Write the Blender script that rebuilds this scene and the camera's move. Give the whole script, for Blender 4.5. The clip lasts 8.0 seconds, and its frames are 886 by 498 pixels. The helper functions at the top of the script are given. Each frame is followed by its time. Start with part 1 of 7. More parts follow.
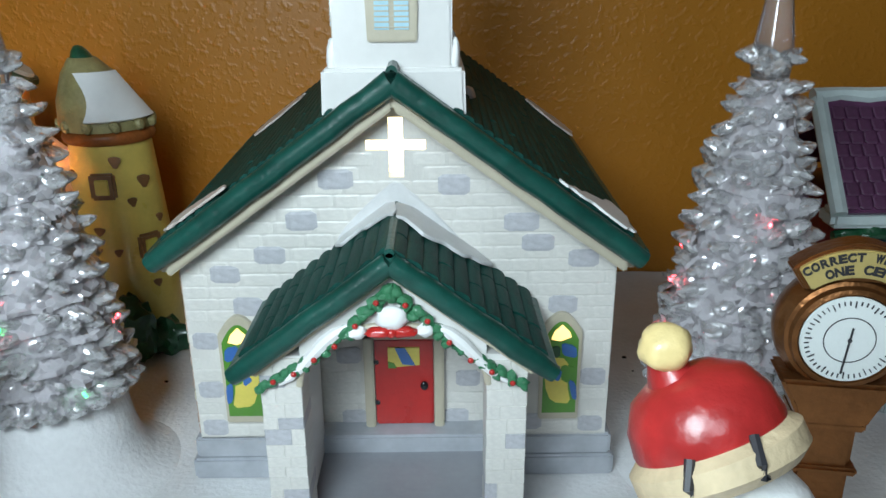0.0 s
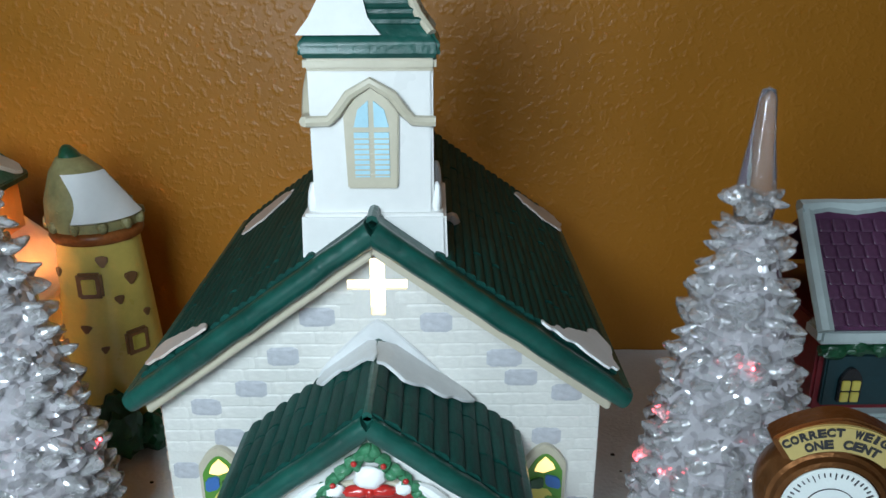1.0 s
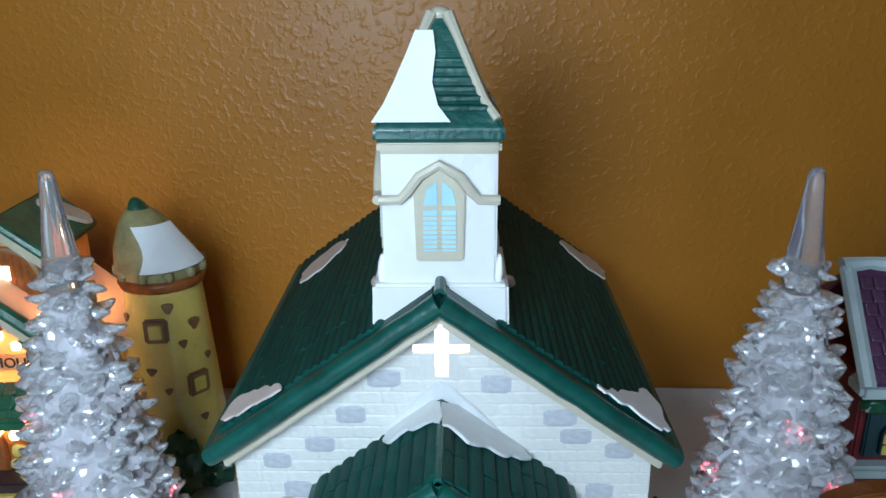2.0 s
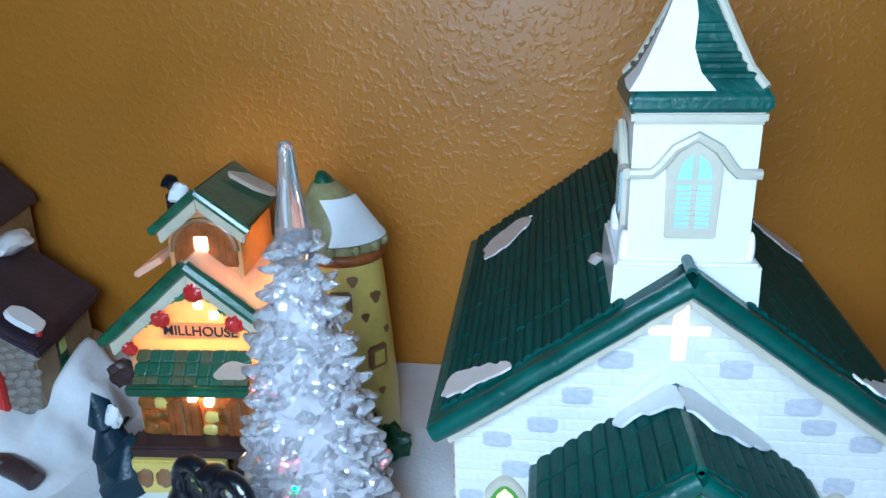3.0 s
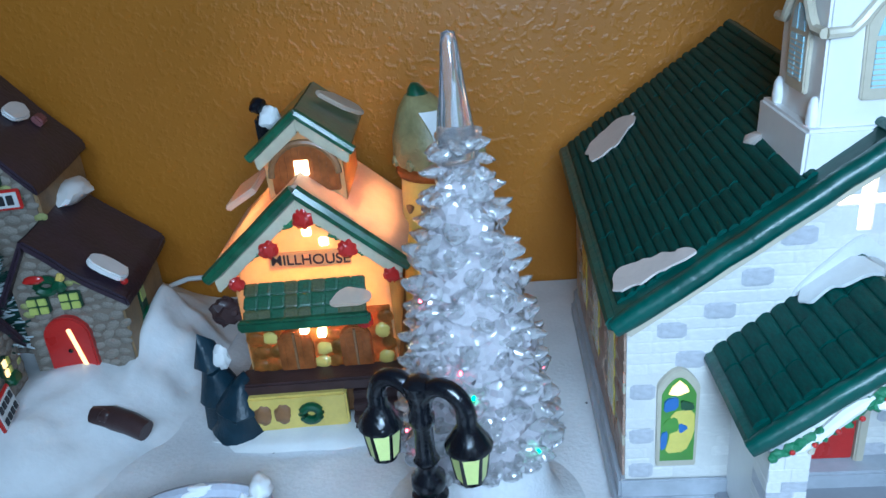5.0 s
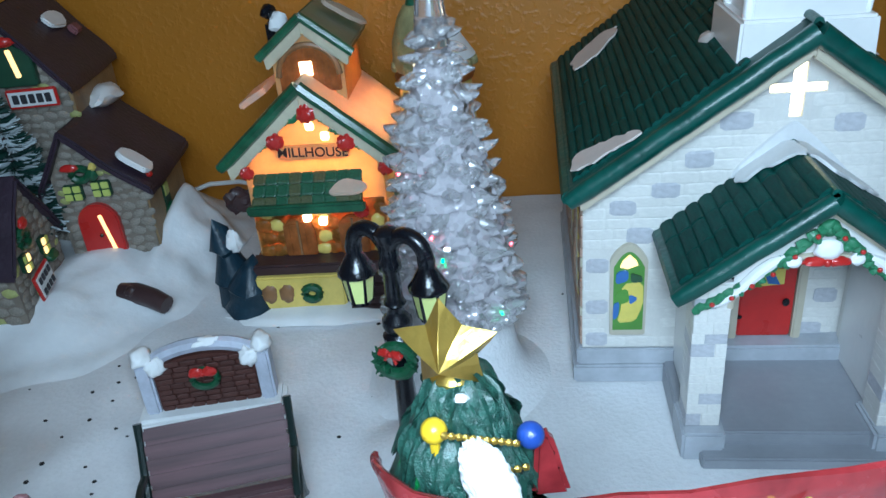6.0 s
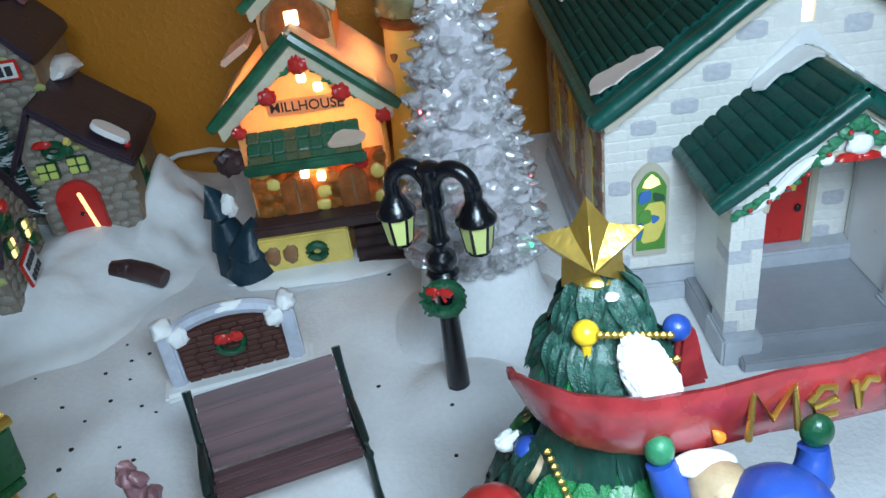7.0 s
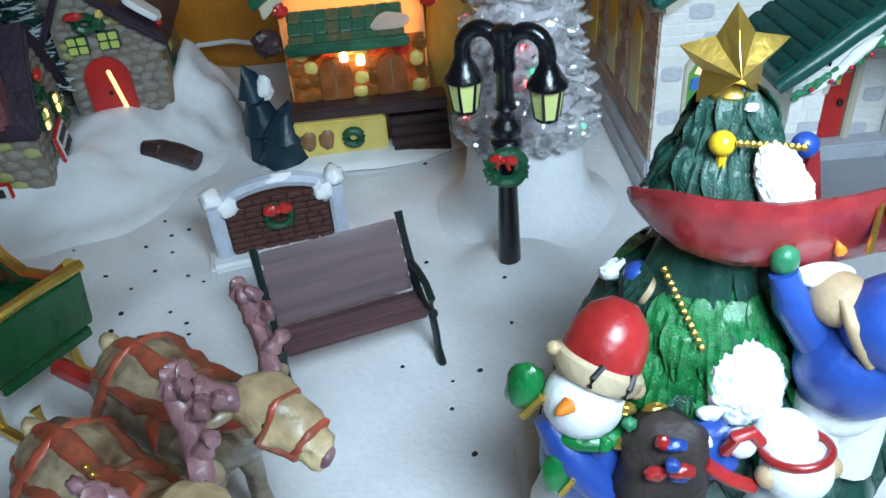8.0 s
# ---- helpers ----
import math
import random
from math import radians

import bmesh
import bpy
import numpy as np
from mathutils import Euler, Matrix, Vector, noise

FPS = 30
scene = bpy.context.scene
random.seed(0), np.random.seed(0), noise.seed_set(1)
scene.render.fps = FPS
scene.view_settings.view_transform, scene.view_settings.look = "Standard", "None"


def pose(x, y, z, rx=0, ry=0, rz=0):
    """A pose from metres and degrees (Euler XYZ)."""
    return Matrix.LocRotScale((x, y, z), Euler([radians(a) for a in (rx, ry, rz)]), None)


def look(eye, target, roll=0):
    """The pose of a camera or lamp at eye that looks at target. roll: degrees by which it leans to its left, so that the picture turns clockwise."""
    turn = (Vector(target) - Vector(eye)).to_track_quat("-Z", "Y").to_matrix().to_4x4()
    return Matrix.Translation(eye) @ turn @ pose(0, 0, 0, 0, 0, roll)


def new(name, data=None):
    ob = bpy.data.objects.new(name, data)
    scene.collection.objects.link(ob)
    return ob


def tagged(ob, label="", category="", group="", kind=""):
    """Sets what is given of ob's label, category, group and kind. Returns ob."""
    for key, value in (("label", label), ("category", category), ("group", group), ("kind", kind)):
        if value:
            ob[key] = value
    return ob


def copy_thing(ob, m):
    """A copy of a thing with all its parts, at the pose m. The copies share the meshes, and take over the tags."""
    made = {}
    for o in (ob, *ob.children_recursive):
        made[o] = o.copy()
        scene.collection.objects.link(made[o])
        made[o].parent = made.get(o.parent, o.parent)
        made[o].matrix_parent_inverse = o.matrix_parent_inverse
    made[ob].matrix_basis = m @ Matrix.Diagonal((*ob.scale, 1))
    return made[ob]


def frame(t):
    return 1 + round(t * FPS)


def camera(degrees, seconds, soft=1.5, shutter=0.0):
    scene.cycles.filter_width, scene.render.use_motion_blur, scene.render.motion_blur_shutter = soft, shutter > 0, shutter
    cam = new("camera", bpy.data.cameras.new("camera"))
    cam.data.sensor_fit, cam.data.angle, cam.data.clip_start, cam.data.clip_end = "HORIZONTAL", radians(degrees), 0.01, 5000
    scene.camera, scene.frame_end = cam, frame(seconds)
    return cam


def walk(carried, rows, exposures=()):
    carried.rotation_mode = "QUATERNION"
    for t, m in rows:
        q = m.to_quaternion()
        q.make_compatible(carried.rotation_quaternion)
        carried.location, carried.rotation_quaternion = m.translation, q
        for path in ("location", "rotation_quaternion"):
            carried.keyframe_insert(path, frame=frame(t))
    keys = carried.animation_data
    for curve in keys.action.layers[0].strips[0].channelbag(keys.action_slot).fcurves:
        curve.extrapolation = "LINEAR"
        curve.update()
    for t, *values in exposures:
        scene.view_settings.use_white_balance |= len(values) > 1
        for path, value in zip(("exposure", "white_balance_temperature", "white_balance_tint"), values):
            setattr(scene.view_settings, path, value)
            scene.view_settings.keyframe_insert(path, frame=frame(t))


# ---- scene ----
U = 0.05625  # metres in one model unit; the little village is laid out in these
cam = camera(59.4, 8.0)
PATH = [
    (0, (0.280, -4.706, 3.430), (0.294, -2.826, 2.747), -0.43),
    (0.5, (0.328, -4.506, 3.627), (0.338, -2.637, 2.914), -0.09),
    (1, (0.401, -4.426, 4.174), (0.414, -2.537, 3.516), -0.21),
    (1.2, (0.417, -4.424, 4.371), (0.429, -2.523, 3.748), 0.08),
    (2.3, (-0.142, -4.613, 4.630), (-0.247, -2.728, 3.969), -0.87),
    (2.5, (-0.391, -4.618, 4.560), (-0.562, -2.746, 3.876), -0.77),
    (3, (-0.843, -4.477, 4.561), (-1.090, -2.614, 3.876), -1.53),
    (3.5, (-1.335, -4.039, 4.768), (-1.552, -2.159, 4.120), -2.29),
    (4, (-1.981, -3.963, 4.558), (-2.117, -2.097, 3.850), -2.29),
    (4.2, (-2.211, -3.957, 4.470), (-2.326, -2.104, 3.725), -3.90),
    (5.3, (-2.142, -4.767, 4.218), (-2.298, -2.957, 3.380), -5.51),
    (5.5, (-2.022, -4.933, 4.187), (-2.191, -3.132, 3.334), -5.52),
    (6, (-1.723, -5.297, 4.002), (-1.968, -3.534, 3.089), -5.10),
    (6.5, (-1.909, -5.514, 3.955), (-2.188, -3.785, 2.989), -6.35),
    (7, (-2.494, -5.368, 3.864), (-2.559, -3.641, 2.857), -7.93),
    (7.5, (-2.863, -5.523, 3.698), (-2.824, -3.840, 2.619), -6.05),
    (8, (-3.170, -5.656, 3.524), (-3.170, -4.010, 2.388), -4.92),
]
walk(cam, [(t, look([U * v for v in eye], [U * v for v in aim], roll)) for t, eye, aim, roll in PATH],
     [(0, 0.18, 6500, 10), (1.2, 0.20, 6200, 10), (2.5, 0.42, 5350, 9), (4, 0.92, 4750, 8), (5.5, 0.16, 5200, 7), (7, 0.18, 5750, 8), (8, 0.25, 5800, 8)])

# ---- light ----
world = bpy.data.worlds.new("world")
world.use_nodes = True
world.node_tree.nodes["Background"].inputs[0].default_value = (0.6, 0.7, 0.8, 1)
world.node_tree.nodes["Background"].inputs[1].default_value = 0.03
scene.world = world


def lamp(name, kind, m, energy, colour, size=0.1):
    data = bpy.data.lights.new(name, kind)
    data.energy, data.color = energy, colour
    if kind == "AREA":
        data.shape, data.size = "DISK", size
    else:
        data.shadow_soft_size = size
    ob = new(name, data)
    ob.matrix_basis = m
    return ob


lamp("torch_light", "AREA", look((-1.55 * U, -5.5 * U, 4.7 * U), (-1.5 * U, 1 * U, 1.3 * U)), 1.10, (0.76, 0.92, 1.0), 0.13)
# broad fill added behind the viewer; no fixture or window stands for it
lamp("unseen_fill_light", "AREA", look((-0.08, -1.05, 0.80), (-0.05, 0.0, 0.08)), 4.1, (0.74, 0.91, 1.0), 0.5)

# ---- materials ----


def mat(name, base, rough=0.5, metal=0.0, var=0.15, low=3.0, high=40.0, bump=0.15, coat=0.0, glow=0.0, glow_colour=None,
        clear=0.0, ior=1.45, thin=0.0, piece=0.0, second=None, stretch=(1, 1, 1), sss=0.0):
    m = bpy.data.materials.new(name)
    m.use_nodes = True
    nt = m.node_tree
    n, link = nt.nodes, nt.links.new
    p = n["Principled BSDF"]
    co, mp = n.new("ShaderNodeTexCoord"), n.new("ShaderNodeMapping")
    mp.inputs["Scale"].default_value = [s / U for s in stretch]
    link(co.outputs["Object"], mp.inputs["Vector"])
    big, fine = n.new("ShaderNodeTexNoise"), n.new("ShaderNodeTexNoise")
    big.inputs["Scale"].default_value, fine.inputs["Scale"].default_value = low, high
    big.inputs["Detail"].default_value, fine.inputs["Detail"].default_value = 4, 3
    info = n.new("ShaderNodeObjectInfo")
    for t in (big, fine):
        link(mp.outputs["Vector"], t.inputs["Vector"])
    ramp = n.new("ShaderNodeMapRange")
    ramp.inputs["From Min"].default_value, ramp.inputs["From Max"].default_value = 0.3, 0.7
    link(big.outputs["Fac"], ramp.inputs["Value"])
    mix = n.new("ShaderNodeMix")
    mix.data_type = "RGBA"
    dark = second or [c * (1 - var) for c in base]
    mix.inputs["A"].default_value, mix.inputs["B"].default_value = (*dark, 1), (*[min(1, c * (1 + 0.35 * var)) for c in base], 1)
    link(ramp.outputs["Result"], mix.inputs["Factor"])
    hsv = n.new("ShaderNodeHueSaturation")
    v1 = n.new("ShaderNodeMath")
    v1.operation = "MULTIPLY_ADD"
    link(fine.outputs["Fac"], v1.inputs[0])
    v1.inputs[1].default_value, v1.inputs[2].default_value = var, 1 - var / 2
    v2 = n.new("ShaderNodeMath")
    v2.operation = "MULTIPLY_ADD"
    link(info.outputs["Random"], v2.inputs[0])
    v2.inputs[1].default_value = piece
    link(v1.outputs[0], v2.inputs[2])
    link(v2.outputs[0], hsv.inputs["Value"])
    link(mix.outputs["Result"], hsv.inputs["Color"])
    link(hsv.outputs["Color"], p.inputs["Base Color"])
    r = n.new("ShaderNodeMath")
    r.operation = "MULTIPLY_ADD"
    link(big.outputs["Fac"], r.inputs[0])
    r.inputs[1].default_value, r.inputs[2].default_value = 0.16, max(0.0, rough - 0.08)
    link(r.outputs[0], p.inputs["Roughness"])
    if bump:
        b = n.new("ShaderNodeBump")
        b.inputs["Strength"].default_value, b.inputs["Distance"].default_value = bump, 0.02 * U
        link(fine.outputs["Fac"], b.inputs["Height"])
        link(b.outputs["Normal"], p.inputs["Normal"])
    p.inputs["Metallic"].default_value, p.inputs["Coat Weight"].default_value = metal, coat
    p.inputs["Coat Roughness"].default_value = 0.12
    p.inputs["Transmission Weight"].default_value, p.inputs["IOR"].default_value = clear, ior
    if sss:
        p.inputs["Subsurface Weight"].default_value, p.inputs["Subsurface Scale"].default_value = sss, 0.05 * U
    if glow:
        p.inputs["Emission Color"].default_value = (*(glow_colour or base), 1)
        p.inputs["Emission Strength"].default_value = glow
    if thin:
        tr, add = n.new("ShaderNodeBsdfTranslucent"), n.new("ShaderNodeMixShader")
        link(hsv.outputs["Color"], tr.inputs["Color"])
        add.inputs[0].default_value = thin
        link(p.outputs[0], add.inputs[1])
        link(tr.outputs[0], add.inputs[2])
        link(add.outputs[0], n["Material Output"].inputs["Surface"])
    return m


def wall_paint():
    """Ochre wall paint over a knock-down plaster texture."""
    m = mat("ochre_wall_paint", (0.46, 0.178, 0.016), 0.40, var=0.14, low=0.5, high=30, bump=0)
    n, link = m.node_tree.nodes, m.node_tree.links.new
    co = n["Mapping"]
    a, b = n.new("ShaderNodeTexNoise"), n.new("ShaderNodeTexNoise")
    a.inputs["Scale"].default_value, a.inputs["Detail"].default_value = 11.0, 2
    b.inputs["Scale"].default_value, b.inputs["Detail"].default_value = 19, 2
    ra = n.new("ShaderNodeMapRange")
    ra.inputs["From Min"].default_value, ra.inputs["From Max"].default_value = 0.50, 0.66
    add = n.new("ShaderNodeMath")
    add.operation = "MULTIPLY_ADD"
    add.inputs[1].default_value = 0.35
    bm_node = n.new("ShaderNodeBump")
    bm_node.inputs["Strength"].default_value, bm_node.inputs["Distance"].default_value = 0.20, 0.03 * U
    link(co.outputs[0], a.inputs["Vector"])
    link(co.outputs[0], b.inputs["Vector"])
    link(a.outputs["Fac"], ra.inputs["Value"])
    link(b.outputs["Fac"], add.inputs[0])
    link(ra.outputs["Result"], add.inputs[2])
    link(add.outputs[0], bm_node.inputs["Height"])
    link(bm_node.outputs["Normal"], n["Principled BSDF"].inputs["Normal"])
    return m


WALL = wall_paint()
PLASTER = mat("off_white_plaster", (0.62, 0.58, 0.52), 0.8, var=0.06, low=0.2, high=8)
FLOORWOOD = mat("floor_wood", (0.22, 0.13, 0.07), 0.45, var=0.3, low=0.2, high=3, stretch=(0.3, 3, 1))
TABLEWOOD = mat("table_wood", (0.16, 0.08, 0.04), 0.4, var=0.3, low=0.5, high=8, stretch=(0.3, 3, 1))
SNOWCLOTH = mat("white_snow_cloth", (0.81, 0.81, 0.82), 0.9, var=0.15, low=1.1, high=24, bump=0.5)
SPECK = mat("black_grit", (0.012, 0.012, 0.012), 0.5)
WHITE = mat("white_glazed_ceramic", (0.75, 0.74, 0.72), 0.3, var=0.06, low=2, high=18, bump=0.08, coat=0.3)
BRICKW = mat("cream_ceramic_brick", (0.69, 0.67, 0.63), 0.34, var=0.09, low=4, high=30, bump=0.15, coat=0.2, piece=0.06)
BRICKT = mat("pinkish_tan_washed_brick", (0.40, 0.27, 0.20), 0.45, var=0.25, low=4, high=30, bump=0.2, coat=0.1, piece=0.25)
BRICKG = mat("grey_painted_brick", (0.48, 0.48, 0.51), 0.34, var=0.16, low=5, high=30, bump=0.15, coat=0.2, piece=0.10)
JOINT = mat("pale_joint_ceramic", (0.68, 0.66, 0.62), 0.5, var=0.1)
PLINTH = mat("grey_washed_plinth", (0.44, 0.46, 0.50), 0.4, var=0.22, low=3, high=20, bump=0.1, coat=0.2)
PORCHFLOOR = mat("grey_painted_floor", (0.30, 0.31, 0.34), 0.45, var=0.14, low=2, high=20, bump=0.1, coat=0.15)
GREEN = mat("dark_green_glaze", (0.006, 0.072, 0.055), 0.42, var=0.35, low=4, high=16, bump=0.4, coat=0.2)
SHINGLE = mat("green_glazed_shingle", (0.004, 0.047, 0.037), 0.60, var=0.45, low=5, high=26, bump=0.2, piece=0.4)
SHINGLE.node_tree.nodes["Principled BSDF"].inputs["Specular IOR Level"].default_value = 0.22
BEIGE = mat("beige_trim_glaze", (0.52, 0.47, 0.36), 0.36, var=0.12, low=3, high=25, coat=0.3)
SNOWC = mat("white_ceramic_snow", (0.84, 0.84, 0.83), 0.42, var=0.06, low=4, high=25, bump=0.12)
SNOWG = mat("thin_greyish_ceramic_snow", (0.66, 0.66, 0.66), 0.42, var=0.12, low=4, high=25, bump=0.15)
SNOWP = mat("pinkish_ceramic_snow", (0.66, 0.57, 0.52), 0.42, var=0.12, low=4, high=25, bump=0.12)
RED = mat("red_glaze", (0.50, 0.022, 0.018), 0.3, var=0.15, low=4, high=25, coat=0.4)
LEAF = mat("painted_green_foliage", (0.045, 0.22, 0.10), 0.4, var=0.4, low=9, high=40, bump=0.3, coat=0.2)
LEAFD = mat("dark_green_foliage", (0.012, 0.085, 0.035), 0.4, var=0.4, low=9, high=40, bump=0.3, coat=0.3)
GLASSY = mat("yellow_stained_pane", (0.72, 0.60, 0.12), 0.2, coat=0.4)
GLASSB = mat("blue_stained_pane", (0.05, 0.15, 0.42), 0.2, coat=0.4)
GLASSG = mat("green_stained_pane", (0.10, 0.27, 0.04), 0.2, coat=0.4)
GLASSD = mat("dark_green_stained_pane", (0.03, 0.09, 0.04), 0.25, var=0.3, coat=0.4)
PALEBLUE = mat("pale_blue_painted_pane", (0.42, 0.66, 0.76), 0.25, coat=0.4)
LIT = mat("lit_opening", (1.0, 0.85, 0.55), 0.4, glow=5, glow_colour=(1.0, 0.78, 0.42))
LITC = mat("lit_cross_opening", (1.0, 0.85, 0.55), 0.4, glow=3.2, glow_colour=(1.0, 0.84, 0.52))
LITLOW = mat("dimly_lit_opening", (1.0, 0.7, 0.3), 0.4, glow=1.5, glow_colour=(1.0, 0.60, 0.20))
BLACK = mat("black_gloss_paint", (0.006, 0.007, 0.010), 0.22, var=0.3, bump=0.3, coat=0.45)
LANTERN = mat("pale_yellow_lantern_pane", (0.72, 0.78, 0.28), 0.35, var=0.1)
ACRYLIC = mat("clear_acrylic", (0.97, 0.97, 1.0), 0.08, var=0.04, low=5, high=14, bump=0.1, clear=0.92, ior=1.40, coat=0.6)


def sparkling(name, base, clear, cell, turn):
    """Cast clear plastic, a little milky, whose rippled surface tilts in small patches, so that it glints."""
    m = mat(name, base, 0.09, var=0.03, low=5, high=12, bump=0, clear=clear, ior=1.5, coat=1.0)
    n, link = m.node_tree.nodes, m.node_tree.links.new
    geo, vor = n.new("ShaderNodeNewGeometry"), n.new("ShaderNodeTexVoronoi")
    vor.inputs["Scale"].default_value = cell
    link(n["Mapping"].outputs[0], vor.inputs["Vector"])
    mid, much, total, unit = [n.new("ShaderNodeVectorMath") for _ in range(4)]
    mid.operation, much.operation, total.operation, unit.operation = "SUBTRACT", "SCALE", "ADD", "NORMALIZE"
    mid.inputs[1].default_value = (0.5, 0.5, 0.5)
    much.inputs["Scale"].default_value = turn
    link(vor.outputs["Color"], mid.inputs[0])
    link(mid.outputs[0], much.inputs[0])
    link(geo.outputs["Normal"], total.inputs[0])
    link(much.outputs[0], total.inputs[1])
    link(total.outputs[0], unit.inputs[0])
    p = n["Principled BSDF"]
    link(unit.outputs[0], p.inputs["Normal"])
    link(unit.outputs[0], p.inputs["Coat Normal"])
    p.inputs["Coat Roughness"].default_value = 0.04
    p.inputs["Coat IOR"].default_value = 1.9
    return m


ACRYLICB = sparkling("sparkling_acrylic", (1.0, 0.98, 1.0), 0.70, 5.0, 0.95)
ACRYLICW = sparkling("cloudy_acrylic_core", (0.98, 0.93, 0.98), 0.50, 22.0, 1.2)
LEDRED = mat("red_light_bead", (1, 0.05, 0.05), 0.4, glow=14, glow_colour=(1.0, 0.06, 0.08))
LEDGREEN = mat("green_light_bead", (0.05, 1, 0.2), 0.4, glow=6, glow_colour=(0.05, 1.0, 0.25))
GOLD = mat("gold_paint", (0.70, 0.47, 0.10), 0.3, metal=0.85, var=0.2, low=6, high=30, bump=0.15)

# ---- shapes ----


def finish(bm, angle=40):
    bmesh.ops.remove_doubles(bm, verts=bm.verts, dist=1e-5)
    bmesh.ops.recalc_face_normals(bm, faces=bm.faces)
    for f in bm.faces:
        f.smooth = True
    for e in bm.edges:
        e.smooth = not (len(e.link_faces) == 2 and e.calc_face_angle(0) > radians(angle))
    return bm


def mesh_of(name, bm, material, angle=40):
    finish(bm, angle)
    bm.transform(Matrix.Scale(U, 4))
    me = bpy.data.meshes.new(name)
    bm.to_mesh(me)
    bm.free()
    for m in material if isinstance(material, (list, tuple)) else [material]:
        me.materials.append(m)
    return me


def part(name, bm, material, parent, label="", angle=40):
    ob = new(name, mesh_of(name, bm, material, angle))
    ob.parent = parent
    return tagged(ob, label)


def at(x, y, z, rx=0, ry=0, rz=0):
    return pose(U * x, U * y, U * z, rx, ry, rz)


def thing(name, x, y, z, rz, label, category, group="", kind=""):
    ob = new(name)
    ob.empty_display_size = 0.01
    ob.matrix_basis = at(x, y, z, 0, 0, rz)
    return tagged(ob, label, category, group, kind)


def single(name, bm, material, m, label, category, group="", kind="", angle=40):
    ob = new(name, mesh_of(name, bm, material, angle))
    ob.matrix_basis = m
    return tagged(ob, label, category, group, kind)


def piece(name, me, parent, x, y, z, s=(1, 1, 1), r=(0, 0, 0), material=None):
    """One of many alike pieces that share their mesh."""
    ob = new(name, me)
    ob.parent = parent
    ob.matrix_basis = at(x, y, z, *r) @ Matrix.Diagonal((*s, 1))
    if material:
        ob.material_slots[0].link = "OBJECT"
        ob.material_slots[0].material = material
    return ob


def join(*bms):
    out = bms[0]
    for b in bms[1:]:
        me = bpy.data.meshes.new("joined")
        b.to_mesh(me)
        out.from_mesh(me)
        bpy.data.meshes.remove(me)
        b.free()
    return out


def moved(bm, x=0, y=0, z=0, rx=0, ry=0, rz=0, s=(1, 1, 1)):
    bm.transform(pose(x, y, z, rx, ry, rz) @ Matrix.Diagonal((*s, 1)))
    return bm


def soften(bm, r, n=2):
    if r:
        bmesh.ops.bevel(bm, geom=list(bm.edges), offset=r, segments=n, affect="EDGES", clamp_overlap=True)
    return bm


def box(x0, x1, y0, y1, z0, z1, r=0.012, n=2):
    bm = bmesh.new()
    bmesh.ops.create_cube(bm, size=1)
    bm.transform(Matrix.Translation(((x0 + x1) / 2, (y0 + y1) / 2, (z0 + z1) / 2)) @ Matrix.Diagonal((x1 - x0, y1 - y0, z1 - z0, 1)))
    return soften(bm, r, n)


def prism(outline, y0, y1, r=0.0, n=2):
    """An outline in x and z, drawn out from y0 to y1."""
    bm = bmesh.new()
    f = bm.faces.new([bm.verts.new((x, y0, z)) for x, z in outline])
    got = bmesh.ops.extrude_face_region(bm, geom=[f])
    for v in got["geom"]:
        if isinstance(v, bmesh.types.BMVert):
            v.co.y = y1
    bmesh.ops.recalc_face_normals(bm, faces=bm.faces)
    return soften(bm, r, n)


def lathe(profile, seg=24):
    """A turned shape from (radius, height) steps."""
    bm = bmesh.new()
    rings = []
    for r, z in profile:
        if r < 1e-5:
            rings.append([bm.verts.new((0, 0, z))])
        else:
            rings.append([bm.verts.new((r * math.cos(2 * math.pi * k / seg), r * math.sin(2 * math.pi * k / seg), z)) for k in range(seg)])
    for a, b in zip(rings, rings[1:]):
        for k in range(seg):
            i, j = k, (k + 1) % seg
            if len(a) == 1 and len(b) > 1:
                bm.faces.new((a[0], b[i], b[j]))
            elif len(b) == 1 and len(a) > 1:
                bm.faces.new((a[i], a[j], b[0]))
            elif len(a) > 1:
                bm.faces.new((a[i], a[j], b[j], b[i]))
    for ring, flip in ((rings[0], True), (rings[-1], False)):
        if len(ring) > 1:
            bm.faces.new(ring[::-1] if flip else ring)
    return bm


def tube(points, radius, seg=10, closed=False):
    """A round bar along a line of points; radius may be one number or one for each point."""
    pts = [Vector(p) for p in points]
    radii = radius if isinstance(radius, (list, tuple)) else [radius] * len(pts)
    bm = bmesh.new()
    rings = []
    n = len(pts)
    for i, p in enumerate(pts):
        a = pts[(i - 1) % n] if closed or i else p
        b = pts[(i + 1) % n] if closed or i < n - 1 else p
        d = (b - a).normalized()
        side = d.cross(Vector((0, 0, 1)))
        side = side.normalized() if side.length > 1e-3 else Vector((1, 0, 0))
        up = side.cross(d)
        rings.append([bm.verts.new(p + radii[i] * (math.cos(2 * math.pi * k / seg) * side + math.sin(2 * math.pi * k / seg) * up)) for k in range(seg)])
    for i in range(n if closed else n - 1):
        a, b = rings[i], rings[(i + 1) % n]
        for k in range(seg):
            bm.faces.new((a[k], a[(k + 1) % seg], b[(k + 1) % seg], b[k]))
    if not closed:
        bm.faces.new(rings[0][::-1])
        bm.faces.new(rings[-1])
    return bm


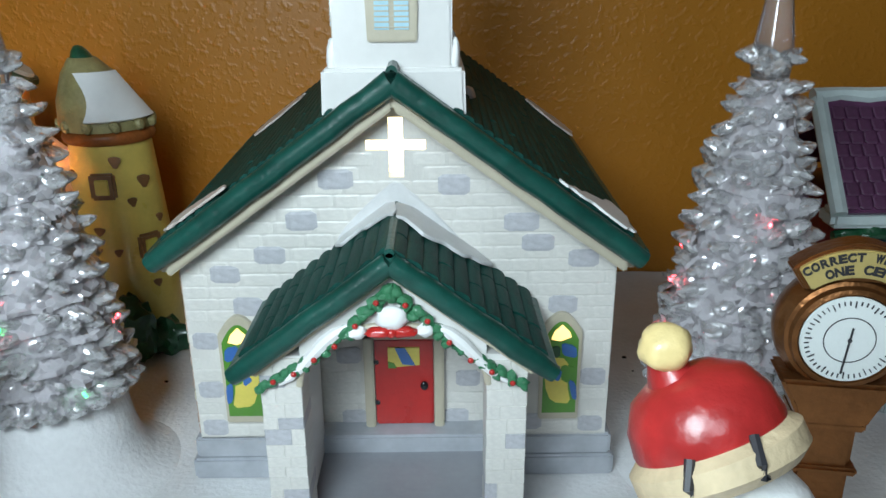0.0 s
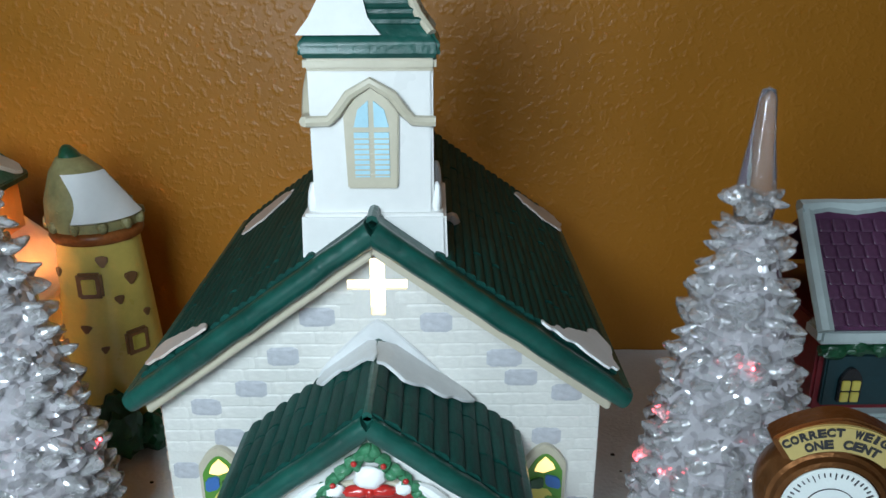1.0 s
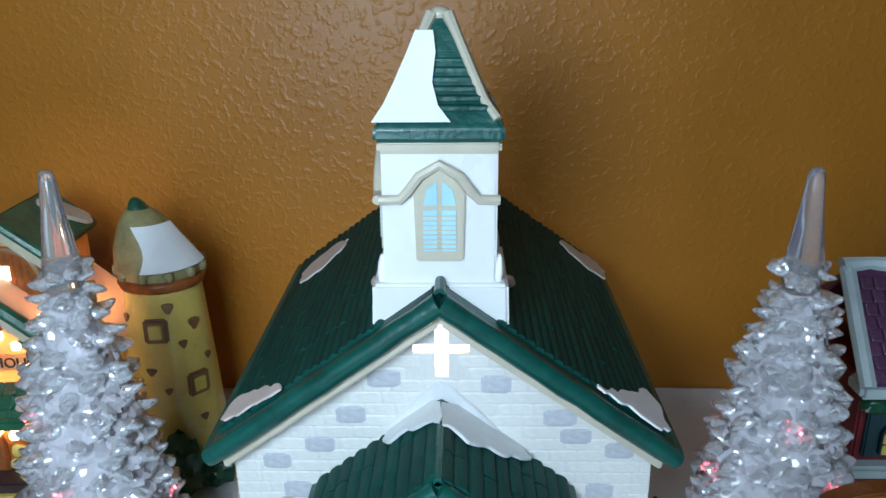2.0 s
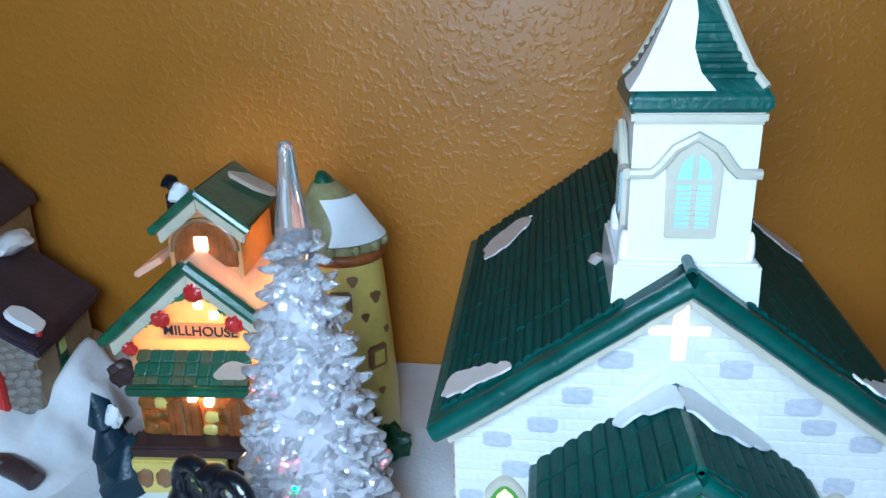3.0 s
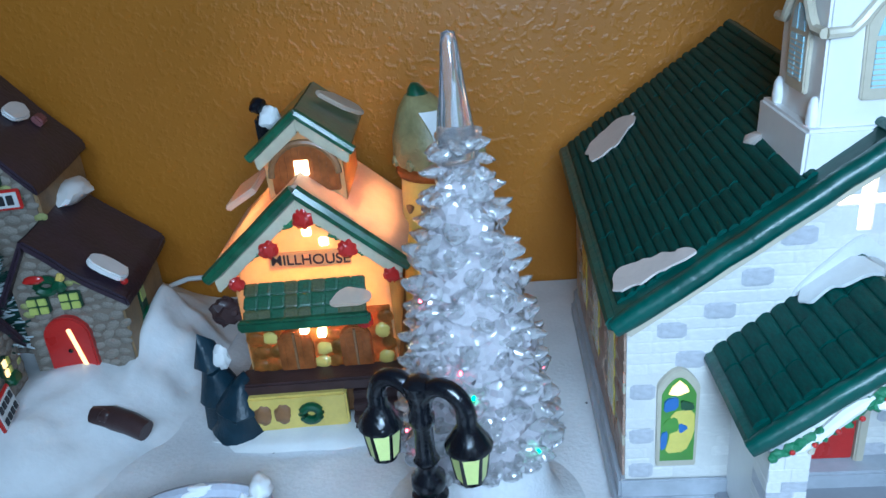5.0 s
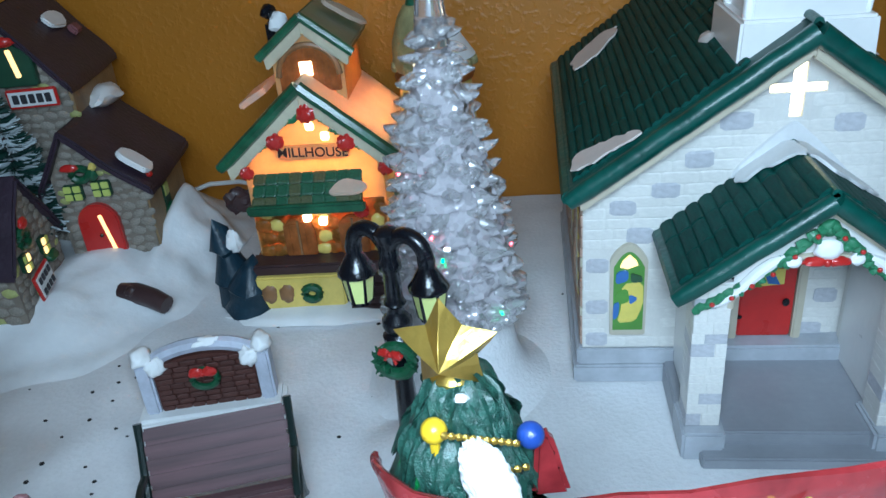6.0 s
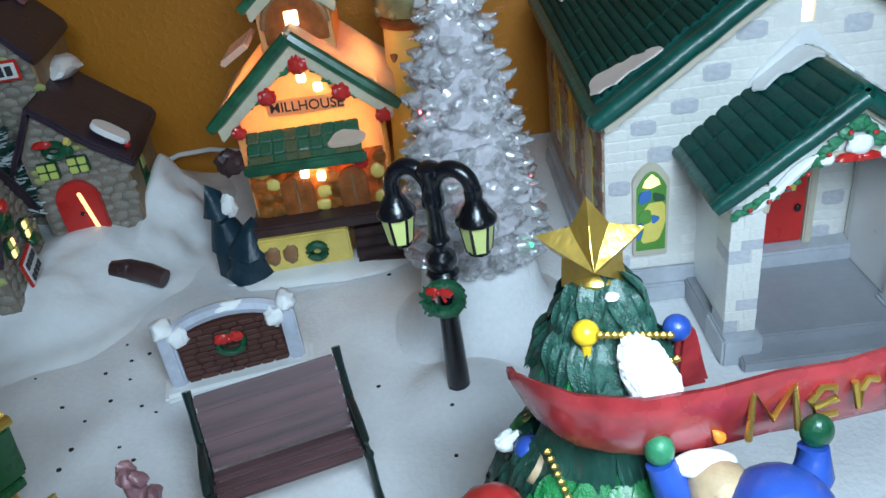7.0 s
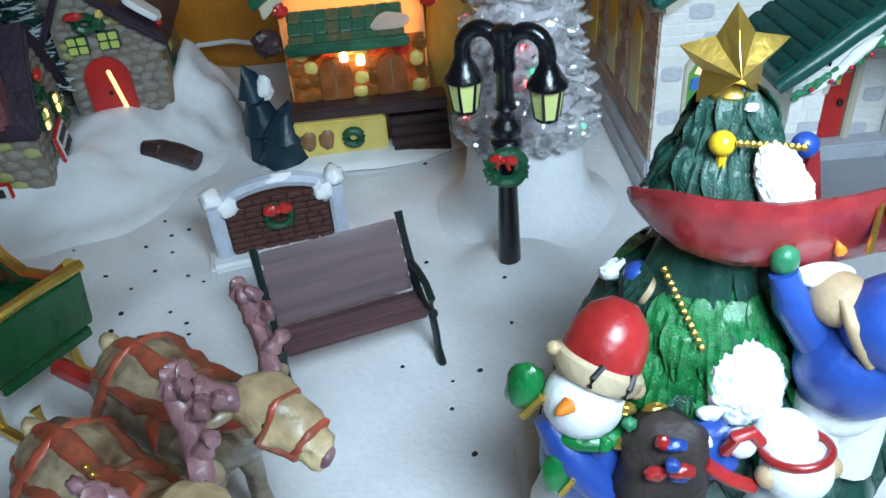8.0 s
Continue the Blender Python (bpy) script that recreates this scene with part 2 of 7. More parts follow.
def blob(x, y, z, rx, ry=None, rz=None, rough=0.0, freq=2.0, level=3, seed=0.0):
    bm = bmesh.new()
    bmesh.ops.create_icosphere(bm, subdivisions=level, radius=1)
    for v in bm.verts:
        if rough:
            v.co *= 1 + rough * noise.noise(v.co * freq + Vector((seed, seed * 0.7, 3.1)))
    ry, rz = ry or rx, rz or rx
    bm.transform(Matrix.Translation((x, y, z)) @ Matrix.Diagonal((rx, ry, rz, 1)))
    return bm


def sheet(outline, thick, r=0.0):
    """A flat, rounded-edged patch in x and y, with its own thickness."""
    bm = bmesh.new()
    f = bm.faces.new([bm.verts.new((x, y, 0)) for x, y in outline])
    got = bmesh.ops.extrude_face_region(bm, geom=[f])
    for v in got["geom"]:
        if isinstance(v, bmesh.types.BMVert):
            v.co.z = thick
    bmesh.ops.recalc_face_normals(bm, faces=bm.faces)
    return soften(bm, r, 2)


def wavy(outline, amount, per=4, seed=0.0):
    """An outline with extra points and an uneven edge."""
    out = []
    soft = []
    for (ax, ay), (bx, by) in zip(outline, outline[1:] + outline[:1]):
        soft += [(ax * 0.8 + bx * 0.2, ay * 0.8 + by * 0.2), (ax * 0.2 + bx * 0.8, ay * 0.2 + by * 0.8)]
    outline, per = soft, max(1, per // 2)
    n = len(outline)
    for i, (x, y) in enumerate(outline):
        x2, y2 = outline[(i + 1) % n]
        for k in range(per):
            f = k / per
            px, py = x + (x2 - x) * f, y + (y2 - y) * f
            w = amount * noise.noise(Vector((px * 9 + seed, py * 9, seed)))
            out.append((px + w, py + amount * noise.noise(Vector((py * 9, px * 9 + seed, 5)))))
    return out


def arch(cx, z0, z1, half, pointed=True, n=8):
    """The outline of a window or door with an arched head: x, z points."""
    spring = z1 - half * (1.15 if pointed else 1.0)
    pts = [(cx - half, z0), (cx + half, z0)]
    for k in range(n + 1):
        f = k / n
        if pointed:
            x = half * (1 - f)
            z = spring + (z1 - spring) * math.sin(f * math.pi / 2) ** 0.9
        else:
            x, z = half * math.cos(f * math.pi / 2), spring + (z1 - spring) * math.sin(f * math.pi / 2)
        pts.append((cx + x, z))
    left = [(2 * cx - x, z) for x, z in pts[2:-1]]
    return pts + left[::-1]


def grown(outline, cx, cz, by):
    """The same outline, larger by about the given width on every side."""
    out = []
    for x, z in outline:
        d = Vector((x - cx, z - cz))
        k = 1 + by / max(d.length, 1e-6)
        out.append((cx + d.x * k, cz + d.y * k))
    return out


def unit_block(name, material, r=0.09):
    """A block one unit each way, with worn edges, for pieces that are scaled to size."""
    return mesh_of(name, box(-0.5, 0.5, -0.5, 0.5, -0.5, 0.5, r, 1), material, 30)


def step(a, b, v):
    f = max(0.0, min(1.0, (v - a) / (b - a)))
    return f * f * (3 - 2 * f)


# ---- the room ----
WY = 3.9 * U


def wall(name, x0, x1, y0, y1, z0, z1, material, label):
    bm = bmesh.new()
    bmesh.ops.create_cube(bm, size=1)
    bm.transform(Matrix.Translation(((x0 + x1) / 2 / U, (y0 + y1) / 2 / U, (z0 + z1) / 2 / U)) @ Matrix.Diagonal(((x1 - x0) / U, (y1 - y0) / U, (z1 - z0) / U, 1)))
    return single(name, bm, material, Matrix(), label, "wall", kind="structure")


wall("wall_north", -1.7, 1.7, WY, WY + 0.1, -0.75, 1.75, WALL, "ochre painted wall with a knock-down plaster texture")
wall("wall_west", -1.8, -1.7, -2.5, WY + 0.1, -0.75, 1.75, WALL, "plain ochre side wall of the room")
wall("wall_east", 1.7, 1.8, -2.5, WY + 0.1, -0.75, 1.75, WALL, "plain ochre side wall of the room")
wall("wall_south", -1.8, 1.8, -2.6, -2.5, -0.75, 1.75, PLASTER, "plain pale wall behind the viewer")
tagged(wall("ceiling", -1.8, 1.8, -2.6, WY + 0.1, 1.75, 1.85, PLASTER, "plain off-white plaster ceiling"), category="ceiling")
tagged(wall("floor", -1.8, 1.8, -2.6, WY + 0.1, -0.85, -0.75, FLOORWOOD, "plain brown wooden floor"), category="floor")

TREES = [(-2.42, 0.10), (2.33, 0.12)]


def ground_z(x, y):
    z = 0.045 * noise.noise(Vector((x * 0.8, y * 0.8, 1.7))) + 0.02 * noise.noise(Vector((x * 2.3, y * 2.3, 4.0)))
    calm = step(0.2, 0.7, max(abs(x - 0.03) - 1.4, -0.9 - y, y - 3.0))
    z *= calm
    z += 0.16 * (1 - step(0.10, 0.55, math.hypot(x + 2.64, y + 0.9)))
    return z


def snow_ground():
    bm = bmesh.new()
    nx, ny = 260, 170
    x0, x1, y0, y1 = -11.0, 7.5, -8.0, 3.88
    rows = [[bm.verts.new((x0 + (x1 - x0) * i / nx, y0 + (y1 - y0) * j / ny, 0)) for i in range(nx + 1)] for j in range(ny + 1)]
    for row in rows:
        for v in row:
            v.co.z = ground_z(v.co.x, v.co.y)
    for j in range(ny):
        for i in range(nx):
            bm.faces.new((rows[j][i], rows[j][i + 1], rows[j + 1][i + 1], rows[j + 1][i]))
    return single("ground", bm, SNOWCLOTH, Matrix(), "white snow blanket spread over the table, gently uneven", "snow", kind="structure", angle=180)


snow_ground()
table = thing("table", -1.7, -2.05, -0.75 / U, 0, "brown wooden table under the white snow blanket", "table")
part("tabletop", box(-9.5, 9.4, -6.05, 5.9, 0.75 / U - 0.9, 0.75 / U - 0.06, 0.05), TABLEWOOD, table)
for sx in (-8.8, 8.7):
    for sy in (-5.4, 5.2):
        part("leg", box(sx - 0.5, sx + 0.5, sy - 0.5, sy + 0.5, 0, 0.75 / U - 0.9, 0.05), TABLEWOOD, table)


def scatter_specks():
    bm = bmesh.new()
    rnd = random.Random(4)
    spots = []
    left = [(-5.58, 0.21), (-5.33, 0.04), (-5.88, -0.53), (-5.62, -0.73), (-5.48, -0.53), (-5.19, -0.64), (-5.65, -0.16), (-5.40, -0.28), (-5.05, -0.73), (-5.60, -1.05), (-5.23, -1.07),
            (-5.07, -1.23), (-5.62, -1.24), (-5.03, -1.35), (-4.27, 0.89), (-4.44, 0.96), (-5.46, -0.04), (-6.28, -0.11)]
    right = [(-2.74, -1.0), (-2.74, -1.14), (-3.27, 0.89), (-3.13, -0.20), (-3.31, -0.71), (-2.74, -1.55), (-3.50, -1.90), (-3.0, -1.99), (-3.18, -2.06), (-3.09, -2.65), (-3.20, -2.29),
             (-1.83, 0.50), (-1.50, 1.39), (-1.88, 0.55), (1.85, 0.39), (2.03, 1.49), (2.01, 1.74), (1.81, 1.64), (-2.12, 1.35)]
    spots += left + right
    for k in range(7):
        spots.append((rnd.uniform(1.6, 3.6), rnd.uniform(-1.6, 1.6)))
    for x, y in spots:
        s = rnd.uniform(0.013, 0.023)
        b = blob(x, y, ground_z(x, y) + s * 0.3, s, s * rnd.uniform(0.6, 1.0), s * 0.55, 0.4, 2, 1, x)
        join(bm, b)
    return single("grit", bm, SPECK, Matrix(), "black grit scattered on the white snow blanket", "grit", kind="stuff")


scatter_specks()

# ---- the church ----
church = thing("ceramic_church", 0.027, 0, 0, 0, "white ceramic village church with green roof and lit cross", "church")
part("plinth", join(box(-1.49, 1.49, -0.04, 3.03, 0, 0.17, 0.02), box(-1.465, 1.465, -0.02, 3.01, 0.16, 0.33, 0.02)), PLINTH, church, "grey washed stepped plinth")

SL = 0.726  # rise over run of the main roof
front = part("front_wall", join(
    prism([(-1.42, 0.32), (-0.58, 0.32), (-0.58, 1.45), (-1.42, 1.45)], 0, 0.14),
    prism([(0.58, 0.32), (1.42, 0.32), (1.42, 1.45), (0.58, 1.45)], 0, 0.14),
    prism([(-1.42, 1.45), (1.42, 1.45), (1.42, 1.62), (0.628, 2.20), (-0.628, 2.20), (-1.42, 1.62)], 0, 0.14),
    prism([(-0.628, 2.20), (-0.043, 2.20), (-0.043, 2.37), (-0.396, 2.37)], 0, 0.035), prism([(0.047, 2.20), (0.628, 2.20), (0.396, 2.37), (0.047, 2.37)], 0, 0.035),
    prism([(-0.396, 2.37), (-0.185, 2.37), (-0.185, 2.435), (-0.307, 2.435)], 0, 0.035), prism([(0.185, 2.37), (0.396, 2.37), (0.307, 2.435), (0.185, 2.435)], 0, 0.035),
    prism([(-0.307, 2.435), (-0.043, 2.435), (-0.043, 2.575), (-0.116, 2.575)], 0, 0.035), prism([(0.047, 2.435), (0.307, 2.435), (0.116, 2.575), (0.047, 2.575)], 0, 0.035),
    prism([(-0.116, 2.575), (0.116, 2.575), (0, 2.66)], 0, 0.035)), JOINT, church)
recess = part("porch_wall", box(-0.6, 0.6, 0.18, 0.3, 0.15, 1.6, 0.0), JOINT, church)
side_l = part("side_wall", box(-1.42, -1.3, 0.14, 2.9, 0.32, 1.66, 0.005), JOINT, church)
part("side_wall", box(1.3, 1.42, 0.14, 2.9, 0.32, 1.66, 0.005), JOINT, church)
part("back_wall", prism([(-1.42, 0.32), (1.42, 0.32), (1.42, 1.62), (0, 2.66), (-1.42, 1.62)], 2.9, 3.0), BRICKW, church)

CX_L, CX_R = -1.075, 1.075
stone_me = unit_block("stone", BRICKW, 0.035)
brick_me = unit_block("brick", BRICKW, 0.12)
rnd = random.Random(11)
GREYS = [(-0.38, 2.19), (0.36, 2.15), (-0.61, 1.92), (0.79, 1.90), (0.90, 1.76), (-0.83, 1.69), (-1.13, 1.56), (1.20, 1.65), (-1.0, 1.33), (1.08, 1.325),
         (-1.31, 1.08), (-1.31, 0.71), (-1.31, 0.41), (1.31, 0.41), (0.86, 0.43), (1.31, 0.78)]


def bricks_on(parent, x0, x1, z0, z1, y, keep, row=0.088, turn=None, mean=0.22, greys=(), chance=0.05):
    """Courses of bricks, each with its own depth; keep(x, z, half width) says whether one stands there."""
    j, z = 0, z0
    while z < z1:
        h = row * rnd.uniform(0.95, 1.05)
        x = x0 + (0 if j % 2 else -mean / 2)
        while x < x1:
            w = mean * rnd.uniform(0.75, 1.25)
            a, b = max(x, x0), min(x + w, x1)
            c = (a + b) / 2
            if b - a > 0.05 and keep(c, z + h / 2, (b - a) / 2):
                grey = any(abs(c - gx) < (b - a) / 2 and abs(z + h / 2 - gz) < h / 2 for gx, gz in greys) or rnd.random() < chance
                s = (b - a - 0.0015, 0.024 + 0.004 * rnd.random(), h - 0.0015)
                if turn is None:
                    piece("brick", brick_me, parent, c, y, z + h / 2, s, (rnd.uniform(-0.8, 0.8), rnd.uniform(-0.8, 0.8), rnd.uniform(-0.7, 0.7)), BRICKG if grey else None)
                else:
                    piece("brick", brick_me, parent, turn, c, z + h / 2, (s[1], s[0], s[2]), (0, 0, rnd.uniform(-2, 2)), BEIGE if grey else BRICKT)
            x += w
        z += h
        j += 1


def on_front(x, z, hw):
    if abs(x) + hw > 1.43 or z > 2.66 - (abs(x) + hw * 0.6) * SL * 1.0 + 0.02:
        return False
    for c in (CX_L, CX_R):
        if abs(x - c) < 0.15 + hw * 0.8 and 0.47 < z < 1.25:
            return False
    if abs(x) < 0.07 + hw and 2.17 < z < 2.60 or abs(x) < 0.2 + hw * 0.7 and 2.33 < z < 2.45:
        return False
    if abs(x) - hw < 0.58 and z < 1.5:
        return False
    return True


bricks_on(front, -1.42, 1.42, 0.34, 2.66, 0.009, on_front, chance=0.0)
block_me = unit_block("grey_brick", BRICKG, 0.16)
for gx, gz in GREYS:
    w = rnd.uniform(0.19, 0.225) if abs(gx) < 1.28 else 0.17
    piece("grey_brick", block_me, front, gx, 0.004, gz, (w, 0.026, rnd.uniform(0.115, 0.135)), (0, rnd.uniform(-2, 2), 0))
bricks_on(recess, -0.58, 0.58, 0.30, 1.55, 0.185, lambda x, z, hw: not (-0.27 - hw * 0.6 < x < 0.29 + hw * 0.6 and z < 1.08), chance=0.0)
for gx, gz in ((-0.38, 0.87), (0.46, 0.68), (-0.36, 0.37), (0.38, 0.37)):
    piece("grey_brick", block_me, recess, gx, 0.178, gz, (0.17, 0.026, 0.125), (0, rnd.uniform(-2, 2), 0))


def side_windows(sgn, parent):
    for y in (0.62, 1.45, 2.28):
        o = arch(y, 0.55, 1.42, 0.15)
        f = prism(grown(o, y, 1.0, 0.07), 0, 0.05, 0.012)
        g = prism(o, -0.012, 0.03)
        for b in (f, g):
            b.transform(Matrix.Rotation(radians(-90 if sgn < 0 else 90), 4, "Z"))
        turnx = -1.42 if sgn < 0 else 1.42
        for b in (f, g):
            for v in b.verts:
                v.co.y = abs(v.co.y)
                v.co.x += turnx
        w = part("side_window", f, BEIGE, parent, "beige pointed window frame")
        part("pane", g, GLASSY, w)


bricks_on(side_l, 0.02, 2.9, 0.34, 1.62, 0, lambda y, z, hw: all(abs(y - c) > 0.2 + hw * 0.7 or z > 1.5 or z < 0.5 for c in (0.62, 1.45, 2.28)), turn=-1.425, chance=0.16)
side_windows(-1, church)

# main roof: two slabs, beige boards under the green edge, shingles on top


def slope_slab(sgn, half, top, drop, y0, y1, thick, rise, r=0.0):
    """One side of a gabled roof: from the ridge at height top, down over half, thick taken upright."""
    pts = [(0, top), (sgn * half, top - half * rise), (sgn * (half - 0.02), top - half * rise - thick * 0.9), (0, top - thick)]
    return prism(pts, y0, y1, r)


roof = part("roof", join(slope_slab(-1, 1.53, 2.89, 0, -0.10, 3.12, 0.12, SL), slope_slab(1, 1.53, 2.89, 0, -0.10, 3.12, 0.12, SL)), GREEN, church, "dark green glazed roof")
roof.rotation_euler.x = radians(2.2)
for sgn in (-1, 1):
    run = [(sgn * 1.535 * k / 12, -0.13, 2.825 - 1.535 * k / 12 * SL) for k in range(13)]
    wob = [(x, y + 0.008 * noise.noise(Vector((x * 5, 1, 2))), z + 0.012 * noise.noise(Vector((x * 6, 3, 1)))) for x, y, z in run]
    part("roof_edge", tube(wob, [0.078] + [0.072] * 11 + [0.06], 10), GREEN, roof, "rounded glossy dark green roof edge")
    part("barge_board", slope_slab(sgn, 1.46, 2.765, 0, -0.11, 0.005, 0.105, SL, 0.014), BEIGE, roof, "beige board below the green roof edge")
    part("eave_board", box(*sorted((sgn * 1.43, sgn * 1.53)), 0.0, 3.05, 1.60, 1.68, 0.012), BEIGE, roof)
    run = [(sgn * 1.53, -0.1 + 3.22 * k / 8, 2.87 - 1.53 * SL - 0.03) for k in range(9)]
    part("roof_edge", tube(run, 0.055, 8), GREEN, roof)
part("ridge", tube([(0, -0.10 + 3.22 * k / 8, 2.88) for k in range(9)], 0.035, 8), GREEN, roof)

shingle_me = unit_block("shingle", SHINGLE, 0.16)
course_me = mesh_of("shingle", prism([(-0.5, -0.5), (0.5, -0.5), (0.5, 0.05), (0.36, 0.36), (0.12, 0.5), (-0.2, 0.42), (-0.5, 0.1)], -0.5, 0.5), SHINGLE, 50)


def shingles(parent, sgn, half, top, rise, y0, y1, rows, cols, limit, joined, x_off=0.0, skip=None):
    """Courses of shingles over one roof slope; those past the limit become one joined mesh."""
    length = math.hypot(half, half * rise)
    ang = math.degrees(math.atan(rise))
    extra, made = None, 0
    for i in range(rows):
        s = (i + 0.5) / rows
        for j in range(cols):
            f = (j + 0.5) / cols
            y = y0 + (y1 - y0) * f
            x = sgn * half * s + x_off
            z = top - half * s * rise + 0.010 + rnd.uniform(-0.003, 0.003)
            if skip and skip(x, y):
                continue
            size = (length / rows * 0.98, (y1 - y0) / cols * rnd.uniform(0.98, 1.0), 0.04)
            tilt = sgn * (ang + rnd.uniform(-1.5, 1.5))
            if made < limit:
                piece("shingle", course_me, parent, x, y + rnd.uniform(-0.02, 0.02), z, size, (0, tilt, rnd.uniform(-0.5, 0.5)))
                made += 1
            else:
                b = box(-0.5 * size[0], 0.5 * size[0], -0.5 * size[1], 0.5 * size[1], -0.025, 0.025, 0)
                moved(b, x, y, z, 0, tilt, rnd.uniform(-0.5, 0.5))
                extra = b if extra is None else join(extra, b)
    if extra is not None:
        tagged(part(joined, extra, SHINGLE, parent), kind="stuff")


def under_tower(x, y):
    return abs(x) < 0.36 and 0.0 < y < 0.85


shingles(roof, -1, 1.50, 2.89, SL, 0.0, 3.1, 25, 7, 300, "shingle_course", skip=under_tower)
shingles(roof, 1, 1.50, 2.89, SL, 0.0, 3.1, 25, 7, 300, "shingle_course", skip=under_tower)


def roof_patch(parent, sgn, top, rise, outline, material, seed):
    """Snow lying on a slope; the outline is in y and in distance down the slope."""
    ang = math.atan(rise)
    b = sheet(wavy(outline, 0.07, 8, seed), 0.016, 0.005)
    for v in b.verts:
        y, s, h = v.co.x, v.co.y, v.co.z + 0.030
        v.co = (sgn * (s * math.cos(ang) + h * math.sin(ang)), y, top - s * math.sin(ang) + h * math.cos(ang))
    return part("snow_patch", b, material, parent, "patch of painted snow on the roof")


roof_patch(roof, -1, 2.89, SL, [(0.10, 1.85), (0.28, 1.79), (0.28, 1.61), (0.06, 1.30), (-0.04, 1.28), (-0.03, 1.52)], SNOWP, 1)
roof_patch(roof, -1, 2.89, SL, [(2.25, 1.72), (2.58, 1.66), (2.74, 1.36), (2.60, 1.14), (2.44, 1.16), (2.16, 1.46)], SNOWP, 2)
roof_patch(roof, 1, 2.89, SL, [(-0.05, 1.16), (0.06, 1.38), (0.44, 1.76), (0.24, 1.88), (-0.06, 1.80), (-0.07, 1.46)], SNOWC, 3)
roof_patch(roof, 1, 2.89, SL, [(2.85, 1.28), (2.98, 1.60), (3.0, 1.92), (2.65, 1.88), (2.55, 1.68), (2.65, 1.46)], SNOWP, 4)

# cross-shaped opening with the lamp behind it
cross_bm = box(-0.30, 0.34, 0.20, 0.23, 2.02, 2.56, 0.01)
cross = part("lamp_glow", cross_bm, LITC, church, "warm lamp light behind the cross opening")


def stained_window(parent, cx, name):
    o = arch(cx, 0.53, 1.22, 0.115)
    frame_bm = prism(grown(o, cx, 0.85, 0.06), -0.05, 0.03, 0.014)
    w = part(name, frame_bm, BEIGE, parent, "beige pointed window with stained glass")
    part("glass", prism(o, -0.056, -0.03), GLASSG, w, "green painted glass")
    part("lit_head", prism([(cx - 0.07, 1.095), (cx - 0.01, 1.08), (cx + 0.065, 1.11), (cx + 0.05, 1.15), (cx, 1.20), (cx - 0.05, 1.15)], -0.062, -0.04), LITLOW, w, "glowing top of the window")
    side = 1 if cx < 0 else -1
    for k, (m, o) in enumerate(((GLASSY, [(-0.05, 0.95), (0.11, 0.97), (0.11, 0.75), (0.05, 0.61), (-0.08, 0.60), (-0.05, 0.75)]), (GLASSG, [(-0.105, 0.88), (-0.01, 0.91), (0.01, 0.80), (-0.08, 0.75)]),
                                (GLASSB, [(-0.005, 0.87), (0.075, 0.82), (0.01, 0.765)]), (GLASSB, [(-0.113, 0.765), (-0.063, 0.80), (-0.078, 0.65), (-0.113, 0.63)]),
                                (GLASSB, [(-0.09, 1.05), (-0.005, 1.07), (-0.005, 0.985), (-0.105, 0.95)]), (GLASSD, [(0.01, 1.05), (0.095, 1.02), (0.103, 0.97), (0.01, 0.965)]))):
        o = [(cx + side * x, z) for x, z in o]
        part("pane", prism(wavy(o, 0.012, 2, k * 3.0), -0.060 - 0.003 * k, -0.045), m, w)
    return w


stained_window(church, CX_L, "window")
stained_window(church, CX_R, "window")

# door
door = part("door", box(-0.195, 0.215, 0.125, 0.17, 0.335, 1.015, 0.012), RED, church, "red painted church door with stained pane")
part("door_frame", join(box(-0.27, -0.20, 0.10, 0.18, 0.31, 1.08, 0.012), box(0.22, 0.29, 0.10, 0.18, 0.31, 1.08, 0.012), box(-0.27, 0.29, 0.10, 0.18, 1.02, 1.09, 0.012)), BEIGE, door)
part("pane", prism([(-0.10, 0.80), (0.12, 0.82), (0.12, 0.955), (-0.10, 0.955)], 0.112, 0.14), GLASSY, door)
part("pane", prism([(-0.05, 0.955), (0.02, 0.955), (0.09, 0.82), (0.0, 0.83)], 0.105, 0.12), GLASSB, door)
part("pane", prism([(-0.10, 0.80), (-0.04, 0.80), (-0.06, 0.84), (-0.10, 0.85)], 0.105, 0.12), GLASSG, door)
part("knob", blob(0.15, 0.105, 0.66, 0.028, 0.02, 0.035), BLACK, door)
for z in (0.84, 0.52):
    part("hinge", box(-0.205, -0.165, 0.11, 0.14, z - 0.015, z + 0.015, 0.005), BLACK, door)
part("threshold", box(-0.45, 0.45, 0.02, 0.18, 0.18, 0.31, 0.03), PLINTH, church, "pale grey door step")

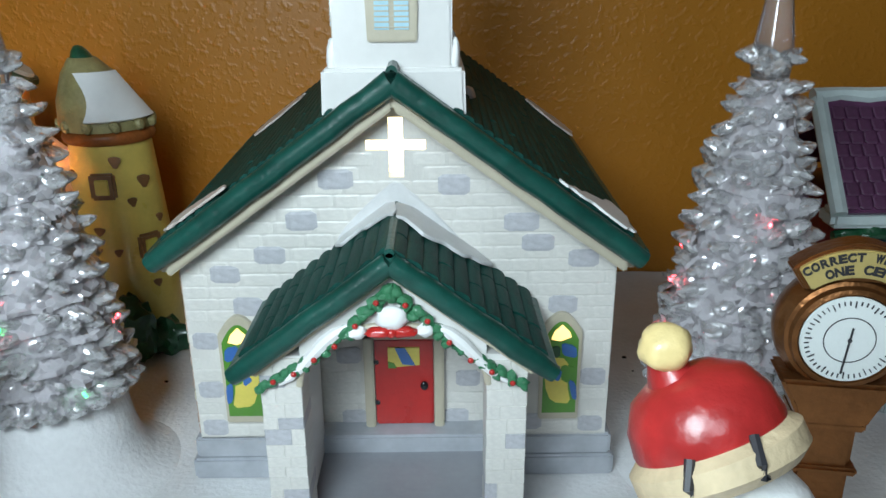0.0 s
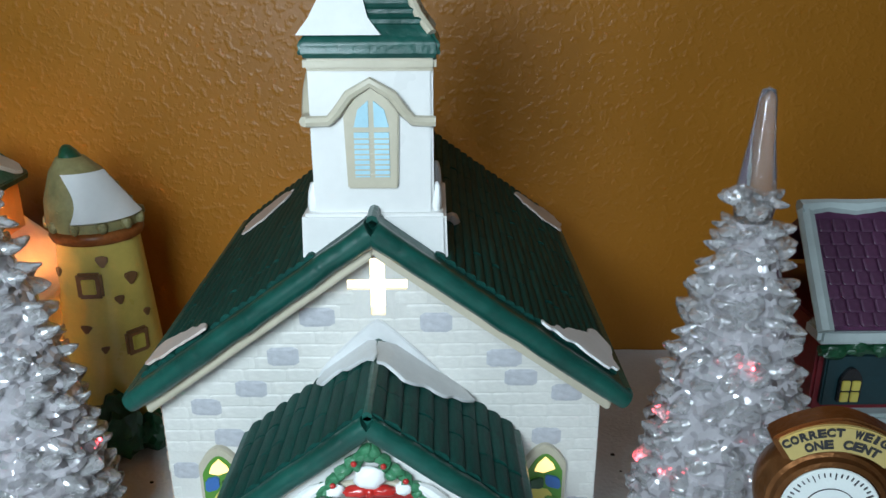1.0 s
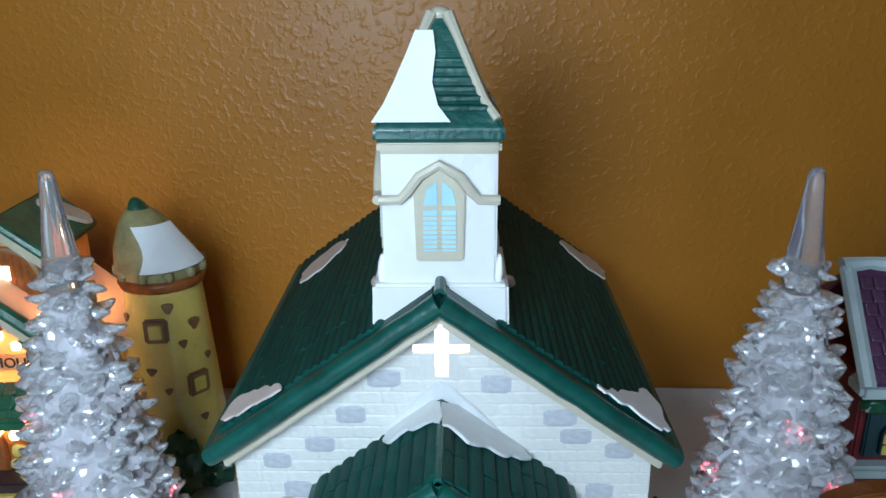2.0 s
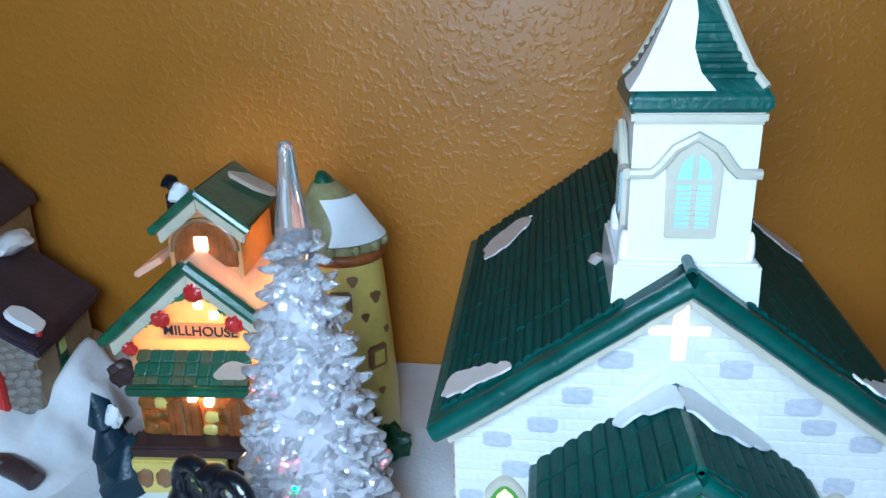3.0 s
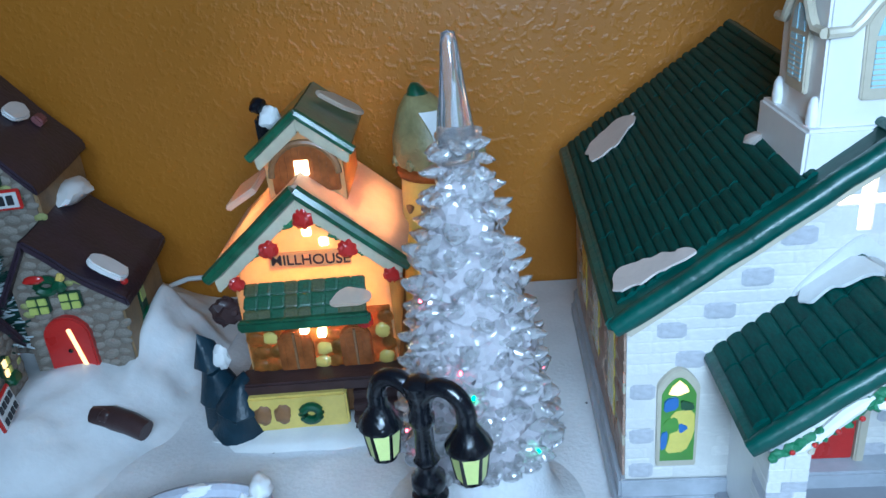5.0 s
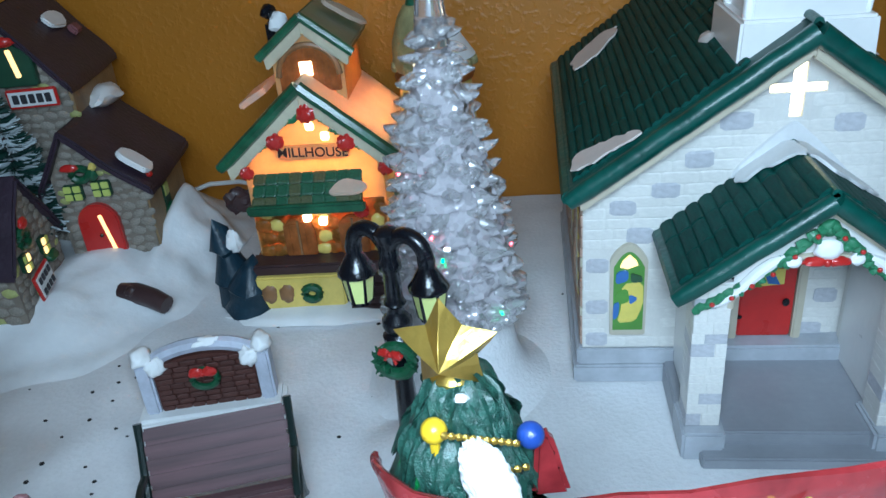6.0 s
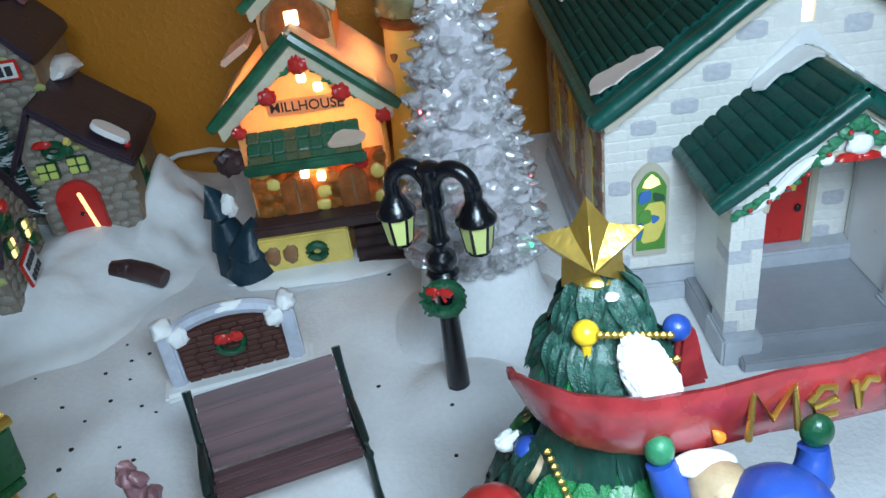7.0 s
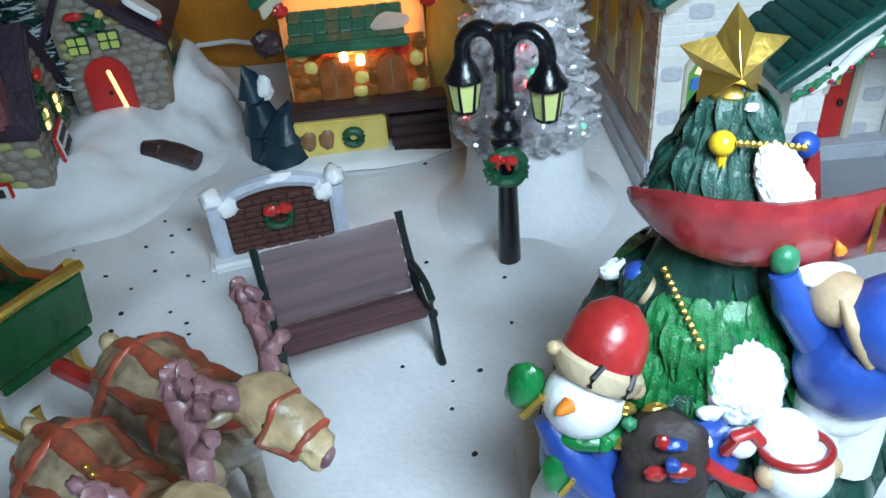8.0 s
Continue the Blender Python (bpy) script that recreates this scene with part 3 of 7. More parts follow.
# porch
PS, PT = 0.745, 2.03
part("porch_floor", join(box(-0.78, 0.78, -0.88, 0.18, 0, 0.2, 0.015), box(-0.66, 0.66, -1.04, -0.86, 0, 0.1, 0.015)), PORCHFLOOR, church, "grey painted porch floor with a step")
for sgn in (-1, 1):
    a, b = sorted((sgn * 0.52, sgn * 0.755))
    pil = part("pillar", box(a + 0.002, b - 0.002, -0.85, -0.61, 0.15, 1.34, 0.01), JOINT, church, "rough white stone porch pillar")
    part("pillar_base", box(a - 0.03, b + 0.03, -0.95, -0.56, 0.0, 0.24, 0.02), PLINTH, pil)
    z, j = 0.24, 0
    while z < 1.30:
        h = 0.088 * rnd.uniform(0.75, 1.3)
        cut = a + (b - a) * (0.6 if j % 2 else 0.4) + rnd.uniform(-0.02, 0.02)
        for x0, x1 in ((a, cut), (cut, b)):
            piece("stone", stone_me, pil, (x0 + x1) / 2, -0.73, z + h / 2, (x1 - x0 - 0.001, 0.247 + 0.005 * rnd.random(), h - 0.0006), (0, 0, rnd.uniform(-0.8, 0.8)), BRICKG if rnd.random() < 0.09 else None)
        z += h
        j += 1
    part("porch_side", box(*sorted((sgn * 0.56, sgn * 0.70)), -0.64, 0.05, 0.2, 1.45, 0.01), WHITE, church)
    proof = part("porch_roof", slope_slab(sgn, 0.875, PT, 0, -0.90, 0.0, 0.10, PS), GREEN, church, "dark green glazed porch roof")
    shingles(proof, sgn, 0.86, PT, PS, -0.86, 0.0, 10, 3, 90, "shingle_course")
    run = [(sgn * 0.895 * k / 8, -0.91 + 0.006 * noise.noise(Vector((k, 2, sgn))), PT - 0.055 - 0.895 * k / 8 * PS + 0.008 * noise.noise(Vector((k * 0.9, 5, sgn)))) for k in range(9)]
    part("roof_edge", tube(run, [0.062] * 8 + [0.05], 10), GREEN, proof, "rounded glossy dark green roof edge")
    part("barge_board", slope_slab(sgn, 0.80, PT - 0.105, 0, -0.885, -0.78, 0.055, PS, 0.012), BEIGE, proof)
    part("roof_edge", tube([(sgn * 0.87, -0.9 + 0.9 * k / 4, PT - 0.87 * PS - 0.045) for k in range(5)], 0.045, 8), GREEN, proof)
part("porch_ridge", tube([(0, -0.90 + 0.90 * k / 4, PT - 0.005) for k in range(5)], 0.028, 8), GREEN, church)


def arch_panel():
    """The porch front between the gable and the wide arch."""
    top = [(-0.76, PT - 0.16 - 0.76 * PS), (0, PT - 0.16), (0.76, PT - 0.16 - 0.76 * PS)]
    curve = [(0.52 * math.cos(a), 1.22 + 0.36 * math.sin(a)) for a in [math.pi * k / 16 for k in range(17)]]
    bm = bmesh.new()
    n = len(curve)
    for y in (-0.84, -0.66):
        for (x0, z0), (x1, z1) in zip(curve, curve[1:]):
            t0, t1 = PT - 0.16 - abs(x0) * PS, PT - 0.16 - abs(x1) * PS
            bm.faces.new([bm.verts.new(p) for p in ((x0, y, z0), (x1, y, z1), (x1, y, t1), (x0, y, t0))])
    for (x0, z0), (x1, z1) in zip(curve, curve[1:]):
        bm.faces.new([bm.verts.new(p) for p in ((x0, -0.84, z0), (x1, -0.84, z1), (x1, -0.66, z1), (x0, -0.66, z0))])
    return join(bm, box(-0.74, -0.52, -0.84, -0.66, 1.2, 1.40, 0.0), box(0.52, 0.74, -0.84, -0.66, 1.2, 1.40, 0.0))


part("porch_gable", arch_panel(), WHITE, church, "white porch gable over a wide arch")
part("arch_trim", tube([(0.53 * math.cos(a), -0.85, 1.22 + 0.37 * math.sin(a)) for a in [math.pi * k / 20 for k in range(21)]], 0.022, 8), BEIGE, church)
garland = part("garland", blob(0, -0.87, 1.78, 0.05, 0.03, 0.05, 0.3), LEAF, church, "green painted garland with red berries")
leaf_me = mesh_of("garland_leaf", blob(0, 0, 0, 1, 0.6, 0.7, 0.5, 2.5, 2), LEAF)
berry_me = mesh_of("berry", blob(0, 0, 0, 1, 1, 1, 0, 1, 2), RED)
for sgn in (-1, 1):
    for k in range(13):
        f = k / 12
        x, z = sgn * (0.02 + 0.70 * f), 1.80 - 0.56 * f - 0.05 * math.sin(f * math.pi)
        w = 0.058 - 0.014 * f
        piece("leaf", leaf_me, garland, x, -0.875, z, (w, w, w * 0.95), (rnd.uniform(-40, 40), sgn * 35 + rnd.uniform(-30, 30), rnd.uniform(-40, 40)))
        piece("leaf", leaf_me, garland, x + rnd.uniform(-0.03, 0.03), -0.885, z - 0.025, (w * 0.7, w, w * 0.7), (rnd.uniform(-40, 40), rnd.uniform(-60, 60), rnd.uniform(-40, 40)))
        if k % 2 == 1:
            piece("berry", berry_me, garland, x, -0.925, z + rnd.uniform(-0.02, 0.02), (0.017, 0.014, 0.017))
for sgn in (-1, 1):
    part("garland_snow", tube([(sgn * (0.24 + 0.4 * k / 6), -0.88, 1.60 - 0.35 * k / 6 + 0.02 * math.sin(k)) for k in range(7)], [0.012, 0.035, 0.04, 0.035, 0.03, 0.025, 0.01], 8), SNOWC, garland)
bow = part("bow", join(blob(-0.07, -0.91, 1.575, 0.075, 0.035, 0.032, 0.25), blob(0.07, -0.91, 1.575, 0.075, 0.035, 0.032, 0.25, seed=2), blob(0, -0.92, 1.575, 0.03)), RED, garland, "red glazed bow")
part("bow_snow", blob(0, -0.905, 1.655, 0.085, 0.04, 0.07, 0.2), SNOWC, garland)
part("garland_snow", blob(-0.19, -0.895, 1.57, 0.05, 0.03, 0.04, 0.3), SNOWC, garland)
part("garland_snow", blob(0.18, -0.895, 1.58, 0.045, 0.03, 0.04, 0.3, seed=3), SNOWC, garland)


def porch_snow():
    """Snow lying against the wall over the porch ridge, hanging down both slopes."""
    out = None
    for sgn in (-1, 1):
        o = [(0.0, 0.0), (-0.36, 0.0), (-0.36, 0.10), (-0.40, 0.22), (-0.30, 0.34), (-0.27, 0.46), (-0.20, 0.56), (-0.16, 0.66), (-0.08, 0.72), (0.0, 0.64)] if sgn > 0 else [(0.0, 0.0), (-0.36, 0.0), (-0.26, 0.08), (-0.22, 0.22), (-0.18, 0.30), (-0.20, 0.40), (-0.13, 0.47), (0.0, 0.40)]
        b = sheet(wavy(o, 0.035, 4, sgn), 0.022, 0.007)
        ang = math.atan(PS)
        for v in b.verts:
            y, s, h = v.co.x, v.co.y, v.co.z + 0.028
            v.co = (sgn * (s * math.cos(ang) + h * math.sin(ang) * (1 if s > 0.02 else 0)), y, PT - s * math.sin(ang) + h * math.cos(ang))
        out = b if out is None else join(out, b)
    return join(out, prism(wavy([(-0.40, PT - 0.31), (0, PT - 0.03), (0.50, PT - 0.40), (0.49, PT - 0.34), (0.30, PT - 0.12), (0.13, PT + 0.04), (0.02, PT + 0.15), (-0.03, PT + 0.14), (-0.18, PT + 0.01), (-0.37, PT - 0.19)], 0.01, 3, 2), -0.026, 0.0, 0.008))


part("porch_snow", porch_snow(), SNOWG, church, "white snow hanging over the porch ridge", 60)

# tower and spire
TY0, TY1 = -0.01, 0.68
tower = part("tower", join(prism([(-0.44, 2.40), (0, 2.72), (0.44, 2.40), (0.425, 2.87), (-0.425, 2.87)], TY0 - 0.05, TY1 + 0.10, 0.02), box(-0.352, 0.352, TY0, TY1, 2.84, 3.74, 0.015)), WHITE, church, "white ceramic bell tower")
for sgn in (-1, 1):
    for y in (TY0 + 0.06, TY1 - 0.06):
        part("buttress", blob(sgn * 0.365, y, 2.93, 0.035, 0.05, 0.11, 0.15, seed=y), SNOWC, tower)
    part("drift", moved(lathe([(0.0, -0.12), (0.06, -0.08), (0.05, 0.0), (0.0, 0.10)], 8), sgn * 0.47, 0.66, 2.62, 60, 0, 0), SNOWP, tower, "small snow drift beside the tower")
part("cornice", box(-0.372, 0.372, TY0 - 0.03, TY1 + 0.03, 3.69, 3.77, 0.02), BEIGE, tower, "beige cornice")


def spire():
    cy = (TY0 + TY1) / 2
    bm = bmesh.new()
    prof = [(0.385, 3.76), (0.40, 3.81), (0.375, 3.87), (0.295, 3.96), (0.225, 4.10), (0.12, 4.34), (0.05, 4.47)]
    rings = [[bm.verts.new((sx * r, cy + sy * r, z)) for sx, sy in ((-1, -1), (1, -1), (1, 1), (-1, 1))] for r, z in prof]
    for a, b in zip(rings, rings[1:]):
        for k in range(4):
            bm.faces.new((a[k], a[(k + 1) % 4], b[(k + 1) % 4], b[k]))
    bm.faces.new(rings[0][::-1])
    bm.faces.new(rings[-1])
    return soften(bm, 0.02, 2)


sp = part("spire", spire(), GREEN, church, "green shingled spire with snow and beige corners")
CYT = (TY0 + TY1) / 2
for k in range(9):
    z = 3.93 + 0.052 * k
    r = 0.312 - 0.027 * k + (0.012 if k == 0 else 0)
    part("shingle_course", soften(moved(box(-r, r, CYT - r, CYT + r, z, z + 0.045, 0), 0, 0, 0), 0.012, 1), GREEN, sp)
edge = [(0.345, 3.89), (0.27, 3.99), (0.205, 4.13), (0.112, 4.345), (0.05, 4.48)]
for sx, sy in ((1, -1), (-1, 1), (1, 1), (-1, -1)):
    part("hip_trim", tube([(sx * r, CYT + sy * r, z) for r, z in edge], [0.03, 0.03, 0.03, 0.03, 0.04], 8), BEIGE, sp, "beige hip trim")
part("spire_tip", blob(0, CYT, 4.475, 0.068, 0.068, 0.05), BEIGE, sp, "rounded beige tip")


def spire_snow():
    """Snow over the front left corner of the spire."""
    bm = bmesh.new()
    prof = [(0.35, 3.885), (0.285, 3.975), (0.222, 4.10), (0.145, 4.27), (0.095, 4.39)]
    reach = [0.07, -0.005, -0.04, -0.02, -0.035]
    back = [0.10, 0.02, -0.04, -0.10, -0.06]
    rings = []
    for (r, z), fx, by in zip(prof, reach, back):
        r += 0.046
        rings.append([bm.verts.new(p) for p in ((-r * 0.95, CYT + by, z), (-r, CYT - r * 0.55, z), (-r, CYT - r, z), (-r * 0.5, CYT - r, z), (fx, CYT - r, z))])
    for a, b in zip(rings, rings[1:]):
        for k in range(4):
            bm.faces.new((a[k], a[k + 1], b[k + 1], b[k]))
    ext = bmesh.ops.solidify(bm, geom=list(bm.faces), thickness=0.05)
    return bm


part("spire_snow", spire_snow(), SNOWC, sp, "white snow on the spire's corner")


def tower_window(parent, face):
    """A pointed louvred window with pale blue panes and a moulded hood; face 0 is the front, 1 the west side."""
    o = arch(0, 3.06, 3.56, 0.125)
    frame_bm = prism(grown(o, 0, 3.3, 0.045), -0.03, 0.02, 0.012)
    hood = [(-0.365, -0.025, 3.41), (-0.24, -0.03, 3.415), (-0.19, -0.035, 3.465), (-0.12, -0.035, 3.56), (0, -0.035, 3.63), (0.12, -0.035, 3.56), (0.19, -0.035, 3.465), (0.24, -0.03, 3.415), (0.365, -0.025, 3.41)]
    hood_bm = tube(hood, 0.032, 8)
    panes = []
    for sx in (-1, 1):
        panes.append(prism([(sx * 0.015, 3.09), (sx * 0.10, 3.09), (sx * 0.10, 3.35), (sx * 0.015, 3.35)], -0.038, -0.02))
        panes.append(prism([(sx * 0.015, 3.38), (sx * 0.10, 3.38), (sx * 0.075, 3.48), (sx * 0.015, 3.53)], -0.038, -0.02))
    slats = [box(-0.1, 0.1, -0.042, -0.03, 3.10 + 0.03 * k, 3.108 + 0.03 * k, 0) for k in range(8)]
    m = Matrix.Translation((0, TY0, 0)) if face == 0 else Matrix.Translation((-0.352, CYT, 0)) @ Matrix.Rotation(radians(-90), 4, "Z")
    for b in [frame_bm, hood_bm, *panes, *slats]:
        b.transform(m)
    w = part("tower_window", frame_bm, BEIGE, parent, "pointed window with pale blue panes")
    part("hood_mould", hood_bm, BEIGE, w, "moulded beige hood band")
    for b in panes:
        part("pane", b, PALEBLUE, w)
    for b in slats:
        part("slat", b, BEIGE, w)


tower_window(church, 0)
tower_window(church, 1)

# ---- clear acrylic trees ----


def multi(name, pieces, parent=None, m=None, label="", category="", group="", angle=45):
    """One mesh of several painted areas: pieces are (bmesh, material)."""
    mats, out = [], bmesh.new()
    for b, material in pieces:
        if material not in mats:
            mats.append(material)
        finish(b, angle)
        for f in b.faces:
            f.material_index = mats.index(material)
        join(out, b)
    out.transform(Matrix.Scale(U, 4))
    me = bpy.data.meshes.new(name)
    out.to_mesh(me)
    out.free()
    for x in mats:
        me.materials.append(x)
    ob = new(name, me)
    if parent:
        ob.parent = parent
    if m is not None:
        ob.matrix_basis = m
    return tagged(ob, label, category, group)


def spike(seed):
    """A flattened acrylic thorn with a hooked point, along x."""
    bm = tube([(-0.40, 0, -0.02), (0.10, 0, -0.04), (0.42, 0, -0.03), (0.70, 0, 0.04), (0.88, 0, 0.12), (0.97, 0, 0.20)], [0.46, 0.47, 0.40, 0.27, 0.14, 0.03], 9)
    for v in bm.verts:
        v.co.z *= 0.66
        v.co += 0.07 * noise.noise_vector(v.co * 2.6 + Vector((seed, 0, 0)))
    return bm


def tree_body():
    """The cast body of the tree: tiers that swell downwards, with lumpy sides."""
    prof = [(0.0, 0.70), (0.46, 0.71)]
    tiers = 15
    for i in range(tiers):
        f = i / (tiers - 1)
        z, high = 0.74 + 1.90 * f, 1.90 / (tiers - 1)
        r = 0.550 - 0.295 * f - 0.105 * f ** 3
        prof += [(r, z), (r * 0.99, z + 0.25 * high), (r * 0.90, z + 0.6 * high), (r * 0.85, z + 0.93 * high)]
    bm = lathe(prof + [(0.07, 2.78), (0.0, 2.79)], 44)
    for v in bm.verts:
        k = 1 + 0.13 * noise.noise(v.co * 7) + 0.06 * noise.noise(v.co * 17)
        v.co.x *= k
        v.co.y *= k
        v.co.z += 0.03 * noise.noise(v.co * 8 + Vector((3, 0, 0)))
    return bm


def acrylic_tree(x, y):
    tree = thing("crystal_tree", x, y, 0, 0, "clear acrylic Christmas tree with colour lights on a white base", "tree", "acrylic trees")
    part("base", lathe([(0.0, -0.04), (0.86, -0.04), (0.74, 0.015), (0.64, 0.06), (0.56, 0.15), (0.51, 0.30), (0.485, 0.45), (0.465, 0.60), (0.44, 0.66), (0.40, 0.68), (0.0, 0.68)], 40), SNOWCLOTH, tree, "round light base wrapped in white snow cloth", 80)
    part("trunk", tree_body(), ACRYLICW, tree, "milky clear tiered body", 25)
    part("tip", lathe([(0.0, 2.70), (0.10, 2.72), (0.125, 2.86), (0.118, 2.97), (0.104, 3.08), (0.083, 3.22), (0.066, 3.36), (0.054, 3.50), (0.04, 3.56), (0.0, 3.575)], 20), ACRYLIC, tree, "long smooth clear tip", 60)
    kinds = [mesh_of("branch", spike(q), ACRYLICB, 70) for q in (0.0, 3.3, 7.7)]
    r = random.Random(3)
    levels = 15
    for i in range(levels):
        f = i / (levels - 1)
        z = 0.80 + (2.90 - 0.80) * f
        reach = 0.655 - 0.315 * f - 0.105 * f ** 3
        n = max(7, int(17 - 9 * f))
        for k in range(n):
            a = 360 * (k + 0.5 * (i % 2)) / n + r.uniform(-9, 9)
            s = (0.225 - 0.095 * f) * r.uniform(0.75, 1.2)
            d = reach - 0.02 - s * r.uniform(0.95, 1.15)
            piece("branch", kinds[(i + k) % 3], tree, d * math.cos(radians(a)), d * math.sin(radians(a)), z + r.uniform(-0.055, 0.055), (s, s * r.uniform(1.0, 1.35), s * r.uniform(1.0, 1.3)), (r.uniform(-40, 40), r.uniform(-20, 22), a))
    rim = mesh_of("rim_bead", blob(0, 0, 0, 1, 0.8, 0.6, 0.35, 2, 2), ACRYLICB, 30)
    for k in range(22):
        a = 360 * k / 22
        piece("rim_bead", rim, tree, 0.52 * math.cos(radians(a)), 0.52 * math.sin(radians(a)), 0.74, (0.09, 0.10, 0.08), (0, r.uniform(-20, 20), a))
    bead = mesh_of("light_bead", blob(0, 0, 0, 1, level=1), LEDRED)
    for k in range(14):
        a = r.uniform(0, 6.28)
        z = 0.84 + 0.085 * k
        q = 0.555 - 0.155 * (z - 0.8)
        piece("light_bead", bead, tree, q * math.cos(a), q * math.sin(a), z, (0.012, 0.012, 0.016), material=LEDRED if k % 6 else LEDGREEN)
    return tree


first_tree = acrylic_tree(*TREES[0])
copy_thing(first_tree, at(*TREES[1], 0, 0, 0, 47))

# ---- street lamp ----
lamp_post = thing("street_lamp", -2.68, -0.95, ground_z(-2.68, -0.95) - 0.03, -24, "glossy black double street lamp with a wreath on its post", "lamp post")
part("post", lathe([(0.0, 0.0), (0.085, 0.0), (0.075, 0.45), (0.07, 0.62), (0.072, 0.92), (0.105, 0.95), (0.11, 1.0), (0.085, 1.03), (0.105, 1.08), (0.10, 1.13), (0.062, 1.17), (0.058, 1.22), (0.078, 1.25), (0.06, 1.29), (0.055, 1.48),
                    (0.075, 1.51), (0.075, 1.56), (0.06, 1.60), (0.06, 1.68), (0.085, 1.71), (0.088, 1.77), (0.05, 1.80), (0.0, 1.81)], 18), BLACK, lamp_post, "turned black post")
for sgn in (-1, 1):
    pts = [(sgn * (0.15 - 0.13 * math.cos(a)), 0, 1.62 + 0.15 * math.sin(a)) for a in [math.pi * k / 12 for k in range(13)]]
    pts = [(0, 0, 1.52), (sgn * 0.015, 0, 1.57)] + pts
    part("arm", tube(pts, [0.05] * 4 + [0.055] * 11, 10), BLACK, lamp_post, "curved black lamp arm")
    lx = sgn * 0.28
    lan = part("lantern", moved(lathe([(0.0, 1.67), (0.05, 1.66), (0.06, 1.62), (0.055, 1.57), (0.085, 1.52), (0.10, 1.49), (0.135, 1.44), (0.135, 1.42), (0.10, 1.41), (0.0, 1.41)], 14), lx), BLACK, lamp_post, "black lantern with pale yellow panes", 60)
    part("lantern_foot", moved(lathe([(0.0, 1.165), (0.03, 1.165), (0.075, 1.19), (0.075, 1.215), (0.0, 1.215)], 12), lx), BLACK, lan)
    for k in range(6):
        a = 60 * k + 30
        q = prism([(-0.038, 1.215), (0.038, 1.215), (0.052, 1.415), (-0.052, 1.415)], -0.008, 0.008)
        for v in q.verts:
            v.co.y -= 0.068 + 0.026 * (v.co.z - 1.215) / 0.2
        q.transform(Matrix.Translation((lx, 0, 0)) @ Matrix.Rotation(radians(a), 4, "Z"))
        part("pane", q, LANTERN, lan)
        e = tube([(0.078, 0, 1.205), (0.108, 0, 1.42)], 0.013, 6)
        e.transform(Matrix.Translation((lx, 0, 0)) @ Matrix.Rotation(radians(a), 4, "Z"))
        part("bar", e, BLACK, lan)
wr = part("wreath", moved(tube([(0.11 * math.cos(a), 0, 0.11 * math.sin(a)) for a in [2 * math.pi * k / 20 for k in range(20)]], 0.045, 8, True), 0.035, -0.11, 0.86, 0, 0, 22), LEAFD, lamp_post, "dark green wreath with a red bow")
wl = mesh_of("wreath_leaf", blob(0, 0, 0, 1, 0.5, 0.35, 0.4, 2, 1), LEAFD)
for k in range(34):
    a = 2 * math.pi * k / 34
    q = 0.11 + rnd.uniform(-0.035, 0.035)
    piece("leaf", wl, wr, 0.035 + q * math.cos(a), -0.135 + 0.12 * 0.4 * math.cos(a), 0.86 + q * math.sin(a), (0.036, 0.03, 0.03), (rnd.uniform(0, 90), rnd.uniform(0, 180), rnd.uniform(0, 90)))
part("bow", moved(join(blob(-0.05, 0, 0, 0.05, 0.025, 0.035, 0.3), blob(0.05, 0, 0, 0.05, 0.025, 0.035, 0.3, seed=2), blob(0, -0.01, 0, 0.02), tube([(0.01, 0, 0), (0.04, 0, -0.07)], 0.012, 6), tube([(-0.01, 0, 0), (-0.05, 0, -0.06)], 0.012, 6)), 0.03, -0.165, 0.945), RED, wr, "red bow")

# ---- bench ----
MAUVE = mat("mauve_brown_painted_slat", (0.104, 0.053, 0.057), 0.58, var=0.45, low=3, high=9, bump=0.14, coat=0.24, stretch=(0.35, 4, 4), piece=0.2)
IRON = mat("dark_green_black_iron", (0.012, 0.022, 0.02), 0.3, var=0.3, coat=0.4)
bench = thing("park_bench", -3.91, -1.385, 0, 17.6, "mauve brown slatted park bench with black iron ends", "bench")
for k in range(5):
    f = k / 4
    b = box(-0.47, 0.47, -0.022, 0.022, -0.0485, 0.0485, 0.016)
    part("back_slat", moved(b, 0, -0.02 - 0.20 * f, 0.72 - 0.33 * f, -31), MAUVE, bench)
for k in range(3):
    part("seat_slat", moved(box(-0.47, 0.47, -0.046, 0.046, -0.02, 0.02, 0.018), 0, -0.31 - 0.115 * k, 0.335 + 0.012 * k), MAUVE, bench)
for sgn in (-1, 1):
    x = sgn * 0.49
    pts = [(x, 0.02, 0.80), (x, -0.04, 0.68), (x, -0.16, 0.50), (x, -0.25, 0.36), (x, -0.36, 0.31), (x, -0.52, 0.33), (x, -0.58, 0.36)]
    part("end_frame", tube(pts, [0.03, 0.026, 0.028, 0.03, 0.028, 0.028, 0.034], 8), IRON, bench, "black cast iron bench end")
    part("armrest", tube([(x, -0.17, 0.50), (x, -0.30, 0.53), (x, -0.48, 0.53), (x, -0.58, 0.48), (x, -0.56, 0.36)], 0.026, 8), IRON, bench)
    part("leg", tube([(x, -0.55, 0.34), (x, -0.60, 0.22), (x, -0.62, 0.10), (x, -0.69, -0.01)], [0.026, 0.026, 0.026, 0.034], 8), IRON, bench)
    part("leg", tube([(x, -0.24, 0.36), (x, -0.20, 0.22), (x, -0.14, 0.08), (x, -0.07, -0.01)], [0.026, 0.026, 0.026, 0.034], 8), IRON, bench)

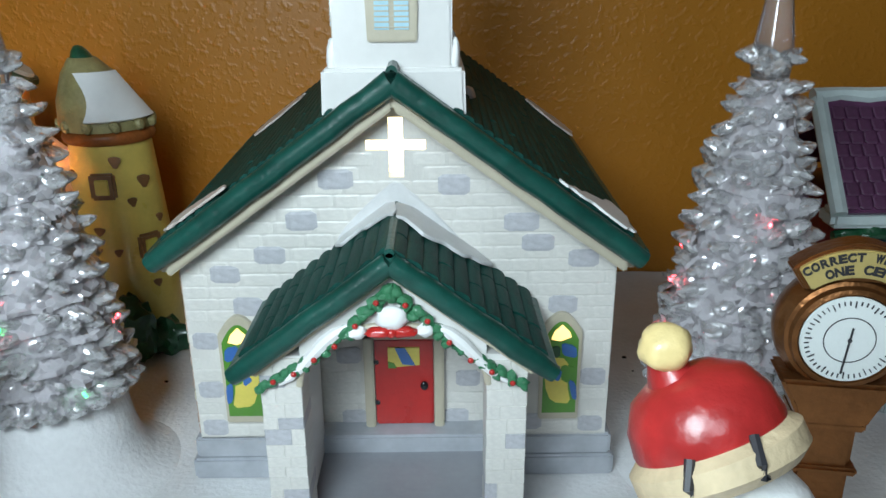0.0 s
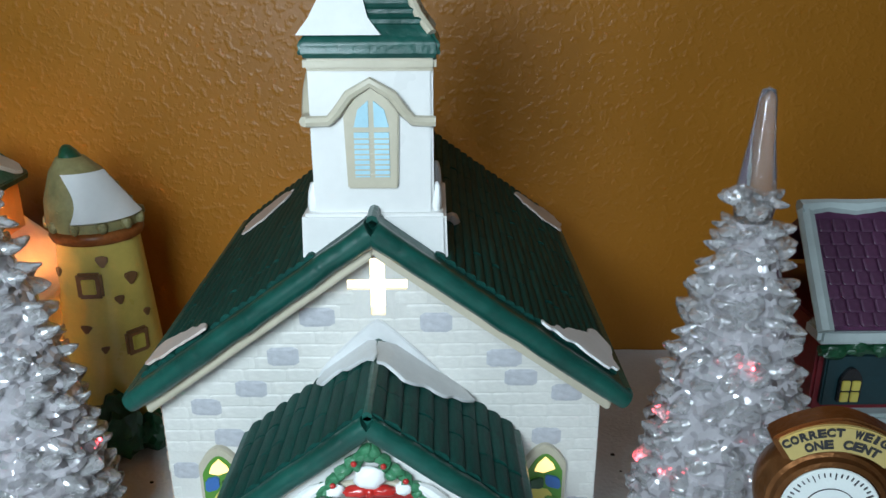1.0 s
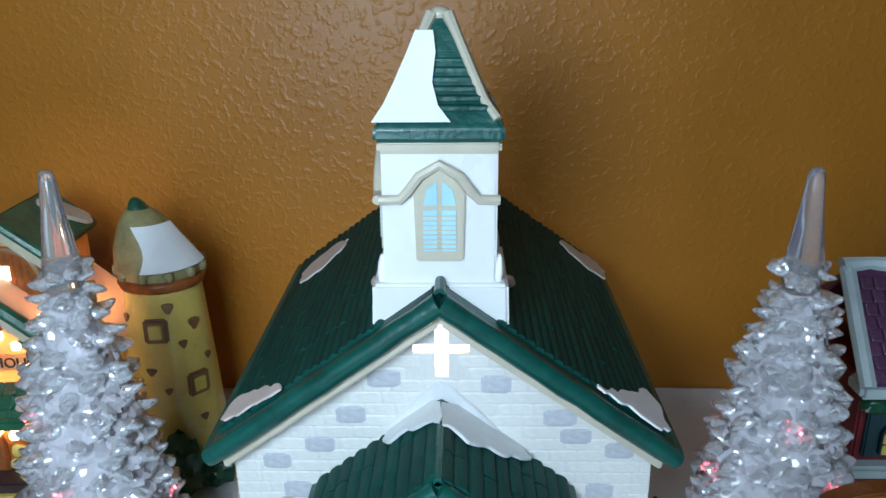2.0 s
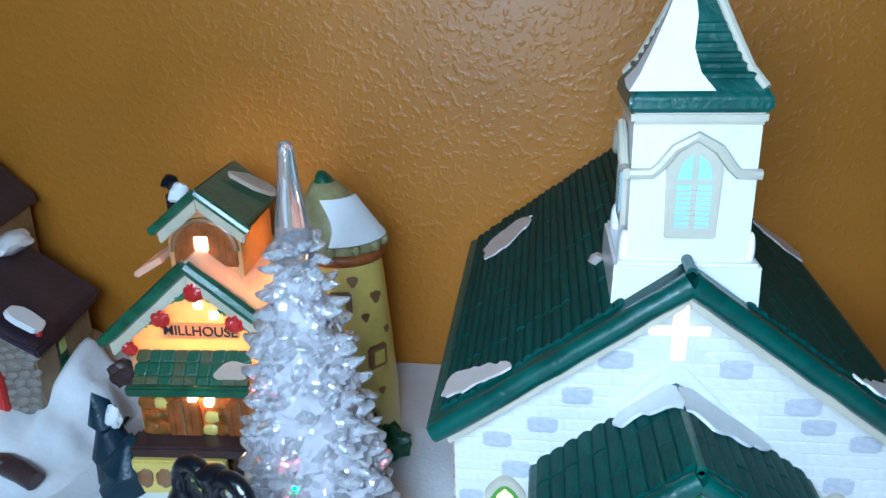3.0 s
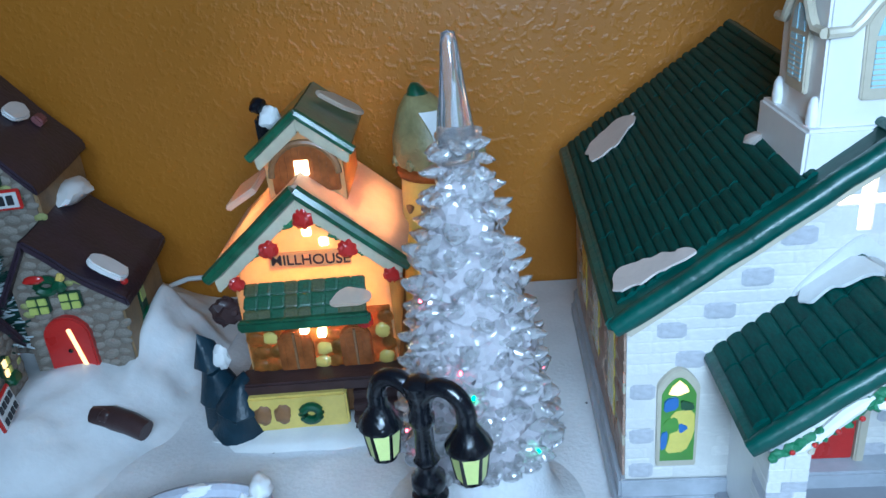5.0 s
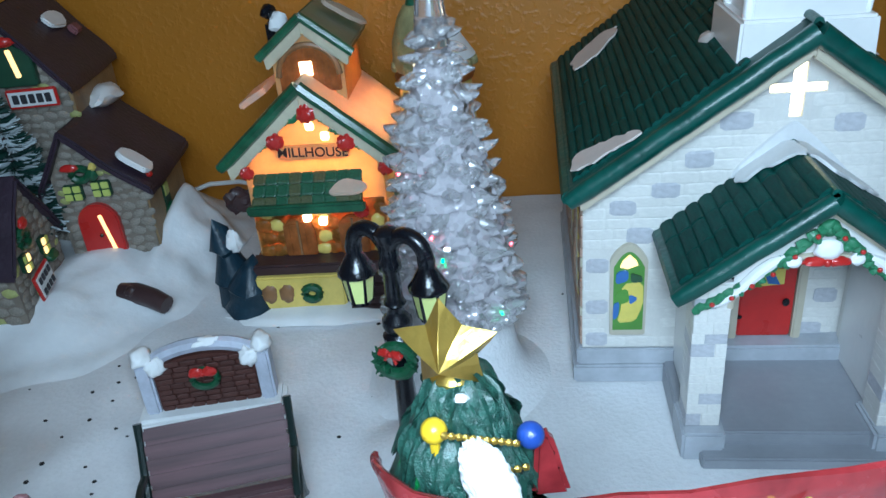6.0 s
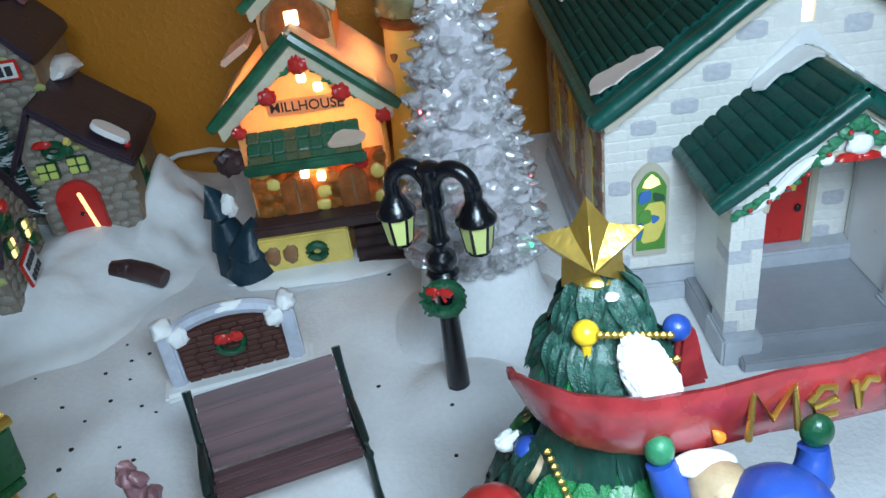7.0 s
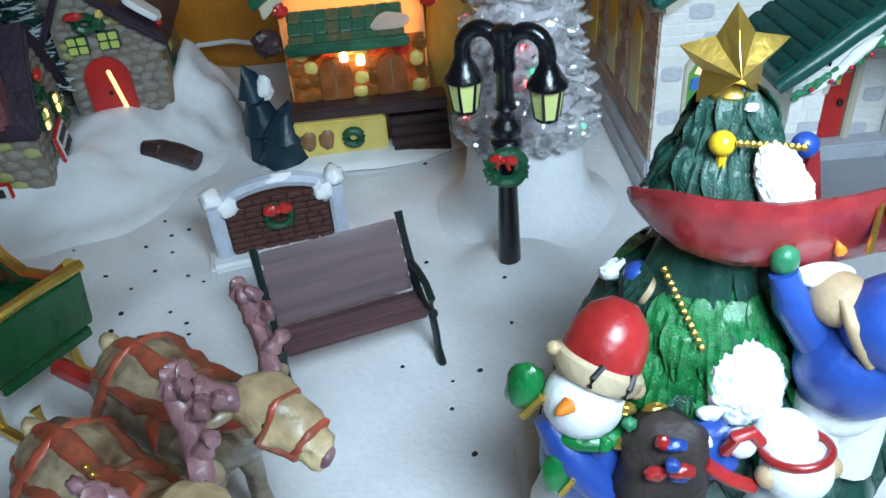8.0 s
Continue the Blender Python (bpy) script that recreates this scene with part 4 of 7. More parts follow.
# ---- little brick garden wall with wreath ----
BRICKR = mat("dark_red_brick", (0.07, 0.025, 0.019), 0.5, var=0.35, low=6, high=30, bump=0.3, piece=0.4)
STONEG = mat("pale_grey_stone", (0.50, 0.52, 0.60), 0.5, var=0.25, low=4, high=25, bump=0.3)
gate = thing("garden_wall", -4.45, -0.34, 0, 13, "small dark brick garden wall in a snowy stone frame", "wall ornament")
part("panel", prism([(-0.42, 0.06), (0.42, 0.06), (0.42, 0.40)] + [(0.42 * math.cos(a), 0.40 + 0.16 * math.sin(a)) for a in [math.pi * k / 12 for k in range(1, 12)]] + [(-0.42, 0.40)], -0.04, 0.06), BRICKR, gate, "dark brick panel with an arched top")
gb = unit_block("brick", BRICKR, 0.14)
for j in range(9):
    z = 0.09 + 0.052 * j
    lim = 0.40 if z < 0.40 else 0.40 * math.sqrt(max(0.02, 1 - ((z - 0.40) / 0.17) ** 2))
    x = -lim
    while x < lim - 0.03:
        w = min(rnd.uniform(0.10, 0.15), lim - x)
        piece("brick", gb, gate, x + w / 2, -0.045, z, (w - 0.008, 0.035 + 0.012 * rnd.random(), 0.044), (0, rnd.uniform(-2, 2), 0))
        x += w
for sgn in (-1, 1):
    part("pillar", box(*sorted((sgn * 0.41, sgn * 0.53)), -0.09, 0.11, 0.0, 0.54, 0.02), STONEG, gate, "pale stone pillar")
    part("pillar_cap", blob(sgn * 0.48, 0, 0.58, 0.085, 0.11, 0.08, 0.35, seed=sgn), SNOWC, gate, "snow heaped on the pillar", 100)
    part("snow_lump", blob(sgn * 0.37, -0.06, 0.50, 0.075, 0.06, 0.085, 0.5, seed=sgn * 3), SNOWC, gate, "", 100)
part("coping", tube([(0.45 * math.cos(a), 0.01, 0.42 + 0.21 * math.sin(a)) for a in [math.pi * (0.04 + 0.92 * k / 16) for k in range(17)]], 0.062, 8), STONEG, gate, "curved pale stone coping")
part("coping_snow", blob(0.05, -0.01, 0.66, 0.11, 0.05, 0.035, 0.5), SNOWC, gate)
part("base", box(-0.60, 0.60, -0.19, 0.14, -0.02, 0.075, 0.035), SNOWC, gate, "snowy base strip")
gw = part("wreath", tube([(0.10 * math.cos(a), -0.09, 0.36 + 0.085 * math.sin(a)) for a in [2 * math.pi * k / 16 for k in range(16)]], 0.03, 8, True), LEAFD, gate, "green wreath with red bow")
part("bow", join(blob(-0.055, -0.12, 0.44, 0.06, 0.03, 0.045, 0.3), blob(0.055, -0.12, 0.44, 0.06, 0.03, 0.045, 0.3, seed=3), blob(0, -0.13, 0.43, 0.025)), RED, gw, "red bow")

# ---- lit mill house ----
CREAM = mat("cream_translucent_ceramic", (0.86, 0.60, 0.27), 0.35, var=0.12, low=4, high=25, coat=0.2, thin=0.55)
PEACH = mat("white_translucent_ceramic_snow", (0.86, 0.74, 0.62), 0.4, var=0.1, low=4, high=25, thin=0.55)
ORANGEW = mat("brown_painted_window", (0.56, 0.19, 0.05), 0.35, var=0.4, low=7, high=30, coat=0.2, thin=0.5)
MILLGREEN = mat("mottled_green_glaze", (0.025, 0.11, 0.055), 0.32, var=0.5, low=6, high=30, bump=0.25, coat=0.4)
TANW = mat("brown_wood_paint", (0.26, 0.13, 0.055), 0.4, var=0.3, low=6, high=30, bump=0.2, coat=0.2)
YELLOWC = mat("yellow_glazed_ceramic", (0.74, 0.57, 0.14), 0.3, var=0.15, low=3, high=25, coat=0.4)
DARKTEAL = mat("dark_teal_paint", (0.012, 0.035, 0.055), 0.4, var=0.4, low=5, high=30, bump=0.3)
DARKBROWN = mat("dark_brown_paint", (0.055, 0.03, 0.03), 0.4, var=0.3, low=5, high=30)
OLIVE = mat("olive_grey_thatch", (0.33, 0.29, 0.13), 0.45, var=0.35, low=6, high=30, bump=0.3, coat=0.2)

BARGE = mat("pale_cream_board", (0.72, 0.66, 0.48), 0.35, var=0.15, low=4, high=25, coat=0.3, thin=0.25)
OLIVED = mat("dark_olive_glaze", (0.085, 0.10, 0.04), 0.4, var=0.5, low=6, high=26, bump=0.3, coat=0.3)
mill = thing("mill_house", -3.82, 1.40, 0.02, 3, "lit ceramic mill house with green roofs and glowing windows", "house")
MS = 0.86


def shell_front():
    """Front wall of the mill, lower storey and gable, thin enough to glow."""
    return prism([(-0.66, 0.5), (0.66, 0.5), (0.66, 1.55), (0, 2.10), (-0.66, 1.55)], 0, 0.05)


part("front_wall", shell_front(), CREAM, mill, "cream gable wall glowing from inside")
part("side_wall", box(-0.66, -0.61, 0.05, 1.3, 0.0, 1.56, 0.0), TANW, mill)
part("side_wall", box(0.61, 0.66, 0.05, 1.3, 0.0, 1.56, 0.0), BARGE, mill)
part("back_wall", prism([(-0.66, 0), (0.66, 0), (0.66, 1.55), (0, 2.10), (-0.66, 1.55)], 1.3, 1.36), TANW, mill)
part("plinth", box(-0.72, 0.72, 0.0, 1.4, -0.02, 0.5, 0.02), TANW, mill)
for sgn in (-1, 1):
    rf = part("roof", slope_slab(sgn, 0.84, 2.26, 0, -0.06, 1.4, 0.09, MS, 0.01), PEACH, mill, "snow-covered roof glowing warm at its edges")
    part("roof_edge", tube([(sgn * 0.86 * k / 8, -0.09, 2.215 - 0.86 * k / 8 * MS + 0.012 * noise.noise(Vector((k * 1.3, sgn, 4)))) for k in range(9)], [0.06] * 8 + [0.05], 8), MILLGREEN, rf, "mottled green roof edge")
    part("barge_board", slope_slab(sgn, 0.80, 2.165, 0, -0.085, 0.0, 0.15, MS, 0.014), BARGE, rf, "wide cream board under the roof edge")
# dormer storey
part("dormer_wall", prism([(-0.30, 1.7), (0.36, 1.7), (0.36, 2.42), (0.04, 2.66), (-0.30, 2.42)], 0.32, 0.38), CREAM, mill, "upper gable with a lit round-headed window")
part("dormer_side", box(-0.30, -0.25, 0.38, 1.25, 1.7, 2.42, 0), CREAM, mill)
part("dormer_side", box(0.31, 0.36, 0.38, 1.25, 1.7, 2.42, 0), CREAM, mill)
for sgn in (-1, 1):
    d = part("dormer_roof", moved(slope_slab(sgn, 0.42, 2.80, 0, 0.24, 1.30, 0.08, 0.80, 0.012), 0.04), MILLGREEN, mill, "mottled green dormer roof")
    part("roof_edge", tube([(0.04 + sgn * 0.44 * k / 6, 0.22, 2.765 - 0.44 * k / 6 * 0.80) for k in range(7)], 0.042, 8), MILLGREEN, d)
    part("barge_board", moved(slope_slab(sgn, 0.40, 2.735, 0, 0.235, 0.32, 0.14, 0.80, 0.014), 0.04), BARGE, d)
part("roof_snow", moved(sheet(wavy([(0, 0), (0.28, 0.05), (0.52, 0.28), (0.42, 0.42), (0.1, 0.22)], 0.03, 3, 4), 0.04, 0.012), 0.10, 0.78, 2.80, 0, 39, 0), PEACH, mill)
dw = part("dormer_window", prism(arch(0.04, 2.06, 2.50, 0.285, False), 0.28, 0.33, 0.01), ORANGEW, mill, "brown round-headed window frame")
part("lit_pane", box(-0.04, 0.08, 0.262, 0.30, 2.22, 2.35, 0.006), LIT, dw, "bright lit pane")
part("arch_band", tube([(0.04 + 0.285 * math.cos(a), 0.285, 2.215 + 0.285 * math.sin(a)) for a in [math.pi * k / 14 for k in range(15)]], 0.03, 8), TANW, dw)
for k in range(9):
    part("plank", box(-0.215 + 0.057 * k, -0.165 + 0.057 * k, 0.272, 0.285, 2.08, 2.21 + math.sqrt(max(0.0, 0.27 ** 2 - (0.23 - 0.057 * k) ** 2)), 0.004), ORANGEW, dw)
# gable ornaments
gar = part("gable_garland", blob(0.03, -0.05, 1.93, 0.08, 0.03, 0.05, 0.4), LEAF, mill, "green garland with red rosettes")
for x, z in ((-0.25, 1.90), (-0.37, 1.76), (-0.52, 1.66), (0.22, 1.90), (0.30, 1.80), (-0.15, 1.93), (0.50, 1.64), (-0.44, 1.70)):
    part("leaf", blob(x, -0.04, z, 0.085, 0.03, 0.06, 0.5, seed=x), LEAF, gar)
for x, z, s in ((0.03, 1.96, 0.085), (-0.30, 1.715, 0.08), (0.36, 1.67, 0.08), (-0.62, 1.42, 0.065), (0.70, 1.40, 0.07), (0.42, 0.98, 0.075)):
    part("rosette", blob(x, -0.075, z, s, 0.045, s, 0.35, 3, seed=z), RED, gar, "red rosette")
for x, z in ((0.03, 1.82), (0.16, 1.72), (-0.12, 0.93), (0.03, 0.885)):
    part("lit_pane", box(x - 0.038, x + 0.038, -0.095 if z < 1 else -0.02, 0.02, z - 0.038, z + 0.038, 0.01), LIT, mill, "bright lit opening")
part("sign_board", box(-0.33, 0.37, -0.03, 0.01, 1.50, 1.645, 0.012), CREAM, mill, "cream board lettered MILLHOUSE")


def lettering(text, size, width, thick=0.004, bold=0.0008):
    cu = bpy.data.curves.new("lettering", "FONT")
    cu.body, cu.size, cu.extrude, cu.align_x, cu.align_y = text, size, thick, "CENTER", "CENTER"
    cu.offset = bold * size / 0.1
    ob = bpy.data.objects.new("lettering", cu)
    me = bpy.data.meshes.new_from_object(ob)
    bpy.data.objects.remove(ob)
    bm = bmesh.new()
    bm.from_mesh(me)
    bpy.data.meshes.remove(me)
    xs = [v.co.x for v in bm.verts]
    k = width / (max(xs) - min(xs))
    bm.transform(Matrix.Diagonal((k, 1, 1, 1)))
    bm.transform(Matrix.Rotation(radians(90), 4, "X"))
    return bm


part("lettering", moved(lettering("MILLHOUSE", 0.13, 0.66), 0.03, -0.036, 1.575, 0, 2, 0), DARKBROWN, mill, "dark painted word MILLHOUSE")
awn = part("awning", prism([(-0.62, 1.06), (0.50, 1.06), (0.50, 1.16), (-0.62, 1.16)], -0.30, -0.22, 0.02), MILLGREEN, mill, "green awning edge over the shop window")
slopeb = box(-0.58, 0.46, -0.24, 0.02, -0.02, 0.02, 0.01)
part("awning_roof", moved(slopeb, 0, -0.03, 1.28, 48), MILLGREEN, awn, "mottled green shingled awning roof")
for j in range(3):
    for k in range(9):
        piece("shingle", shingle_me, awn, -0.52 + 0.115 * k, -0.20 + 0.085 * j, 1.155 + 0.088 * j, (0.122, 0.12, 0.03), (45, 0, rnd.uniform(-6, 6)), rnd.choice((OLIVED, MILLGREEN, MILLGREEN)))
part("awning_snow", moved(sheet(wavy([(0, 0), (0.38, 0.02), (0.42, 0.14), (0.15, 0.2)], 0.02, 3, 2), 0.04, 0.012), 0.12, -0.22, 1.19, 40), PEACH, awn)
for x, half in ((-0.225, 0.155), (0.31, 0.14)):
    w = part("shop_window", prism(arch(x, 0.52, 0.93, half, False), -0.065, 0.01, 0.012), ORANGEW, mill, "rust brown round-headed shop window")
    for k in range(4):
        q = x - half + half * (k + 0.5) / 2
        part("board", box(q - half * 0.21, q + half * 0.21, -0.078, -0.06, 0.54, 0.82 + 0.06 * math.cos((q - x) / half), 0.008), ORANGEW, w)
    part("mullion", box(x - 0.010, x + 0.010, -0.086, -0.055, 0.54, 0.90, 0), TANW, w)
AMBER = mat("amber_stained_ceramic", (0.82, 0.40, 0.09), 0.35, var=0.6, low=6, high=22, bump=0.3, coat=0.2, thin=0.72)
shop_front = part("shop_front", box(-0.64, 0.64, -0.025, -0.002, 0.50, 1.08, 0.004), AMBER, mill, "amber stained shop front glowing from inside")
for x0, n in ((-0.565, 2), (-0.01, 2), (0.56, 1)):
    for j in range(4):
        for k in range(n):
            part("stone", blob(x0 + 0.125 * k + 0.04 * (j % 2), -0.028, 0.57 + 0.138 * j, 0.078 * rnd.uniform(0.85, 1.12), 0.028, 0.070 * rnd.uniform(0.85, 1.1), 0.35, level=2, seed=k + j), rnd.choice((YELLOWC, AMBER, AMBER)), shop_front)
part("porch_deck", box(-0.74, 0.80, -0.26, 0.02, 0.40, 0.52, 0.02), DARKBROWN, mill, "dark brown deck")
fence_m = part("low_wall", box(-0.68, 0.20, -0.32, -0.22, 0.06, 0.42, 0.02), YELLOWC, mill, "yellow low wall with a green wreath")
part("wreath", moved(tube([(0.075 * math.cos(a), 0, 0.07 * math.sin(a)) for a in [2 * math.pi * k / 14 for k in range(14)]], 0.042, 8, True), -0.12, -0.35, 0.25), LEAFD, fence_m, "small green wreath")
for x in (-0.55, -0.38):
    part("stone", blob(x, -0.32, 0.24, 0.075, 0.03, 0.10, 0.3, seed=x), TANW, fence_m)
for k in range(4):
    part("stair", box(0.24, 0.80, -0.40 + 0.07 * k, 0.02, 0.08 * k, 0.08 * k + 0.09, 0.012), DARKBROWN, mill)
part("snow_foot", blob(-0.05, -0.28, 0.02, 0.98, 0.26, 0.07, 0.2), SNOWC, mill, "snow along the foot of the house")


def ragged(bm, amount=0.05):
    for v in bm.verts:
        v.co += amount * noise.noise_vector(v.co * 6)
    return bm


bush = part("dark_fir", ragged(lathe([(0.0, 0.0), (0.22, 0.02), (0.17, 0.30), (0.20, 0.33), (0.10, 0.62), (0.14, 0.66), (0.07, 0.85), (0.0, 1.0)], 12)), DARKTEAL, mill, "dark blue-green fir beside the house")
bush.matrix_basis = at(-0.95, 0.02, -0.02, 4, -6)
part("fir", moved(ragged(lathe([(0.0, 0.0), (0.27, 0.02), (0.23, 0.14), (0.20, 0.27), (0.22, 0.30), (0.10, 0.50), (0.0, 0.66)], 12)), -0.80, -0.18, -0.02, 0, 8), DARKTEAL, mill)
part("fir_snow", blob(-0.90, -0.07, 0.72, 0.07, 0.05, 0.12, 0.4), SNOWC, mill)
part("wheel_hub", blob(-0.80, 0.10, 1.08, 0.14, 0.10, 0.13, 0.4, 3), DARKBROWN, mill, "dark end of the water trough")
ch = part("chimney", box(-0.38, -0.22, 0.55, 0.75, 2.2, 2.68, 0.03), BLACK, mill, "black chimney capped with snow")
part("chimney_snow", blob(-0.25, 0.58, 2.66, 0.09, 0.09, 0.10, 0.35), SNOWC, ch)
part("chimney_pot", blob(-0.34, 0.62, 2.76, 0.075, 0.075, 0.07, 0.3), BLACK, ch)
part("side_roof", moved(box(-0.16, 0.16, -0.1, 0.5, -0.03, 0.03, 0.015), -0.60, 0.55, 1.98, 0, -30), PEACH, mill)
# round tower of the mill
TX, TYW = 1.16, 0.90


def lean(bm):
    """The cone roof leans a little to the west."""
    for v in bm.verts:
        v.co.x -= 0.22 * max(0.0, v.co.z - 2.05)
    return bm


tow = part("round_tower", moved(lathe([(0.0, 0.0), (0.47, 0.0), (0.455, 0.6), (0.40, 1.4), (0.355, 2.0), (0.0, 2.0)], 28), TX, TYW), YELLOWC, mill, "yellow glazed round tower with brown patches", 60)
part("band", moved(lathe([(0.34, 1.95), (0.385, 1.96), (0.405, 2.01), (0.38, 2.06), (0.30, 2.08), (0.0, 2.08)], 28), TX, TYW), ORANGEW, tow, "rust brown band", 60)
part("cone_roof", lean(moved(lathe([(0.0, 2.06), (0.385, 2.07), (0.395, 2.14), (0.345, 2.32), (0.22, 2.56), (0.12, 2.68), (0.0, 2.70)], 24), TX, TYW)), OLIVE, tow, "olive thatched cone roof")
part("roof_cap", lean(moved(lathe([(0.0, 2.56), (0.135, 2.57), (0.12, 2.64), (0.07, 2.74), (0.035, 2.78), (0.0, 2.79)], 16), TX, TYW)), MILLGREEN, tow, "dark green roof cap")


def cone_snow():
    bm = bmesh.new()
    rows = []
    for i in range(7):
        f = i / 6
        z, r = 2.56 - 0.40 * f, 0.235 + 0.165 * f
        a0, a1 = radians(-95 + 12 * math.sin(3 * f)), radians(-12 + 15 * f)
        rows.append([bm.verts.new((TX + r * math.cos(a0 + (a1 - a0) * k / 10), TYW + r * math.sin(a0 + (a1 - a0) * k / 10), z)) for k in range(11)])
    for a, b in zip(rows, rows[1:]):
        for k in range(10):
            bm.faces.new((a[k], a[k + 1], b[k + 1], b[k]))
    bmesh.ops.recalc_face_normals(bm, faces=bm.faces)
    bmesh.ops.solidify(bm, geom=list(bm.faces), thickness=-0.05)
    return bm


part("roof_snow", lean(cone_snow()), SNOWC, tow, "white snow on the cone roof")
for j in range(4):
    for k in range(11):
        a = radians(33 * k + 16 * (j % 2))
        q = 0.385 - 0.066 * j
        piece("thatch", leaf_me, tow, TX + q * math.cos(a) - 0.03 * j, TYW + q * math.sin(a), 2.13 + 0.125 * j, (0.05, 0.085, 0.10), (0, -38, math.degrees(a)), OLIVE)
for az, z, s in ((-70, 1.92, 0.07), (-35, 1.72, 0.075), (-55, 1.55, 0.055), (-100, 1.30, 0.06), (-20, 1.35, 0.05), (-80, 1.1, 0.05), (-140, 1.8, 0.06), (-40, 0.75, 0.06)):
    a = radians(az)
    z -= 0.12
    q = 0.365 + 0.055 * (2.0 - z) / 1.0
    part("patch", moved(prism(wavy([(-s, s * 0.7), (0, -s), (s, s * 0.6), (0.1 * s, s * 0.9)], 0.012, 2, az), -0.015, 0.015, 0.004), TX + q * math.cos(a), TYW + q * math.sin(a), z, 0, 0, az + 90), TANW, tow, "brown painted patch")
for az, z in ((-88, 1.72), (-42, 1.13)):
    a = radians(az)
    z -= 0.12
    q = 0.37 + 0.055 * (2.0 - z) / 1.0
    tw = part("tower_window", moved(box(-0.11, 0.11, -0.03, 0.03, -0.12, 0.12, 0.02), TX + q * math.cos(a), TYW + q * math.sin(a), z, 0, 0, az + 90), TANW, mill, "brown tower window")
    part("pane", moved(box(-0.06, 0.06, -0.045, 0.0, -0.07, 0.07, 0.008), TX + q * math.cos(a), TYW + q * math.sin(a), z, 0, 0, az + 90), GLASSY, tw)
part("shrub", blob(TX + 0.18, TYW - 0.62, 0.30, 0.20, 0.16, 0.34, 0.45, 3), LEAFD, mill, "green shrub at the tower's foot")
part("shrub", blob(TX + 0.42, TYW - 0.48, 0.16, 0.20, 0.14, 0.18, 0.45, 3, seed=2), LEAFD, mill)
lamp("mill_bulb", "POINT", at(-3.82, 1.95, 1.25), 0.36, (1.0, 0.50, 0.16), 0.012)
# added helper lamp: the roof slab keeps the mill bulb's glow from the dormer
lamp("dormer_fill_light", "POINT", at(-3.80, 2.15, 2.22), 0.035, (1.0, 0.50, 0.16), 0.01)

# ---- stone cottages on a snowy mound ----
ROOFBROWN = mat("dark_plum_brown_roof", (0.036, 0.022, 0.036), 0.45, var=0.4, low=3, high=20, bump=0.35, coat=0.1, stretch=(1, 1, 1))
STONEW = mat("grey_tan_painted_stone", (0.26, 0.23, 0.19), 0.5, var=0.35, low=5, high=26, bump=0.3, piece=0.2)
STONEY = mat("yellow_green_painted_stone", (0.36, 0.37, 0.13), 0.5, var=0.25, low=5, high=26, bump=0.3, piece=0.2)
MORTAR = mat("grey_brown_mortar", (0.20, 0.165, 0.13), 0.6, var=0.25, low=5, high=26, bump=0.3)
TANSIDE = mat("tan_side_wall", (0.30, 0.20, 0.10), 0.5, var=0.3, low=5, high=26, bump=0.3)
PANEY = mat("yellow_green_window_pane", (0.52, 0.58, 0.14), 0.3, coat=0.3)
FRAMEG = mat("dark_green_window_frame", (0.02, 0.065, 0.035), 0.4, var=0.3)
CHIMNEY = mat("dusky_pink_brick", (0.24, 0.085, 0.09), 0.5, var=0.35, low=7, high=30, bump=0.4)
SIGNW = mat("white_sign_board", (0.70, 0.70, 0.68), 0.4, var=0.1)
SNOWM = mat("white_ceramic_mound", (0.80, 0.81, 0.82), 0.40, var=0.12, low=2, high=9, bump=0.5, coat=0.2)

village = thing("cottage_group", -7.3, 1.9, 0, 0, "ceramic stone cottages with brown roofs on a snowy mound", "cottages")


def mound_z(x, y):
    dx, dy = abs(x + 7.6) / 2.36, abs(y - 2.2) / 2.28
    d = (dx ** 3.2 + dy ** 3.2) ** (1 / 3.2)
    h = 0.47 * (1 - step(0.62, 1.03, d))
    h += (0.10 * noise.noise(Vector((x * 1.7, y * 1.7, 9))) + 0.045 * noise.noise(Vector((x * 4, y * 4, 2)))) * (1 - step(0.75, 1.0, d))
    # snow banked up along the side of the red door's cottage, falling in folds
    fold = x + 0.07 * math.sin(4.6 * y + 0.4) + 0.035 * math.sin(10.5 * y + 1) + 0.05 * noise.noise(Vector((x * 3, y * 3, 5)))
    bank = (0.47 + 0.38 * step(1.35, 2.6, y)) * (1 - 0.40 * step(-5.76, -5.50, fold) - 0.60 * step(-5.50, -5.20, fold)) * step(0.95, 1.75, y) * step(-6.12, -5.72, x) * (1 - step(2.6, 3.4, y))
    h = max(h, bank) + 0.5 * max(0.0, 0.08 - abs(h - bank)) ** 2 / 0.08
    return h - 0.06 * step(0.97, 1.06, d)


def mound():
    bm = bmesh.new()
    nx, ny = 80, 76
    rows = [[bm.verts.new((-10.0 + 4.8 * i / nx, -0.2 + 4.0 * j / ny, 0)) for i in range(nx + 1)] for j in range(ny + 1)]
    for row in rows:
        for v in row:
            v.co.z = mound_z(v.co.x, v.co.y)
    for j in range(ny):
        for i in range(nx):
            bm.faces.new((rows[j][i], rows[j][i + 1], rows[j + 1][i + 1], rows[j + 1][i]))
    bm.transform(Matrix.Translation((7.3, -1.9, 0)))
    return bm


part("snow_mound", mound(), SNOWM, village, "white glazed snow mound with soft folds", 180)
pebble = mesh_of("stone", blob(0, 0, 0, 1, 0.5, 0.8, 0.25, 1.5, 2), STONEW)


